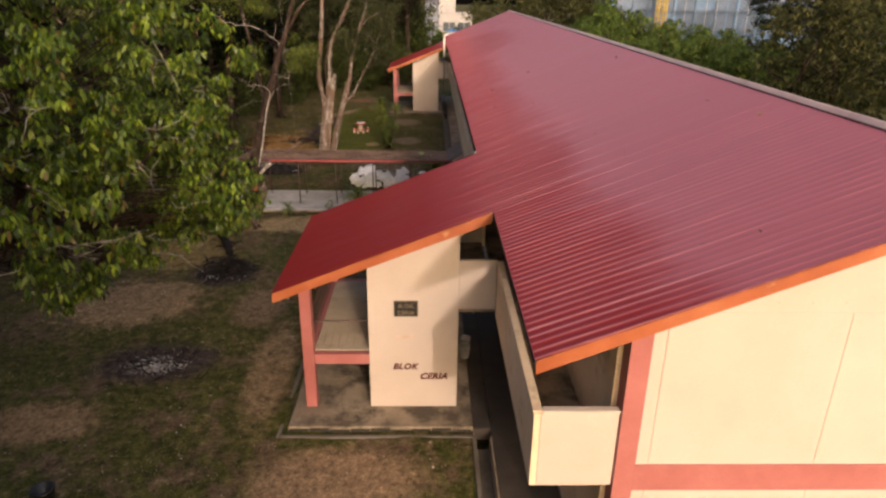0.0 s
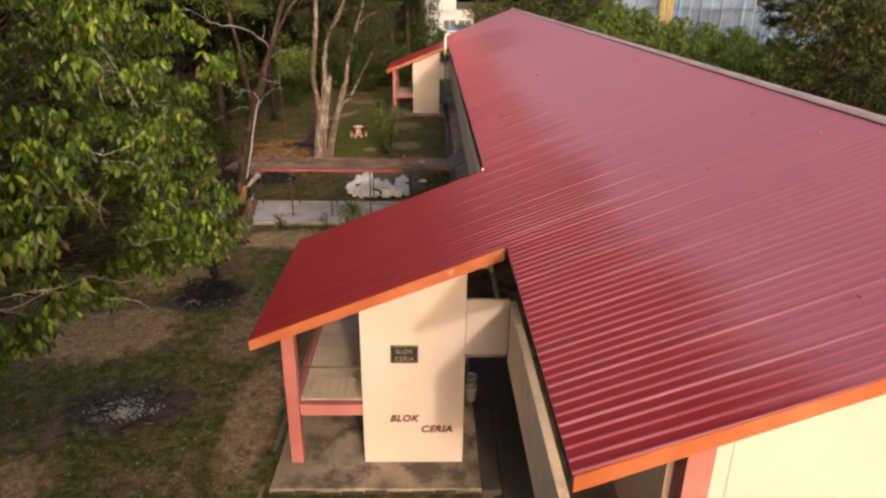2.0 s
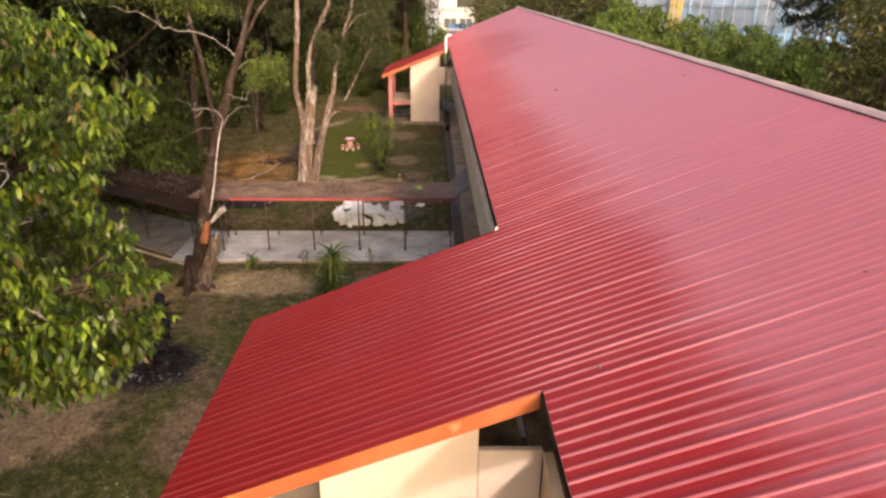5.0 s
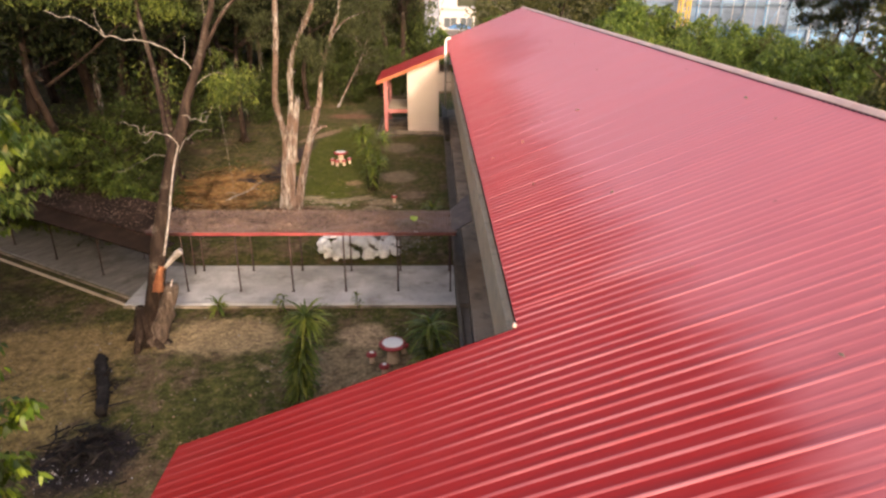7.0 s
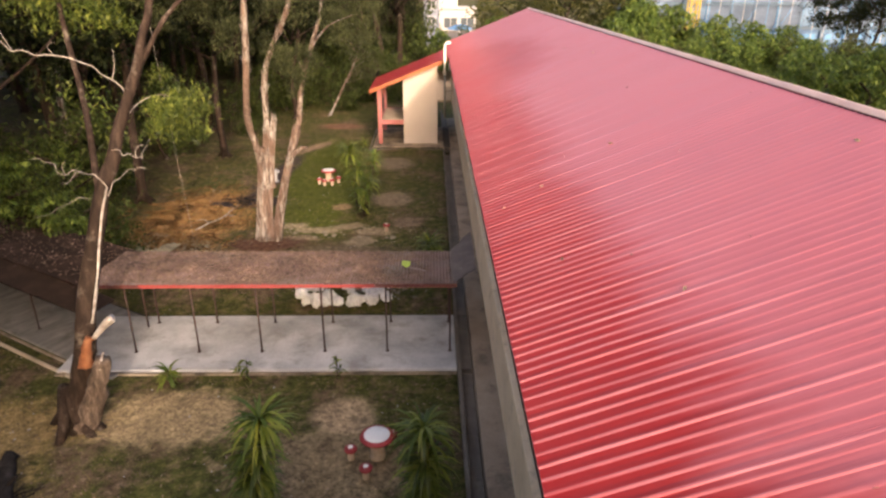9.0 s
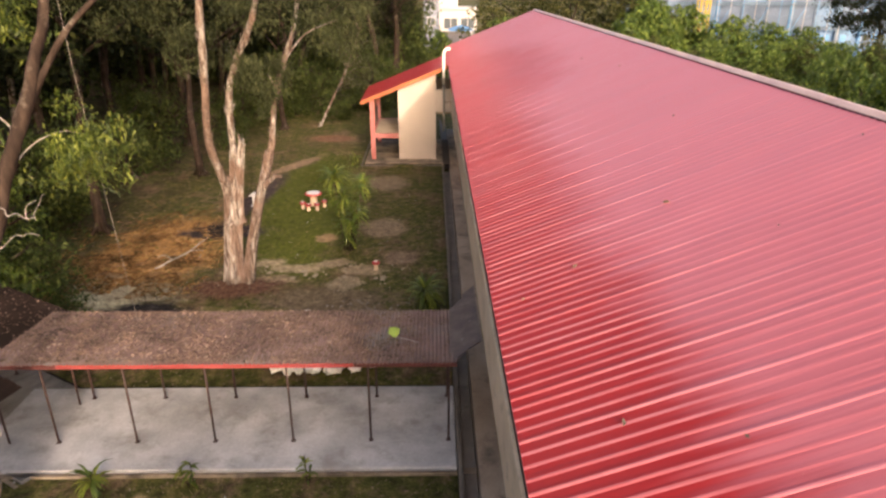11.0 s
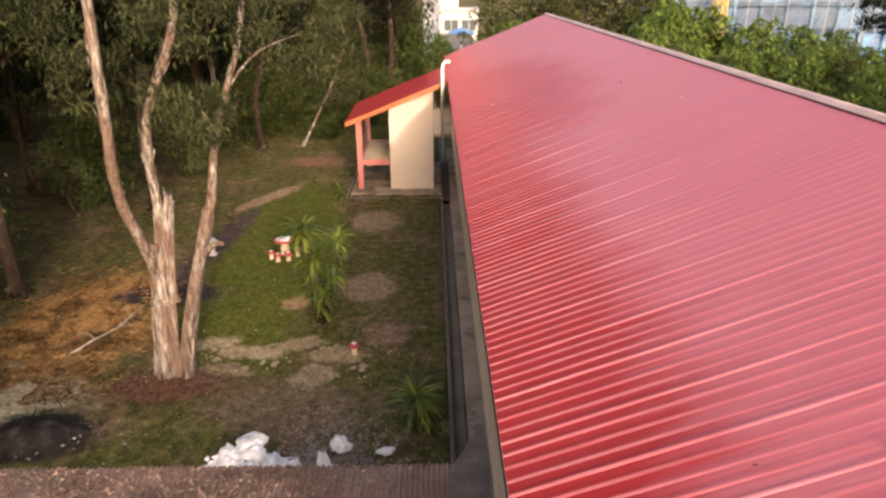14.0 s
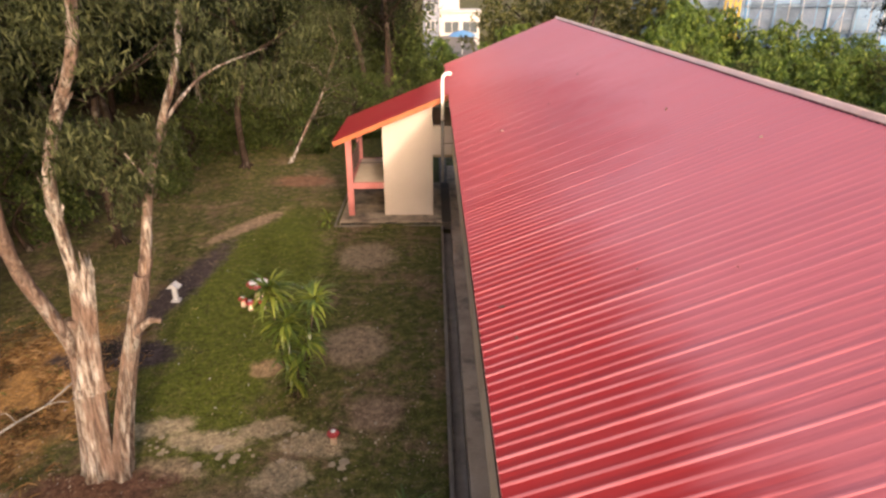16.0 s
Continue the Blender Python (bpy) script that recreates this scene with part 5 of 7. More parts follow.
fluted(boles, [(-7.12, 47.45, -0.15), (-6.75, 47.45, 1.6), (-6.34, 47.47, 3.2), (-5.98, 47.5, 4.4), (-5.72, 47.6, 5.4)], (0.25, 0.16), 3, 0.15, 9)
fluted(boles, [(-7.25, 47.3, 2.6), (-7.02, 47.25, 3.9), (-6.78, 47.2, 5.0), (-6.62, 47.2, 5.85)], (0.27, 0.10), 3, 0.20, 15, ragged=0.55)
fluted(boles, [(-7.86, 47.55, -0.15), (-7.66, 47.5, 1.6), (-7.45, 47.4, 3.2), (-7.28, 47.25, 4.5)], (0.20, 0.13), 3, 0.18, 21)
limb(boles, rg, [(-6.2, 47.5, 3.7), (-5.9, 47.3, 4.15), (-5.55, 47.2, 4.45), (-5.25, 47.1, 4.5)], 0.13, 0.06, 8, 0.25)
for k in range(45):
    path = stems[k % 3]
    j = rg.randrange(2, len(path) - 3)
    u = rg.random()
    q = Vector(path[j]).lerp(Vector(path[j + 1]), u)
    a, L = rg.uniform(math.pi, 2 * math.pi), rg.uniform(0.12, 0.5)
    r = 0.15
    c0 = q + Vector((math.cos(a) * r, math.sin(a) * r, 0))
    side, outw = Vector((-math.sin(a), math.cos(a), 0)) * rg.uniform(0.015, 0.05), Vector((math.cos(a), math.sin(a), 0))
    up = (Vector(path[j + 1]) - Vector(path[j])).normalized() * L
    e1, e2, e3, e4 = c0 - side, c0 + side, c0 + side * 0.7 + up + outw * rg.uniform(0.0, 0.07), c0 - side * 0.5 + up * 0.85 + outw * rg.uniform(0.0, 0.07)
    th = outw * 0.008
    flakes.append(Mesh().add([e1, e2, e3, e4, e1 - th, e2 - th, e3 - th, e4 - th], [(0, 1, 2, 3), (7, 6, 5, 4), (0, 4, 5, 1), (1, 5, 6, 2), (2, 6, 7, 3), (3, 7, 4, 0)]))
leafy_tree("paperbark_tree", "tall many-stemmed tree with pale peeling bark on the lawn", stems[0], 0.21, 0.105,
           [((-6.9, 47.4, 13.6), (4.8, 4.2, 2.3), 130, 60, 0.36, -1.0), ((-5.5, 47.5, 8.0), (0.9, 0.8, 1.2), 22, 70, 0.2, -1.0), ((-7.8, 46.2, 9.3), (0.9, 0.8, 0.9), 22, 70, 0.22, -1.0), ((-6.2, 46.6, 8.6), (0.7, 0.6, 0.8), 14, 60, 0.2, -1.0), ((-3.6, 51.2, 9.8), (1.5, 1.4, 1.4), 26, 80, 0.24, -1.0), ((-5.2, 46.8, 10.6), (2.0, 1.3, 0.9), 50, 60, 0.26, -1.0), ((-10.0, 47.0, 10.6), (2.0, 1.5, 1.0), 40, 60, 0.26, -1.0)],
           (0.12, 0.28, 0.85, 0.20), M_LEAF_GREY, M_PAPERBARK, 31, twigs=0, taper=0.5,
           limbs=[(stems[1], 0.165, 0.09), (stems[2], 0.19, 0.06), ([(-5.48, 48.1, 7.1), (-5.2, 47.6, 7.5), (-5.4, 47.2, 8.2)], 0.04, 0.015), ([(-5.05, 48.3, 8.5), (-4.4, 49.5, 9.4), (-3.4, 51.4, 9.8)], 0.05, 0.015)],
           extra=[("fluted_bole", boles, M_PAPERBARK, "fluted peeling bole"), *[("bark_flake", f, M_PAPERBARK, "") for f in flakes]])

# leaning thin tree at the far end of the lawn
leafy_tree("leaning_sapling", "thin pale leaning tree by the far stair tower", [(-8.8, 77.0, 0.1), (-7.7, 77.4, 2.3), (-6.5, 77.8, 4.6), (-5.4, 78.0, 7.5)], 0.11, 0.05,
           [((-6.0, 77.0, 8.0), (2.6, 2.2, 2.8), 90, 60, 0.34, -1.0), ((-5.2, 76.0, 5.0), (1.4, 1.3, 1.4), 26, 50, 0.3, -1.0)], (0.12, 0.26, 0.7, 0.24), M_LEAF_GREY, M_PAPERBARK, 42, twigs=14)


def forest_tree(seed, height, leaf_mat, bark, label, leaf=(0.22, 0.44, 0.4, 0.42), spread_w=1.0, low=0.42, clusters=128, rosettes=False):
    """A forest tree at the origin."""
    rng = random.Random(seed)
    path = [(0, 0, -0.3)] + [(rng.uniform(-0.35, 0.35) * k, rng.uniform(-0.35, 0.35) * k, height * k / 4.6) for k in range(1, 5)]
    top = path[-1]
    w = height * 0.27 * spread_w
    crowns = [((top[0], top[1], height * (0.5 + low / 2 - 0.05)), (w, w, height * (0.62 - low / 2)), clusters, 46, 0.40, -1.0)]
    limbs = []
    for k in range(5):
        a = rng.uniform(0, 2 * math.pi)
        z = height * rng.uniform(0.35, 0.6)
        limbs.append(([(0.1 * math.cos(a), 0.1 * math.sin(a), z), (w * 0.5 * math.cos(a), w * 0.5 * math.sin(a), z + height * 0.1), (w * 0.9 * math.cos(a), w * 0.9 * math.sin(a), z + height * 0.2)], 0.09, 0.02))
    return leafy_tree("forest_tree", label, path, 0.013 * height + 0.04, 0.06, crowns, leaf, leaf_mat, bark, seed, "trees round the school", 16, limbs, rosettes=rosettes)


def plant_copies(kind, spots, rng, lo=0.8, hi=1.2):
    """The first spot takes the tree itself, the others copies with their own turn and size."""
    for i, (x, y) in enumerate(spots):
        s = rng.uniform(lo, hi)
        m = Matrix.Translation((x, y, land(x, y))) @ Matrix.Rotation(rng.uniform(0, 6.28), 4, "Z") @ Matrix.Diagonal((s, s, s * rng.uniform(0.9, 1.1), 1))
        if i == 0:
            kind.matrix_basis = m
        else:
            o = copy_thing(kind, Matrix())
            o.matrix_basis = m


def scatter(rng, n, x0, x1, y0, y1, gap, ok=lambda x, y: True):
    out, tries = [], 0
    while len(out) < n and tries < 6000:
        tries += 1
        x, y = rng.uniform(x0, x1), rng.uniform(y0, y1)
        if ok(x, y) and all((x - a) ** 2 + (y - b) ** 2 > gap * gap for a, b in out):
            out.append((x, y))
    return out


frng = random.Random(77)
spots = scatter(frng, 54, -48, 3, 40, 116, 4.0, lambda x, y: ((x < -19 - 3 * math.sin(y * 0.2)) or (y > 84 + 2 * math.sin(x))) and x < -2.6)
kinds = [
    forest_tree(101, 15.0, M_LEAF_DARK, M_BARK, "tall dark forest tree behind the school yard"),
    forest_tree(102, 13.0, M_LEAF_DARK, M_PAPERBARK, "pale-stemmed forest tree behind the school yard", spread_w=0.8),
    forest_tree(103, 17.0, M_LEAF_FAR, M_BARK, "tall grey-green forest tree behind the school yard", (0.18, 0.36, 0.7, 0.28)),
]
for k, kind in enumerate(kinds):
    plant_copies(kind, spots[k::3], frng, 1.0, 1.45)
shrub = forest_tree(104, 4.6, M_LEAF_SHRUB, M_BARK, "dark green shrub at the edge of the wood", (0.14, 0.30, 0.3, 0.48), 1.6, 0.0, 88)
plant_copies(shrub, [(-14.2, 43.2), (-17.0, 44.6), (-20.0, 46.5), (-16.5, 47.0), (-17.5, 51.0), (-19.0, 55.5), (-17.6, 62.0), (-15.5, 70.0), (-13.0, 79.0), (-9.5, 82.0), (-5.0, 82.5), (-2.4, 80.5), (-3.2, 86.0), (-7.5, 80.5), (-11.5, 81.0), (-14.5, 75.5), (-16.5, 66.0)], frng, 0.75, 1.15)
for i in range(24):
    x, y, s = -3.5 - 1.9 * i, 104 + 8 * math.sin(i * 2.3), 1.7 + 0.5 * math.sin(i * 1.7)
    copy_thing(shrub, Matrix()).matrix_basis = Matrix.Translation((x, y, land(x, y) - 0.3)) @ Matrix.Rotation(i * 2.4, 4, "Z") @ Matrix.Diagonal((s, s, s * 1.2, 1))
for i in range(12):
    x, y, s = -38 - 4 * math.sin(i * 1.9), 42 + 5.5 * i, 1.9 + 0.4 * math.sin(i * 1.3)
    copy_thing(shrub, Matrix()).matrix_basis = Matrix.Translation((x, y, land(x, y) - 0.3)) @ Matrix.Rotation(i * 2.4, 4, "Z") @ Matrix.Diagonal((s, s, s * 1.2, 1))
dark_side = forest_tree(105, 12.5, M_LEAF_DEEP, M_BARK, "tall broad tree near the school, some added unseen for shade", spread_w=1.25, low=0.1, clusters=165, rosettes="plain", leaf=(0.26, 0.54, 0.4, 0.42))
plant_copies(dark_side, [(23.5, 44.0), (29.0, 50.0), (25.0, 34.0), (34.0, 58.0), (31.0, 40.0), (40.0, 66.0), (24.0, 24.0), (-19.0, 30.0), (-24.0, 22.0), (-23.0, 35.0)], frng, 0.9, 1.1)
canopy = forest_tree(107, 17.0, M_LEAF_DARK, M_BARK, "tall forest tree with a high dark crown", spread_w=1.35, low=0.62, clusters=210)
plant_copies(canopy, [(-15.5, 53.0), (-18.0, 45.5), (-14.0, 63.0), (-20.0, 58.0), (-17.5, 71.0), (-11.5, 76.0), (-22.0, 66.0), (-24.0, 50.0), (-12.5, 86.0), (-5.0, 88.0), (-27.0, 58.0), (-25.0, 42.0)], frng, 0.9, 1.15)
for i, (x, y, s) in enumerate(((55.0, 103.0, 1.0), (61.0, 97.0, 1.05), (66.0, 108.0, 1.1), (58.0, 112.0, 1.0), (57.0, 90.0, 0.85))):
    copy_thing(canopy, Matrix()).matrix_basis = Matrix.Translation((x, y, land(x, y))) @ Matrix.Rotation(i * 1.9, 4, "Z") @ Matrix.Diagonal((s, s, s, 1))
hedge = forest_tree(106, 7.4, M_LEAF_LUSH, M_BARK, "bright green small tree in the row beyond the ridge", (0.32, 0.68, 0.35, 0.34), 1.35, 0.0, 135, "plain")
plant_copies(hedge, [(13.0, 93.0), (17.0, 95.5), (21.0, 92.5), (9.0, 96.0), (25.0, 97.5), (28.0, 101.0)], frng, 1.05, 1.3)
for i, (x, y, s) in enumerate(((30.5, 103.0, 1.35), (27.0, 105.0, 1.55), (34.0, 100.0, 1.2), (23.5, 100.0, 1.4), (38.0, 99.0, 1.1), (44.0, 101.0, 1.05))):
    copy_thing(hedge, Matrix()).matrix_basis = Matrix.Translation((x, y, land(x, y))) @ Matrix.Rotation(0.7 + i * 1.4, 4, "Z") @ Matrix.Diagonal((s, s, s, 1))
for x, y in ((25.0, 93.5), (29.0, 93.0), (33.0, 96.0), (37.0, 92.0), (41.0, 95.0), (45.0, 91.0), (50.0, 94.0), (31.0, 86.0), (36.0, 83.0), (41.0, 86.0), (46.0, 82.0), (55.0, 88.0), (35.0, 89.0), (39.5, 90.5), (37.0, 74.0), (28.0, 88.0), (33.0, 78.0), (30.0, 70.0), (28.0, 62.0), (33.0, 104.0), (36.5, 101.0)):
    s = frng.uniform(0.76, 0.94)
    copy_thing(hedge, Matrix()).matrix_basis = Matrix.Translation((x, y, land(x, y))) @ Matrix.Rotation(frng.uniform(0, 6.28), 4, "Z") @ Matrix.Diagonal((s, s, s, 1))
for i, (x, y, s) in enumerate(((-15.0, 43.2, 0.50), (-16.9, 44.6, 0.62), (-19.4, 46.2, 0.66), (-17.6, 48.4, 0.55))):
    copy_thing(hedge, Matrix()).matrix_basis = Matrix.Translation((x, y, land(x, y))) @ Matrix.Rotation(i * 1.7, 4, "Z") @ Matrix.Diagonal((s, s, s, 1))
for i, (x, y) in enumerate(((7.6, 101), (12.5, 104), (17.5, 108), (23.0, 106), (27.5, 112), (13, 116), (20, 120))):
    s = (0.85, 1.0, 1.15, 1.05, 1.0, 1.3, 1.3)[i]
    copy_thing(dark_side, Matrix()).matrix_basis = Matrix.Translation((x, y, land(x, y))) @ Matrix.Rotation(i * 1.3, 4, "Z") @ Matrix.Diagonal((s, s, s, 1))
for i, (x, y, s) in enumerate(((47.0, 78.0, 1.0), (52.0, 88.0, 1.0), (32.0, 114.0, 0.85))):
    copy_thing(dark_side, Matrix()).matrix_basis = Matrix.Translation((x, y, land(x, y))) @ Matrix.Rotation(2 + i * 1.9, 4, "Z") @ Matrix.Diagonal((s, s, s, 1))
for i, (x, y) in enumerate(((1.0, 127.0), (-1.6, 131.0), (9.4, 128.0))):
    copy_thing(hedge, Matrix()).matrix_basis = Matrix.Translation((x, y, land(x, y))) @ Matrix.Rotation(i * 2.2, 4, "Z")
for i, (x, y, s) in enumerate(((23.0, 94.5, 0.55), (31.0, 95.0, 0.5), (36.0, 88.0, 0.5), (43.0, 89.0, 0.55), (27.0, 90.0, 0.45), (39.0, 80.0, 0.5))):
    copy_thing(dark_side, Matrix()).matrix_basis = Matrix.Translation((x, y, land(x, y))) @ Matrix.Rotation(1 + i * 2.1, 4, "Z") @ Matrix.Diagonal((s, s, s, 1))
# Trees never in view, added to shade the yard and the broad-leaved tree
behind = [(-6.6, -5.2, 1.18), (-2.6, -6.5, 1.12), (-4.8, -3.5, 1.15), (-9.5, -4.5, 1.4), (-15, -6, 1.6), (-20.5, -6, 1.6), (-26, -22, 1.3), (-14, -34, 1.3), (-36, -8, 1.3), (-30, 8, 1.3), (-23, 2, 1.3), (-10.8, -6, 1.4), (-12.5, -4, 1.45), (-17.5, -2, 1.5)]
for x, y, s in behind:
    m = Matrix.Translation((x, y, 0)) @ Matrix.Rotation(x * 1.7, 4, "Z") @ Matrix.Scale(s, 4)
    copy_thing(dark_side, Matrix()).matrix_basis = m


# ---- strap-leaved plants ----
def strap_plant(label, x, y, heads, seed, stem=0.03):
    """Cane plant with rosettes of long arching leaves. heads: offset x, y, height, number of leaves, leaf length."""
    rs, rng = np.random.RandomState(seed), random.Random(seed)
    z0 = land(x, y)
    pl = thing("cane_plant", label, "plant", "cane plants", at=(x, y, z0))
    canes, leaves = Mesh(), []
    for hx, hy, h, n, L in heads:
        canes.tube([(hx * 0.3, hy * 0.3, -0.1), (hx * 0.7, hy * 0.7, h * 0.5), (hx, hy, h)], [stem, stem * 0.85, stem * 0.7], 7, 0.1, rng)
        for k in range(n):
            a, lift = rng.uniform(0, 2 * math.pi), rng.uniform(-0.1, 1.25)
            ln, w = L * rng.uniform(0.7, 1.15), 0.034 * rng.uniform(0.8, 1.3)
            out, base = Vector((math.cos(a), math.sin(a), 0)), Vector((hx, hy, h - rng.uniform(0, 0.3)))
            if rng.random() < 0.4:
                d = rng.uniform(0.2, 0.95)
                base, lift, ln = Vector((hx * d, hy * d, h * d)), rng.uniform(-0.5, 0.9), ln * 0.85
            side = Vector((-math.sin(a), math.cos(a), 0))
            rows, p, e = [], base.copy(), lift
            for s in range(5):
                ww = w * (0.55, 1.0, 0.95, 0.6, 0.06)[s]
                rows += [p + side * ww, p - side * ww]
                p = p + (out * math.cos(e) + Vector((0, 0, math.sin(e)))) * (ln / 4)
                e -= 0.42
            leaves.append(rows)
    part("cane", canes, M_BARK, pl, smooth=True)
    part("leaf_rosette", quads("leaf_rosette", np.array(leaves), 10, [(2 * i, 2 * i + 1, 2 * i + 3, 2 * i + 2) for i in range(4)]), M_LEAF_PALM, pl)
    return pl


strap_plant("tall cane plant with arching green strap leaves by the stair tower", -3.74, 30.2, [(0.28, 0.1, 2.75, 130, 0.95), (0.15, 0, 2.0, 110, 0.85), (0.05, -0.1, 1.35, 110, 0.8), (0.0, 0, 0.8, 90, 0.7), (-0.05, 0, 0.35, 50, 0.6)], 1)
strap_plant("dark cane plant with long drooping strap leaves beside the drain", 0.02, 30.35, [(0, 0.1, 2.35, 110, 0.95), (0.05, 0, 1.6, 110, 0.9), (0, 0, 0.95, 90, 0.8), (0, 0, 0.45, 50, 0.6)], 2)
strap_plant("clump of cane plants with spiky strap leaves on the lawn", -3.4, 50.5, [(-0.5, 0.4, 3.4, 130, 1.0), (0.7, 0.5, 3.1, 110, 0.95), (-0.1, 0.2, 2.5, 90, 0.9), (0.45, 0.2, 1.9, 60, 0.8), (0.2, 0, 1.3, 40, 0.7)], 3)
strap_plant("low dark strap-leaved bush beside the drain", 0.1, 44.9, [(0, 0, 0.9, 110, 0.95), (0.15, 0.1, 0.5, 60, 0.8)], 4)
strap_plant("small strap-leaved seedling near the walkway", -7.9, 36.0, [(0, 0, 0.5, 34, 0.6)], 5)
strap_plant("small weed growing against the walkway slab", -2.75, 36.2, [(0, 0, 0.9, 9, 0.35), (0.1, 0, 0.5, 7, 0.3)], 6, 0.012)
strap_plant("thin yellow-green weed growing against the walkway slab", -5.5, 36.1, [(0, 0, 0.8, 14, 0.45), (-0.3, 0, 0.6, 12, 0.4)], 7, 0.012)
strap_plant("grassy tuft beside the far stair tower", -4.6, 65.0, [(0, 0, 0.6, 40, 0.7)], 8)


# ---- toadstool tables ----
M_REDCAP = surface("red_cap_paint", (0.24, 0.022, 0.026), (0.31, 0.03, 0.034), (0.37, 0.055, 0.055), 3, 25, (0.5, 0.7), 0.15, stain=(0.22, 0.05, 0.04), stain_scale=4)
M_STALK = surface("cream_stalk_paint", (0.40, 0.30, 0.20), (0.52, 0.41, 0.29), (0.60, 0.49, 0.36), 3, 25, (0.7, 0.85), 0.2, stain=(0.25, 0.19, 0.13), stain_scale=3)


def stool(x, y, group="toadstool stools"):
    st = thing("toadstool_stool", "small concrete toadstool stool with red cap and white spot", "stool", group, at=(x, y, land(x, y)))
    part("stalk", Mesh().lathe([(0.13, -0.05), (0.12, 0.12), (0.10, 0.30)], sides=16), M_STALK, st, "cream painted stalk", True)
    part("cap", Mesh().lathe([(0.10, 0.29), (0.20, 0.30), (0.225, 0.34), (0.20, 0.40), (0.10, 0.43), (0.02, 0.435)], sides=18), M_REDCAP, st, "red painted cap", True)
    st.scale = (0.76, 0.76, 0.9)
    part("spot", Mesh().lathe([(0.095, 0.432), (0.09, 0.440), (0.03, 0.444)], sides=14), M_WHITE, st, "white painted spot", True)
    return st


def toadstool_table(x, y, s=0.88):
    tb = thing("toadstool_table", "round concrete table with white top and red rim", "table", "toadstool tables", at=(x, y, land(x, y)))
    part("stalk", Mesh().lathe([(0.26, -0.05), (0.22, 0.15), (0.19, 0.50), (0.22, 0.62)], sides=20), M_STALK, tb, "cream painted stalk", True)
    tb.scale = (s, s, 0.95)
    part("rim", Mesh().lathe([(0.22, 0.60), (0.45, 0.62), (0.51, 0.67), (0.48, 0.72), (0.38, 0.744)], sides=28), M_REDCAP, tb, "red painted rim", True)
    part("top", Mesh().lathe([(0.385, 0.742), (0.37, 0.752), (0.05, 0.756)], sides=28), M_WHITE, tb, "chalky white top", True)
    return tb


toadstool_table(-1.2, 32.4)
for x, y in ((-1.88, 32.3), (-1.42, 31.55), (-0.88, 33.0)):
    stool(x, y)
toadstool_table(-6.02, 57.1, 0.92)
for x, y in ((-6.5, 56.5), (-6.15, 56.2), (-5.72, 56.3), (-5.4, 56.8)):
    stool(x, y)
stool(-2.0, 48.55)

# ---- white bird table ----
bt = thing("bird_table", "small white wooden bird table on the lawn", "bird table", at=(-9.2, 57.0, land(-9.2, 57.0)))
part("foot", Mesh().box(-0.28, 0.28, -0.28, 0.28, -0.05, 0.10, 0.03), M_OFFWHITE, bt)
part("post", Mesh().box(-0.14, 0.14, -0.14, 0.14, 0.104, 0.85, 0.02), M_OFFWHITE, bt)
part("little_roof", Mesh().prism([(-0.42, 0.86), (0.42, 0.86), (0.0, 1.12)], "y", -0.32, 0.32), M_OFFWHITE, bt)

bt.scale = (0.58, 0.58, 0.68)

# ---- vent pipe at the far tower ----
# Shaded copy of the white pipe: the shade is in this grey
M_GREYPIPE = surface("shaded_grey_plastic", (0.14, 0.13, 0.115), (0.20, 0.185, 0.165), (0.26, 0.245, 0.22), 2, 20, (0.6, 0.8), 0.1)
vp = thing("vent_pipe", "white plastic vent pipe with a bent top", "pipe", at=(1.12, 65.2, 2.2))
part("pipe", Mesh().tube([(0, 0, 3.0), (0, 0, 3.9), (0, 0, 4.8), (0.02, 0, 5.0), (0.12, 0, 5.13), (0.28, 0, 5.16), (0.40, 0, 5.14)], [0.08] * 3 + [0.085] * 4, 14), M_WHITE, vp, smooth=True)
part("lower_pipe", Mesh().tube([(0, 0, 0), (0, 0, 1.5), (0, 0, 2.99)], [0.075] * 3, 14), M_GREYPIPE, vp, "lower pipe, its shade painted grey", True)
part("bracket", Mesh().tube([(0.07, 0, 1.9), (0.53, 0.1, 1.9)], [0.02, 0.02], 6), M_STEEL, vp)

# ---- rubbish, sacks, branches ----
def sack(x, y, z, sx, sy, sz, turn, seed, group="white rubbish sacks"):
    """A slumped plastic sack, lumpy and creased."""
    bm = bmesh.new()
    bmesh.ops.create_icosphere(bm, subdivisions=3, radius=1.0)
    off = Vector((seed * 3.1, seed * 1.7, 0))
    for v in bm.verts:
        d = v.co.normalized()
        fold = 1 - abs(noise.noise(d * 2.6 + off)) * 2
        k = 0.9 + 0.45 * noise.noise(d * 1.5 + off) + 0.30 * fold * abs(fold) + 0.16 * noise.noise(d * 7.0 + off)
        v.co = Vector((d.x * sx, d.y * sy, max(d.z, -0.45) * sz)) * k
    me = bpy.data.meshes.new("rubbish_sack")
    bm.to_mesh(me)
    bm.free()
    me.materials.append(M_PLASTIC)
    ob = new("rubbish_sack", me)
    ob.matrix_basis = pose(x, y, z, 0, 0, turn)
    return tagged(ob, "slumped white plastic sack of rubbish on the grass", "sack", group)


srng = random.Random(5)
for i in range(56):
    u = (i % 28) / 27
    x = -4.9 + 3.3 * u + srng.uniform(-0.2, 0.2)
    y = (41.35 if i < 28 else 42.7) + srng.uniform(-0.45, 0.55)
    sack(x, y, land(x, y) + 0.12 + srng.uniform(0, 0.16), srng.uniform(0.11, 0.24), srng.uniform(0.11, 0.22), srng.uniform(0.12, 0.30), srng.uniform(0, 360), i)
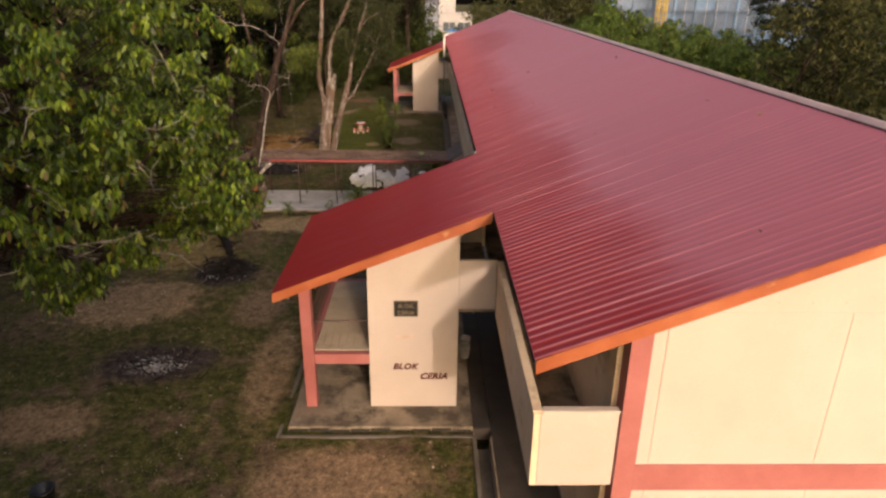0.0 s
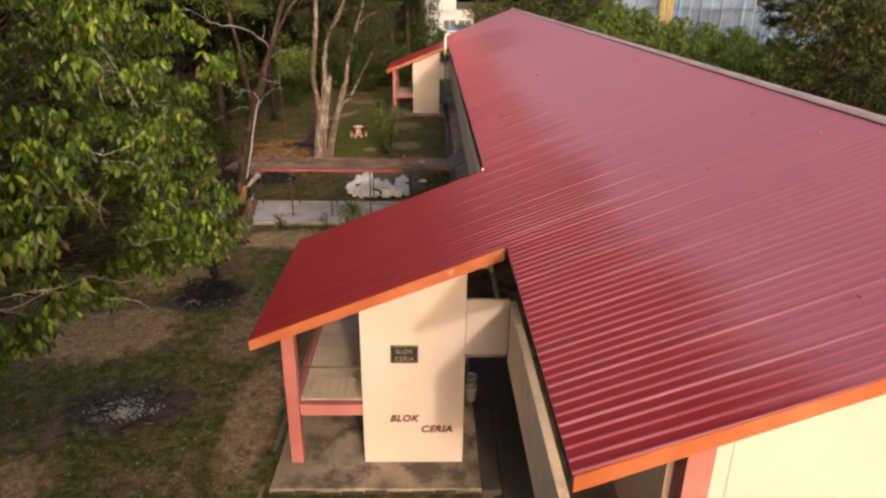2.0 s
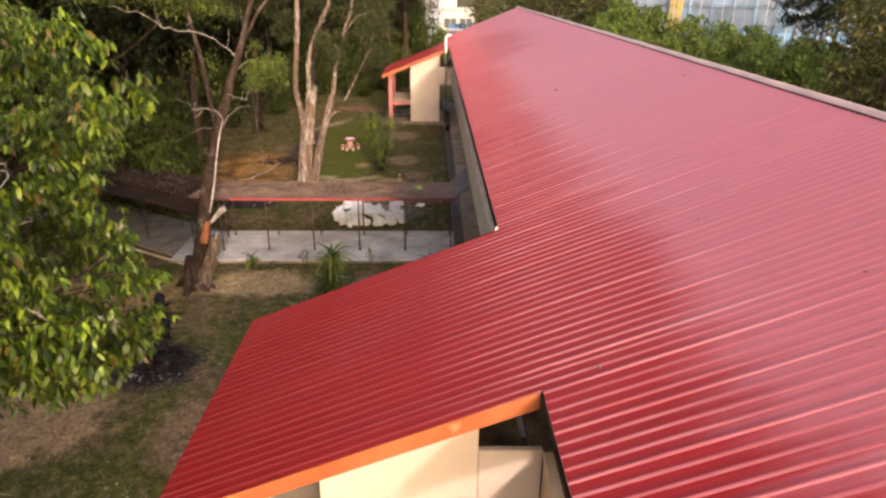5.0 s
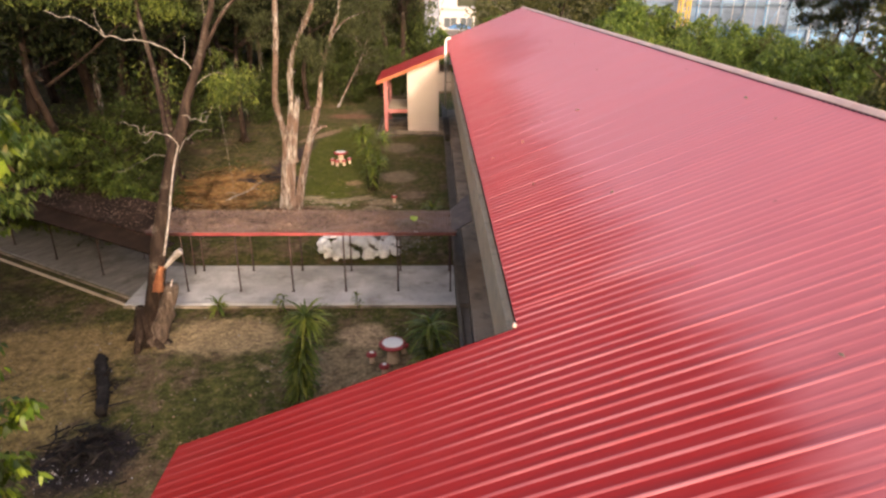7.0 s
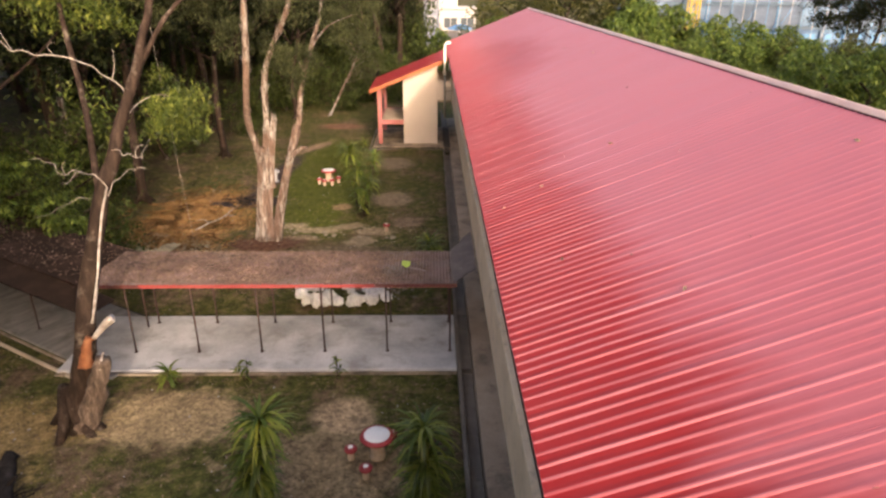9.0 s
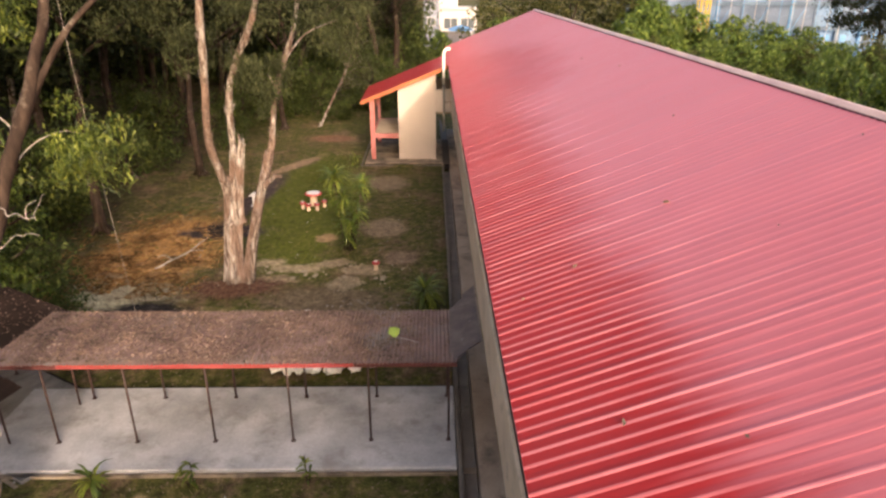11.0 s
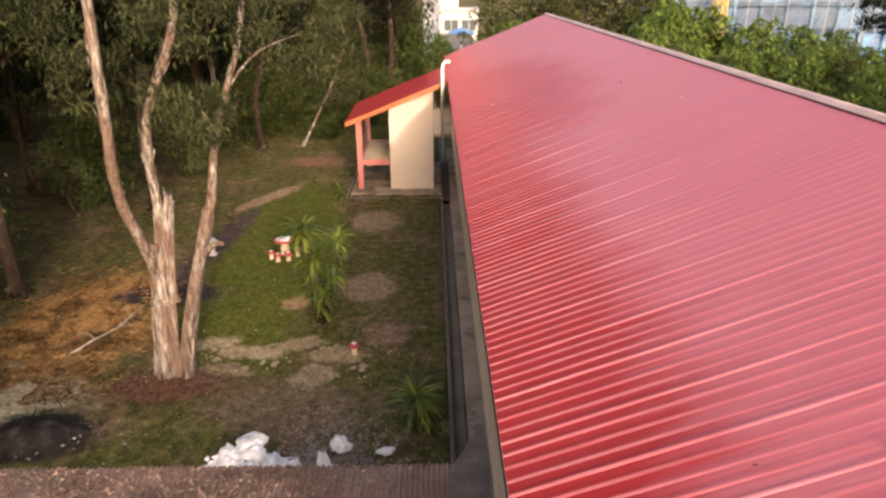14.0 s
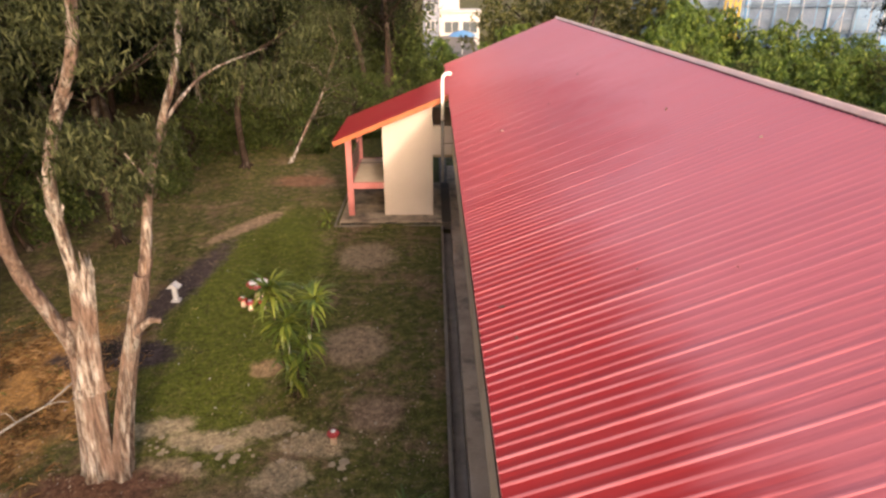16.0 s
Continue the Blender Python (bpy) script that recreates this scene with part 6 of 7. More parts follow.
sack(-4.12, 43.75, 0.32, 0.42, 0.20, 0.20, 30, 31)
sack(-4.6, 43.35, 0.22, 0.30, 0.22, 0.26, 70, 60)
sack(-3.95, 43.45, 0.18, 0.28, 0.20, 0.20, 10, 61)
sack(-3.45, 43.3, 0.14, 0.26, 0.18, 0.16, 130, 62)
sheet_, nx, ny = Mesh(), 44, 16
for j in range(ny + 1):
    for i in range(nx + 1):
        u, v = i / nx, j / ny
        x = -5.25 + 2.3 * u + 0.10 * noise.noise((u * 6, v * 4, 1.0)) + (0.16 * noise.noise((v * 7, 2.0, 5.0)) if i in (0, nx) else 0)
        y = 43.05 + 0.62 * v + 0.18 * noise.noise((u * 5, 3.0, v)) + (0.14 * noise.noise((u * 14, 9.0, 0.0)) if j in (0, ny) else 0)
        peak = math.exp(-((u - 0.42) / 0.22) ** 2) * 0.26 + 0.04
        fold = 1 - 2 * abs(noise.noise((u * 4.5, v * 3.0, 7.0)))
        sheet_.v.append((x, y, land(x, y) + 0.03 + peak * (0.55 + 0.45 * v) + 0.10 * fold * abs(fold) * (0.4 + peak * 3) + 0.04 * noise.noise((u * 15, v * 9, 2.0))))
sheet_.f = [(j * (nx + 1) + i, j * (nx + 1) + i + 1, (j + 1) * (nx + 1) + i + 1, (j + 1) * (nx + 1) + i) for j in range(ny) for i in range(nx) if noise.noise((i * 0.21, j * 0.33, 4.0)) < 0.42]
torn = solid("plastic_sheet", sheet_, M_PLASTIC, "torn white plastic sheet crumpled on the grass among the sacks", "plastic sheet")
torn.modifiers.new("thickness", "SOLIDIFY").thickness = 0.006
sack(-1.85, 43.9, 0.10, 0.22, 0.26, 0.24, 80, 32)
sack(-0.65, 43.7, 0.05, 0.20, 0.12, 0.1, 10, 33)

rub, rr = Mesh(), random.Random(9)
for i in range(1500):
    x, y = rr.gauss(-2.1, 0.8), rr.gauss(43.5, 0.75)
    s = rr.uniform(0.012, 0.042)
    z = land(x, y)
    rub.box(x - s, x + s * rr.uniform(0.5, 1.5), y - s, y + s * rr.uniform(0.5, 1.4), z - 0.02, z + s * rr.uniform(0.4, 1.3), s * 0.3)
solid("rubble_heap", rub, surface("pinkish_grey_rubble", (0.12, 0.100, 0.085), (0.19, 0.165, 0.145), (0.28, 0.25, 0.225), 3, 20, (0.8, 0.95), 0.4), "grey rubble heap beside the rubbish sacks", "rubble", kind="stuff")

# charred branches on the burnt spots
cr = random.Random(12)
M_CHAR = surface("charred_wood", (0.012, 0.010, 0.010), (0.022, 0.019, 0.018), (0.05, 0.045, 0.042), 3, 20, (0.8, 0.95), 0.6, stain=(0.16, 0.15, 0.15), stain_scale=5, stain_at=(0.66, 0.74), spec=0.08)
ashes = Mesh()
for cx, cy, n, sp in ((-9.0, 20.3, 60, 0.8), (-8.8, 27.6, 90, 0.8), (-9.8, 30.8, 16, 0.4), (-10.2, 44.6, 40, 0.9), (-10.0, 53.2, 90, 0.8)):
    for k in range(n):
        x, y, a, L = cr.gauss(cx, sp * 0.7), cr.gauss(cy, sp * 0.6), cr.uniform(0, 6.28), cr.uniform(0.15, 0.7)
        z = land(x, y)
        ashes.tube([(x, y, z + 0.02), (x + L * 0.5 * math.cos(a), y + L * 0.5 * math.sin(a), z + cr.uniform(0.02, 0.12)), (x + L * math.cos(a + 0.3), y + L * math.sin(a + 0.3), z + cr.uniform(0.01, 0.2))], [0.02, 0.016, 0.008], 5, 0.2, cr)
for k in range(90):
    a, L = cr.uniform(-2.9, 0.6), cr.uniform(0.3, 1.1)
    x, y = -8.95 + cr.gauss(0, 0.45), 28.1 + cr.gauss(0, 0.5)
    z0 = land(x, y) + cr.uniform(0.03, 0.30)
    bend = cr.uniform(-0.5, 0.5)
    ashes.tube([(x, y, z0), (x + L * 0.5 * math.cos(a), y + L * 0.5 * math.sin(a), z0 * cr.uniform(0.6, 1.2)), (x + L * math.cos(a + bend), y + L * math.sin(a + bend), land(x, y) + 0.03)], [0.03, 0.024, 0.01], 5, 0.35, cr)
solid("charred_branches", ashes, M_CHAR, "charred twigs lying on burnt ground", "ash", kind="stuff")
ars = np.random.RandomState(71)
ash_xy = np.concatenate([ars.normal((-9.0, 20.15), (0.42, 0.26), (420, 2)), ars.normal((-8.95, 27.2), (0.45, 0.4), (70, 2)), ars.normal((-10.2, 44.5), (0.6, 0.4), (60, 2))])
ash_z = np.array([land(a, b) for a, b in ash_xy]) + 0.03
flakes_ = leaf_quads(np.c_[ash_xy, ash_z], ars, 0.03, 0.13, flat=0.25, width=0.45)
solid("ash_flakes", quads("ash_flakes", flakes_, 4, [(0, 1, 2), (0, 2, 3)]), surface("pale_ash", (0.30, 0.29, 0.30), (0.42, 0.41, 0.42), (0.56, 0.55, 0.56), 3, 20, (0.85, 0.95), 0.2), "pale flakes of ash on the burnt ground", "ash", kind="stuff")
heap = Mesh()
hn = 28
for i in range(7):
    for k in range(hn):
        t, s = 2 * math.pi * k / hn, i / 6
        r = (1 - s) * (1.15 + 0.3 * noise.noise((math.cos(t) * 1.6, math.sin(t) * 1.6, 2.0)))
        px, py = -10.2 + r * math.cos(t) * 1.15, 44.6 + r * math.sin(t) * 0.75
        heap.v.append((px, py, land(px, py) - 0.04 + 0.40 * math.sin(s * 1.5) * (1 + 0.5 * noise.noise((px * 3, py * 3, 1.0)))))
heap.f = [(i * hn + k, i * hn + (k + 1) % hn, (i + 1) * hn + (k + 1) % hn, (i + 1) * hn + k) for i in range(6) for k in range(hn)]
solid("ash_bed", heap, M_CHAR, "low black heap of ash and burnt rubbish on the grass", "ash heap")
log = thing("fallen_log", "dark fallen log on the trampled grass", "log", at=(-9.8, 30.8, 0))
lg = Mesh()
limb(lg, cr, [(-0.62, 1.35, 0.22), (-0.35, 0.75, 0.18), (0.05, 0.0, 0.16), (0.35, -0.7, 0.15), (0.62, -1.4, 0.13)], 0.19, 0.16, 12, 0.22)
limb(lg, cr, [(-0.1, 0.2, 0.2), (0.12, 0.3, 0.42), (0.2, 0.32, 0.5)], 0.07, 0.04, 7, 0.2)
part("stem", lg, M_CHAR, log, smooth=True)
fallen = thing("fallen_branch", "dry fallen branch lying beside the paperbark", "branch", at=(-10.5, 50.2, 0))
fb = Mesh()
limb(fb, cr, [(-0.75, -1.6, 0.05), (-0.35, -0.9, 0.14), (0.05, 0.1, 0.10), (0.35, 0.95, 0.26)], 0.045, 0.018, 7, 0.2)
limb(fb, cr, [(-0.1, -0.3, 0.12), (0.35, -0.05, 0.25), (0.75, 0.05, 0.2)], 0.025, 0.009, 6, 0.2)
limb(fb, cr, [(-0.3, -0.8, 0.12), (-0.75, -0.5, 0.22), (-1.1, -0.55, 0.10)], 0.022, 0.008, 6, 0.2)
limb(fb, cr, [(0.2, 0.5, 0.15), (0.55, 0.75, 0.40), (0.7, 1.05, 0.5)], 0.018, 0.007, 6, 0.2)
part("stem", fb, M_DEADWOOD, fallen, smooth=True)

# cord hanging from the leaning tree
cord = Mesh().tube([(-8.4, 39.9, 12.5), (-8.3, 39.8, 9.5), (-8.18, 39.8, 7.0), (-8.05, 39.8, 4.6), (-7.95, 39.8, 2.40)], [0.0055] * 5, 6)
solid("cord", cord, M_DEADWOOD, "pale cord hanging from a tree onto the walkway roof", "cord", smooth=True)

# big green leaf fallen on the walkway roof
M_FROND = surface("fresh_yellow_green_leaf", (0.25, 0.36, 0.04), (0.34, 0.46, 0.06), (0.44, 0.54, 0.10), 6, 40, (0.4, 0.6), 0.15)
gl = thing("fallen_frond", "large yellow-green fallen leaf on the walkway roof", "leaf", at=(-0.62, 38.6, 2.44))
lf = Mesh().add([(0, 0, 0.03), (-0.16, 0.10, 0.09), (-0.14, 0.34, 0.10), (0.0, 0.46, 0.04), (0.10, 0.28, 0.10), (0.09, 0.08, 0.09), (-0.02, 0.22, 0.05)], [(0, 1, 6), (1, 2, 6), (2, 3, 6), (3, 4, 6), (4, 5, 6), (5, 0, 6)])
part("blade", lf, M_FROND, gl)
gl.scale = (1.2, 1.3, 1.2)
part("stalk", Mesh().tube([(0, 0.02, 0.05), (0.25, -0.10, 0.07), (0.52, -0.20, 0.05)], [0.014, 0.012, 0.010], 6), M_DEADWOOD, gl, smooth=True)

# pots in the passage by the stair
for (x, y, h) in ((1.0, 20.5, 0.42), (1.05, 21.1, 0.40)):
    pot = thing("white_bucket", "dirty white bucket standing in the shaded passage", "bucket", "white buckets", at=(x, y, 0.146))
    part("body", Mesh().lathe([(0.13, 0), (0.17, h * 0.9), (0.185, h * 0.92), (0.18, h), (0.15, h), (0.14, h * 0.6), (0.03, h * 0.58)], sides=18), M_OFFWHITE, pot, smooth=True)

# ---- litter, fallen leaves and grass on the yard ----
grs = np.random.RandomState(15)


def on_yard(n, x0, x1, y0, y1):
    x, y = grs.uniform(x0, x1, n), grs.uniform(y0, y1, n)
    ok = np.ones(n, bool)
    for a, b in ((16.4, 23.8), (64.8, 72.2)):
        ok &= ~((x > -4.4) & (y > a) & (y < b))
    ok &= ~((y > 36.3 - np.minimum(0, (x + 9.7)) * 0.40) & (y < 40.4 - np.minimum(0, (x + 9.7)) * 0.40))
    x, y = x[ok], y[ok]
    return x, y, np.array([land(a, b) for a, b in zip(x, y)])


x, y, z = on_yard(22000, -16, 0.9, 8, 76)
off = ((x + 6.3) / 2.6) ** 2 + ((y - 57.6) / 10.0) ** 2 > 1
off |= grs.uniform(0, 1, len(x)) < 0.06
lv = leaf_quads(np.c_[x, y, z + 0.02][off], grs, 0.04, 0.12, flat=0.25)
solid("fallen_leaves", quads("fallen_leaves", lv, 4, [(0, 1, 2), (0, 2, 3)]), M_LITTER, "dry brown leaves scattered over the yard", "leaves", kind="stuff")
x, y, z = on_yard(800, -13, 0.9, 10, 60)
keep = np.array([noise.noise((a * 0.5, b * 0.5, 2.0)) > 0.05 for a, b in zip(x, y)])
lv = leaf_quads(np.c_[x, y, z + 0.03][keep], grs, 0.03, 0.10, flat=0.25, width=0.6)
solid("paper_litter", quads("paper_litter", lv, 4, [(0, 1, 2), (0, 2, 3)]), M_OFFWHITE, "small white scraps of litter on the grass", "litter", kind="stuff")
x, y, z = on_yard(70000, -15, 0.95, 9, 74)
green = np.array([noise.noise((a * 0.42, b * 0.42, 9.0)) for a, b in zip(x, y)])
lawn = ((x + 6.6) / 3.0) ** 2 + ((y - 55) / 9.0) ** 2 < 1
bare = np.zeros(len(x), bool)
for sx, sy, ax, ay, turn, tint, ragged in SPOTS[1:]:
    bare |= ((x - sx) / ax) ** 2 + ((y - sy) / ay) ** 2 < 0.8
keep = (lawn | (green > -0.05)) & ~bare
x, y, z = x[keep], y[keep], z[keep]
n = len(x)
a, h, lean = grs.uniform(0, 6.28, n), grs.uniform(0.03, 0.11, n), grs.uniform(0, 0.07, n)
dx, dy = np.cos(a), np.sin(a)
blade = np.stack([np.c_[x - dy * 0.012, y + dx * 0.012, z - 0.01], np.c_[x + dy * 0.012, y - dx * 0.012, z - 0.01], np.c_[x + dx * lean, y + dy * lean, z + h]], axis=1)
M_GRASS = foliage("yard_grass_blades", (0.060, 0.057, 0.016), (0.100, 0.090, 0.025), (0.19, 0.155, 0.055), 0.25, 0.6, None, 0.12)
solid("grass", quads("grass", blade, 3, [(0, 1, 2)]), M_GRASS, "short trampled grass in patches", "grass", kind="stuff")

n = 7000
x, y = grs.normal(-12.2, 1.7, n), grs.normal(49.6, 2.6, n)
keep = (np.array([noise.noise((a * 0.9, b * 0.9, 5.0)) for a, b in zip(x, y)]) > -0.12) & (x < -8.6) & (y > 45.9)
x, y = x[keep], y[keep]
heap = np.array([land(a, b) + 0.10 * max(0.0, noise.noise((a * 0.7, b * 0.7, 1.0))) for a, b in zip(x, y)])
lv = leaf_quads(np.c_[x, y, heap + 0.03], grs, 0.15, 0.5, flat=0.22, width=0.10)
solid("dry_straw", quads("dry_straw", lv, 4, [(0, 1, 2), (0, 2, 3)]), M_STRAW, "orange-brown straw and cut stalks strewn beside the paperbark", "straw", kind="stuff")
crumbs, rr = Mesh(), random.Random(19)
for i in range(110):
    x, y = rr.uniform(-8.5, -0.6), 48.7 + rr.gauss(0, 0.45)
    if noise.noise((x * 0.8, y * 0.8, 3.0)) < 0.0:
        continue
    s = rr.uniform(0.015, 0.05)
    z = land(x, y)
    crumbs.box(x - s, x + s * rr.uniform(0.5, 1.5), y - s, y + s * rr.uniform(0.5, 1.4), z - 0.02, z + s * rr.uniform(0.3, 0.9), s * 0.3)
for i in range(30):
    x, y = rr.uniform(-8.2, -1.2), 48.2 + rr.gauss(0, 0.55)
    if noise.noise((x * 0.8, y * 0.8, 3.0)) < -0.05:
        continue
    a0, s0, z = rr.uniform(0, 6.28), rr.uniform(0.05, 0.17), land(x, y)
    ring = [(x + s0 * rr.uniform(0.6, 1.2) * math.cos(a0 + 1.05 * k), y + s0 * rr.uniform(0.6, 1.2) * math.sin(a0 + 1.05 * k)) for k in range(6)]
    tilt = rr.uniform(-0.02, 0.02)
    crumbs.add([(px, py, z - 0.05) for px, py in ring] + [(px, py, z + 0.016 + tilt * (px - x) / s0) for px, py in ring], [tuple(range(6, 12)), tuple(range(5, -1, -1))] + [(k, (k + 1) % 6, (k + 1) % 6 + 6, k + 6) for k in range(6)])
solid("broken_plaster", crumbs, surface("dusty_plaster", (0.20, 0.165, 0.115), (0.28, 0.23, 0.165), (0.36, 0.30, 0.22), 3, 20, (0.8, 0.95), 0.4), "pale broken plaster and stones across the lawn's edge", "rubble", kind="stuff")
bin_ = thing("black_bin", "black round plastic bin standing on the grass", "bin", at=(-9.1, 14.0, land(-9.1, 14.0)))
part("body", Mesh().lathe([(0.20, 0), (0.25, 0.5), (0.27, 0.52), (0.27, 0.56), (0.235, 0.56), (0.22, 0.3), (0.05, 0.28)], sides=24), M_BLACK, bin_, smooth=True)

# ---- distant buildings ----
M_BLUE = surface("pale_blue_cladding", (0.08, 0.16, 0.28), (0.12, 0.21, 0.34), (0.18, 0.27, 0.39), 0.25, 3, (0.5, 0.7), 0.1)
M_BLUEPIPE = surface("strong_blue_paint", (0.08, 0.20, 0.40), (0.10, 0.26, 0.48), (0.14, 0.31, 0.54), 0.5, 4, (0.5, 0.7), 0.1)
M_GREYWALL = surface("pale_grey_render", (0.13, 0.145, 0.19), (0.17, 0.19, 0.24), (0.22, 0.24, 0.28), 0.25, 3, (0.7, 0.85), 0.1)
M_YELLOW = surface("yellow_crane_paint", (0.40, 0.27, 0.03), (0.47, 0.33, 0.05), (0.53, 0.39, 0.08), 1, 8, (0.5, 0.7), 0.1)
mg, ng, bg = nodes_of("dark_window_glass")
bg.inputs["Base Color"].default_value, bg.inputs["Roughness"].default_value = (0.07, 0.085, 0.095, 1), 0.2
M_GLASS = mg

blue = thing("blue_building", "unfinished pale blue building with scaffolding beyond the trees", "building", at=(60, 140, 0))
BI = Matrix.Translation((-60, -140, 0))


def bpart(name, m, material, label="", parent=None):
    ob = part(name, m, material, parent or blue, label)
    if parent is None:
        ob.matrix_parent_inverse = BI
    return ob


M_HAZE = surface("blue_grey_render", (0.090, 0.138, 0.205), (0.125, 0.185, 0.265), (0.165, 0.230, 0.31), 0.25, 3, (0.7, 0.85), 0.1)
M_NET = surface("lavender_grey_netting", (0.095, 0.135, 0.200), (0.135, 0.185, 0.265), (0.185, 0.235, 0.32), 0.3, 4, (0.8, 0.9), 0.2)
M_SKYBLUE = surface("sky_blue_render", (0.08, 0.16, 0.29), (0.11, 0.21, 0.36), (0.15, 0.26, 0.41), 0.25, 3, (0.6, 0.8), 0.1)
bpart("wall", Mesh().box(36, 100, 140.3, 158, -8, 3.4, 0.05), M_SKYBLUE)
bpart("wall", Mesh().box(36, 100, 140.35, 158, 3.41, 16, 0.05), M_HAZE)
bays = [36 + 4.2 * i for i in range(15)]
for i, x in enumerate(bays):
    bpart("pier", Mesh().box(x - 0.3, x + 0.3, 139.7, 140.29, -8, 16, 0.05), M_BLUEPIPE if i % 3 == 0 else M_HAZE)
    for k in range(-1, 1):
        z = 0.6 + 3.9 * k
        w = bpart("window", Mesh().box(x + 0.7, x + 3.4, 140.05, 140.28, z, z + 2.1, 0.04), M_BLUE)
        part("pane", Mesh().box(x + 0.85, x + 1.95, 140.0, 140.045, z + 0.12, z + 1.95, 0.01), M_GLASS if (i + k) % 3 == 0 else M_BLUEPIPE, w)
        part("pane", Mesh().box(x + 2.1, x + 3.25, 140.0, 140.045, z + 0.12, z + 1.95, 0.01), M_BLUEPIPE if (i + k) % 2 else M_BLUE, w)
    for k in range(1, 4):
        z = -0.05 + 3.9 * k
        bpart("safety_net", Mesh().box(x + 0.34, x + 3.86, 139.9, 139.95, z, z + 3.3, 0.02), M_NET if (i * 2 + k) % 5 else M_BLUE, "lavender-grey safety netting")
for k in range(1, 5):
    bpart("floor_band", Mesh().box(36, 100, 139.5, 139.69, -0.6 + 3.9 * k, -0.3 + 3.9 * k, 0.05), M_HAZE)
for i in range(24):
    x = 46 + 2.1 * i
    bpart("scaffold_pole", Mesh().tube([(x, 138.6, -1), (x, 138.6, 15)], [0.07, 0.07], 6), M_BLUEPIPE if i % 3 == 0 else M_OFFWHITE)
    if i % 3 == 0:
        bpart("scaffold_brace", Mesh().tube([(x, 138.5, -1), (x + 4.2, 138.5, 7)], [0.06, 0.06], 6), M_BLUEPIPE)
for z in (1.6, 3.6, 5.6, 7.6, 9.6):
    bpart("scaffold_rail", Mesh().tube([(46, 138.42, z), (95, 138.42, z)], [0.06, 0.06], 6), M_HAZE)

crane = thing("crane_mast", "yellow lattice crane mast beyond the trees", "crane", at=(44.6, 136, 0))
ms = Mesh()
for dx, dy in ((-0.75, -0.75), (0.75, -0.75), (0.75, 0.75), (-0.75, 0.75)):
    ms.box(dx - 0.14, dx + 0.14, dy - 0.14, dy + 0.14, -1, 26, 0.03)
for k in range(18):
    z = -1 + 1.5 * k
    ms.tube([(-0.75, -0.75, z), (0.75, -0.75, z + 1.5)], [0.09, 0.09], 6).tube([(-0.75, -0.75, z), (0.75, -0.75, z)], [0.09, 0.09], 6)
    ms.tube([(-0.75, 0.75, z), (0.75, 0.75, z + 1.5)], [0.09, 0.09], 6)
part("mast", ms, M_YELLOW, crane)

wb = thing("white_building", "white concrete building beyond the far end of the roof", "building", at=(5, 190, 0))
WI = Matrix.Translation((-5, -190, 0))


def wpart(name, m, material, label="", parent=None):
    ob = part(name, m, material, parent or wb, label)
    if parent is None:
        ob.matrix_parent_inverse = WI
    return ob


wpart("tower_wall", Mesh().box(-1.6, 2.1, 189.6, 196, -8, 18, 0.1), M_GREYWALL)
wpart("wall", Mesh().box(2.11, 11.2, 190, 200, -8, 4.4, 0.1), M_OFFWHITE)
wpart("upper_wall", Mesh().box(2.11, 6.6, 190.5, 200, 4.91, 20, 0.1), M_OFFWHITE)
wpart("terrace", Mesh().box(2.6, 9.4, 147, 189.4, -8, -0.5, 0.05), M_DARKCONC)
wpart("roof_slab", Mesh().box(2.11, 11.6, 189.5, 200, 4.41, 4.9, 0.05), M_OFFWHITE)
for x in (3.2, 7.3):
    for z in (0.0,):
        w = wpart("window", Mesh().box(x, x + 3.4, 189.85, 189.99, z, z + 2.6, 0.04), M_OFFWHITE)
        part("pane", Mesh().box(x + 0.1, x + 1.64, 189.8, 189.845, z + 0.15, z + 2.45, 0.02), M_GLASS, w)
        part("pane", Mesh().box(x + 1.78, x + 3.25, 189.8, 189.845, z + 0.15, z + 2.45, 0.02), M_GLASS, w)
for z in (0.8, 4.6, 8.4):
    w = wpart("window", Mesh().box(-0.9, 1.2, 189.45, 189.59, z, z + 2.0, 0.04), M_OFFWHITE)
    part("pane", Mesh().box(-0.75, 0.1, 189.4, 189.445, z + 0.15, z + 1.85, 0.02), M_GLASS, w)
    part("pane", Mesh().box(0.22, 1.05, 189.4, 189.445, z + 0.15, z + 1.85, 0.02), M_GLASS, w)
um = thing("blue_parasol", "blue parasol standing before the white building", "parasol", at=(5.6, 150, 2.5))
part("canopy", Mesh().lathe([(2.5, 0.0), (2.48, 0.06), (1.5, 0.55), (0.1, 0.95)], sides=8), M_BLUEPIPE, um)
part("pole", Mesh().tube([(0, 0, -3), (0, 0, 0.9)], [0.06, 0.06], 8), M_WHITE, um)

shed = thing("grey_shed", "grey flat-roofed shed half hidden under the trees", "shed", at=(-26, 47, 0))
part("wall", Mesh().box(-2.2, 2.2, 0, 3.5, -0.5, 3.6, 0.03), M_DARKCONC, shed)
part("roof", Mesh().box(-3.0, 3.0, -1.2, 4.0, 4.0, 4.35, 0.04), M_CONC, shed)
part("post", Mesh().box(-0.2, 0.3, -0.9, -0.5, -0.5, 3.99, 0.03), M_GREYWALL, shed)

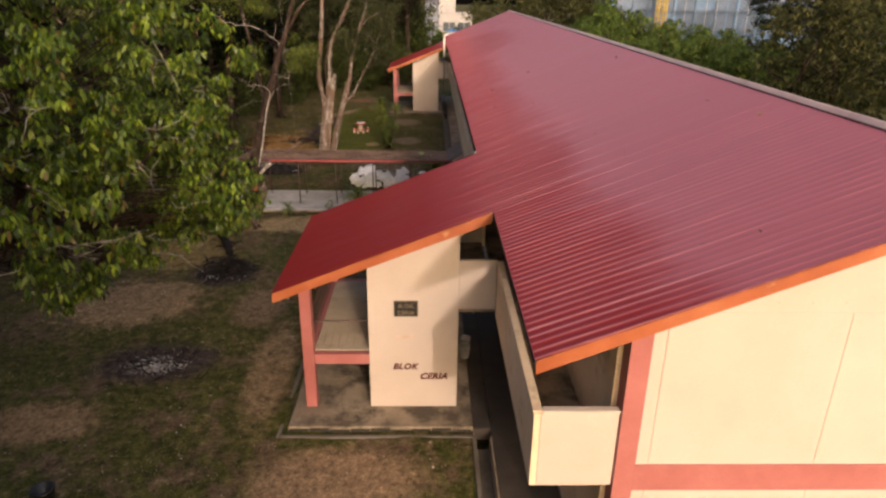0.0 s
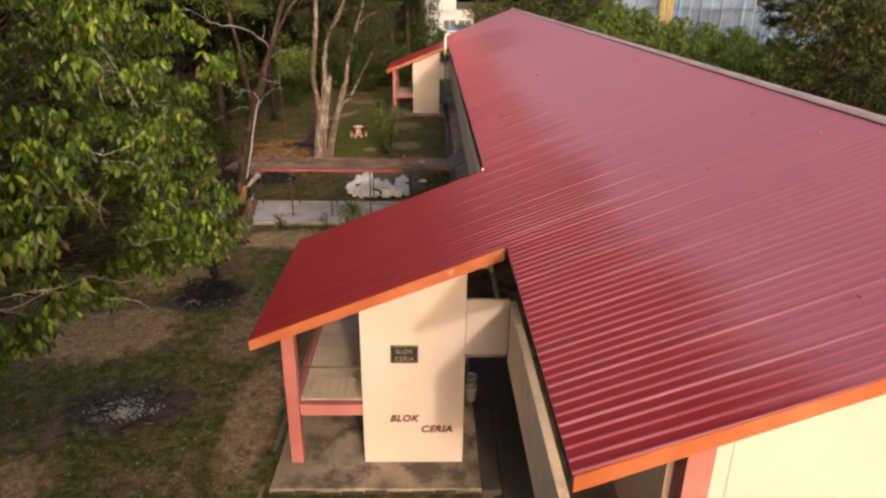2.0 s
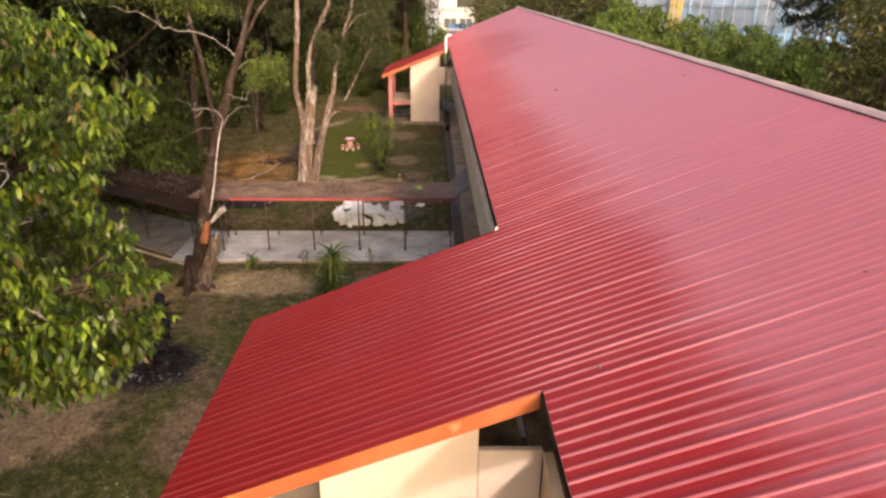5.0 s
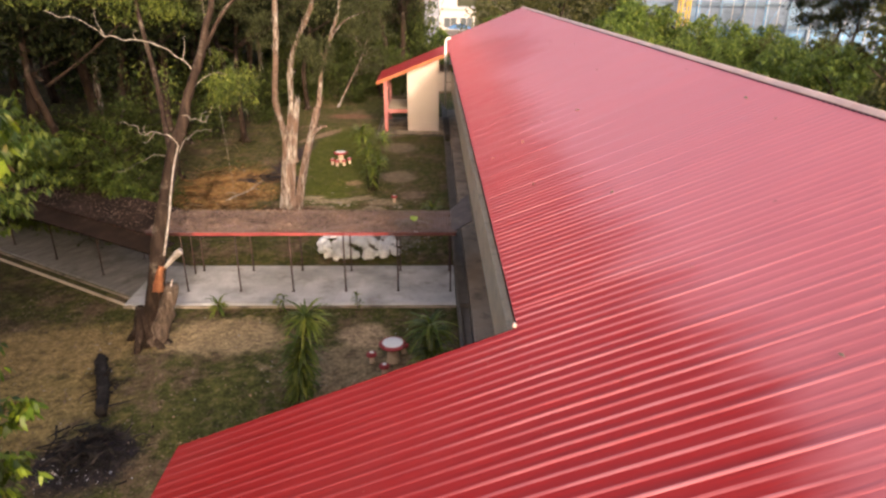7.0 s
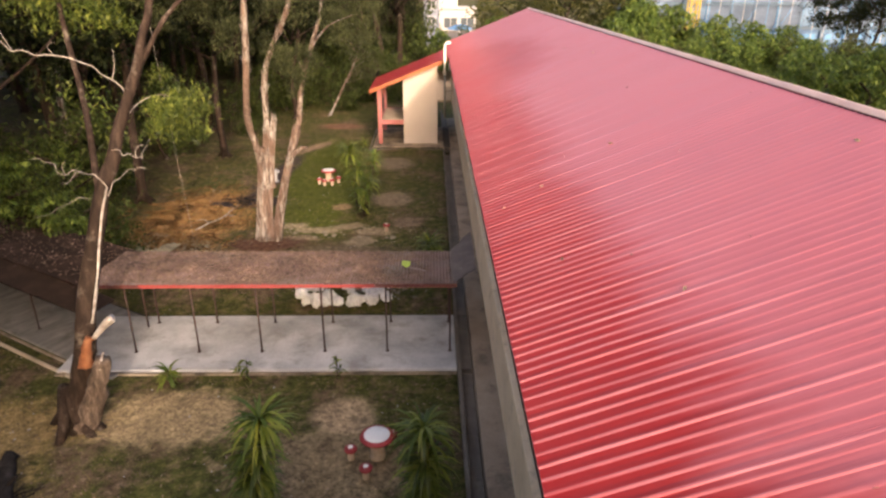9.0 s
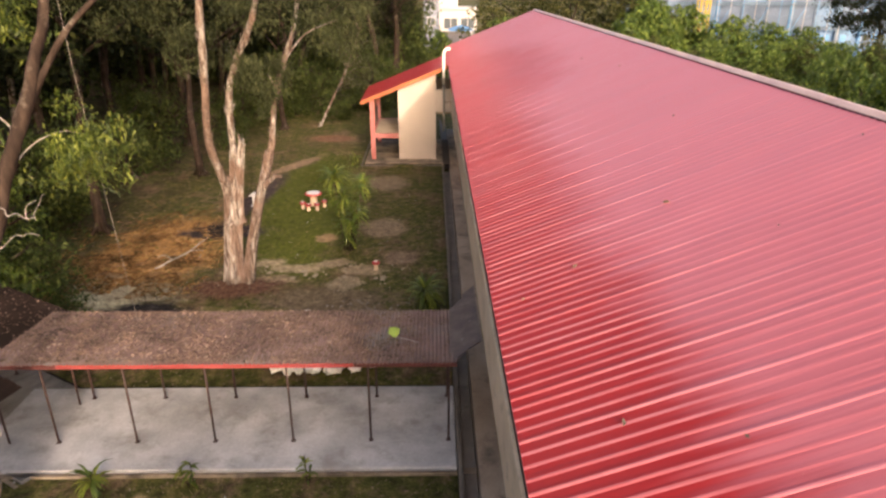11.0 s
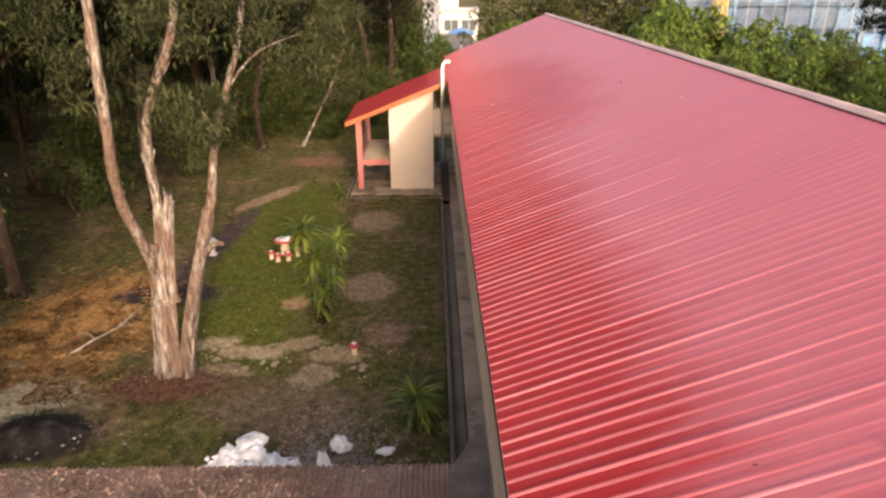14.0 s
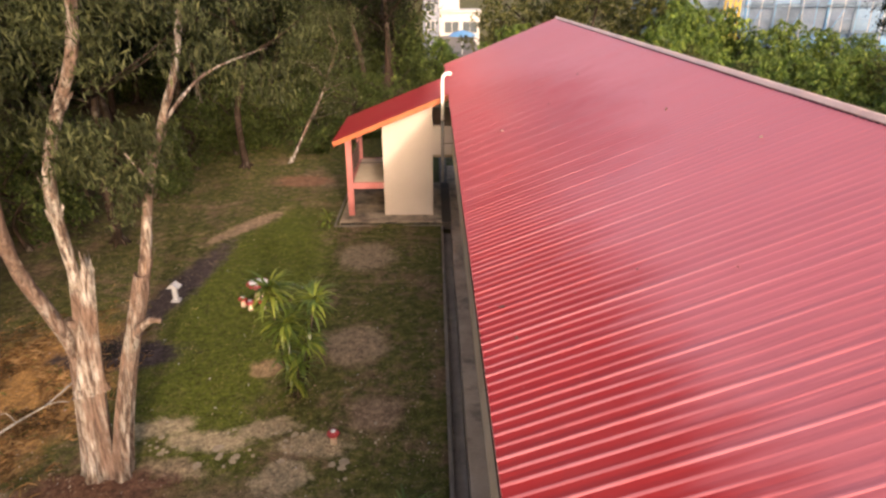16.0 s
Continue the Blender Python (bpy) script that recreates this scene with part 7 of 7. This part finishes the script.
# ---- bits lying on the roof ----
brs = np.random.RandomState(61)
bx, by = brs.uniform(1.6, 8.0, 46), brs.uniform(11, 60, 46)
bits = leaf_quads(np.c_[bx, by, 6.36 + 0.40 * (bx - EAVE_X) + 0.03], brs, 0.06, 0.16, flat=0.2, width=0.5)
solid("roof_litter", quads("roof_litter", bits, 4, [(0, 1, 2), (0, 2, 3)]), M_STUB, "few dry leaves and twigs lying on the red roof", "leaves", kind="stuff")
bracket = thing("eave_bracket", "small pinkish white bracket at the eave corner", "bracket", at=(EAVE_X - 0.03, 23.16, roof_z(EAVE_X)))
part("plate", Mesh().box(-0.045, 0.03, -0.03, 0.045, -0.04, 0.025, 0.010), M_RIDGE, bracket)
part("bolt", Mesh().tube([(-0.01, 0.0, 0.02), (-0.01, 0.0, 0.045)], [0.013, 0.010], 8), M_WHITE, bracket)

# ---- roof sheets, nearest pieces of the roof ----
long_sheets = [sheet_mesh(LOW_X, RIDGE_X, 200 + k) for k in range(3)]
short_sheets = [sheet_mesh(EAVE_X, RIDGE_X, 300 + k) for k in range(7)]
prng = random.Random(55)
# three runs of sheets: before, over and beyond the first stair tower; the last sheet of a run is cut under the next
RUNS = ((10.10, 0.842, 9, 17.404), (17.404, 0.835, 8, 23.58), (23.58, 0.833, 65, Y_BACK))
for start, pitch, count, stop in RUNS:
    for k in range(count):
        y0 = start + pitch * k
        lo = Y_FRONT - y0 if y0 < Y_FRONT else -1.0
        hi = stop - y0 + (0.08 if stop < Y_BACK else 0.0) if y0 + SHEET + 0.08 > stop else 2.0
        whole = lo == -1.0 and hi == 2.0
        inside = whole and any(a <= y0 and y0 + SHEET + 0.08 <= b for a, b in TOWER_ROOFS)
        data = prng.choice(long_sheets if inside else short_sheets) if whole else sheet_mesh(EAVE_X, RIDGE_X, 500 + k, lo, hi)
        ob = part("roof_sheet", data, M_ROOF, roof)
        ob.location = (0, y0, 0)
        for a, b in TOWER_ROOFS:
            if not inside and y0 < b and min(y0 + SHEET + 0.08, y0 + hi) > a:
                cut = part("roof_sheet", sheet_mesh(LOW_X, EAVE_X, 400 + k, max(lo, a - y0), min(hi, b - y0)), M_ROOF, roof)
                cut.location = (0, y0, 0)
        far_side = part("roof_sheet", data if not inside else prng.choice(short_sheets), M_ROOF, roof)
        far_side.matrix_basis = Matrix.Translation((2 * RIDGE_X, y0, 0.012)) @ Matrix.Diagonal((-1, 1, 1, 1))
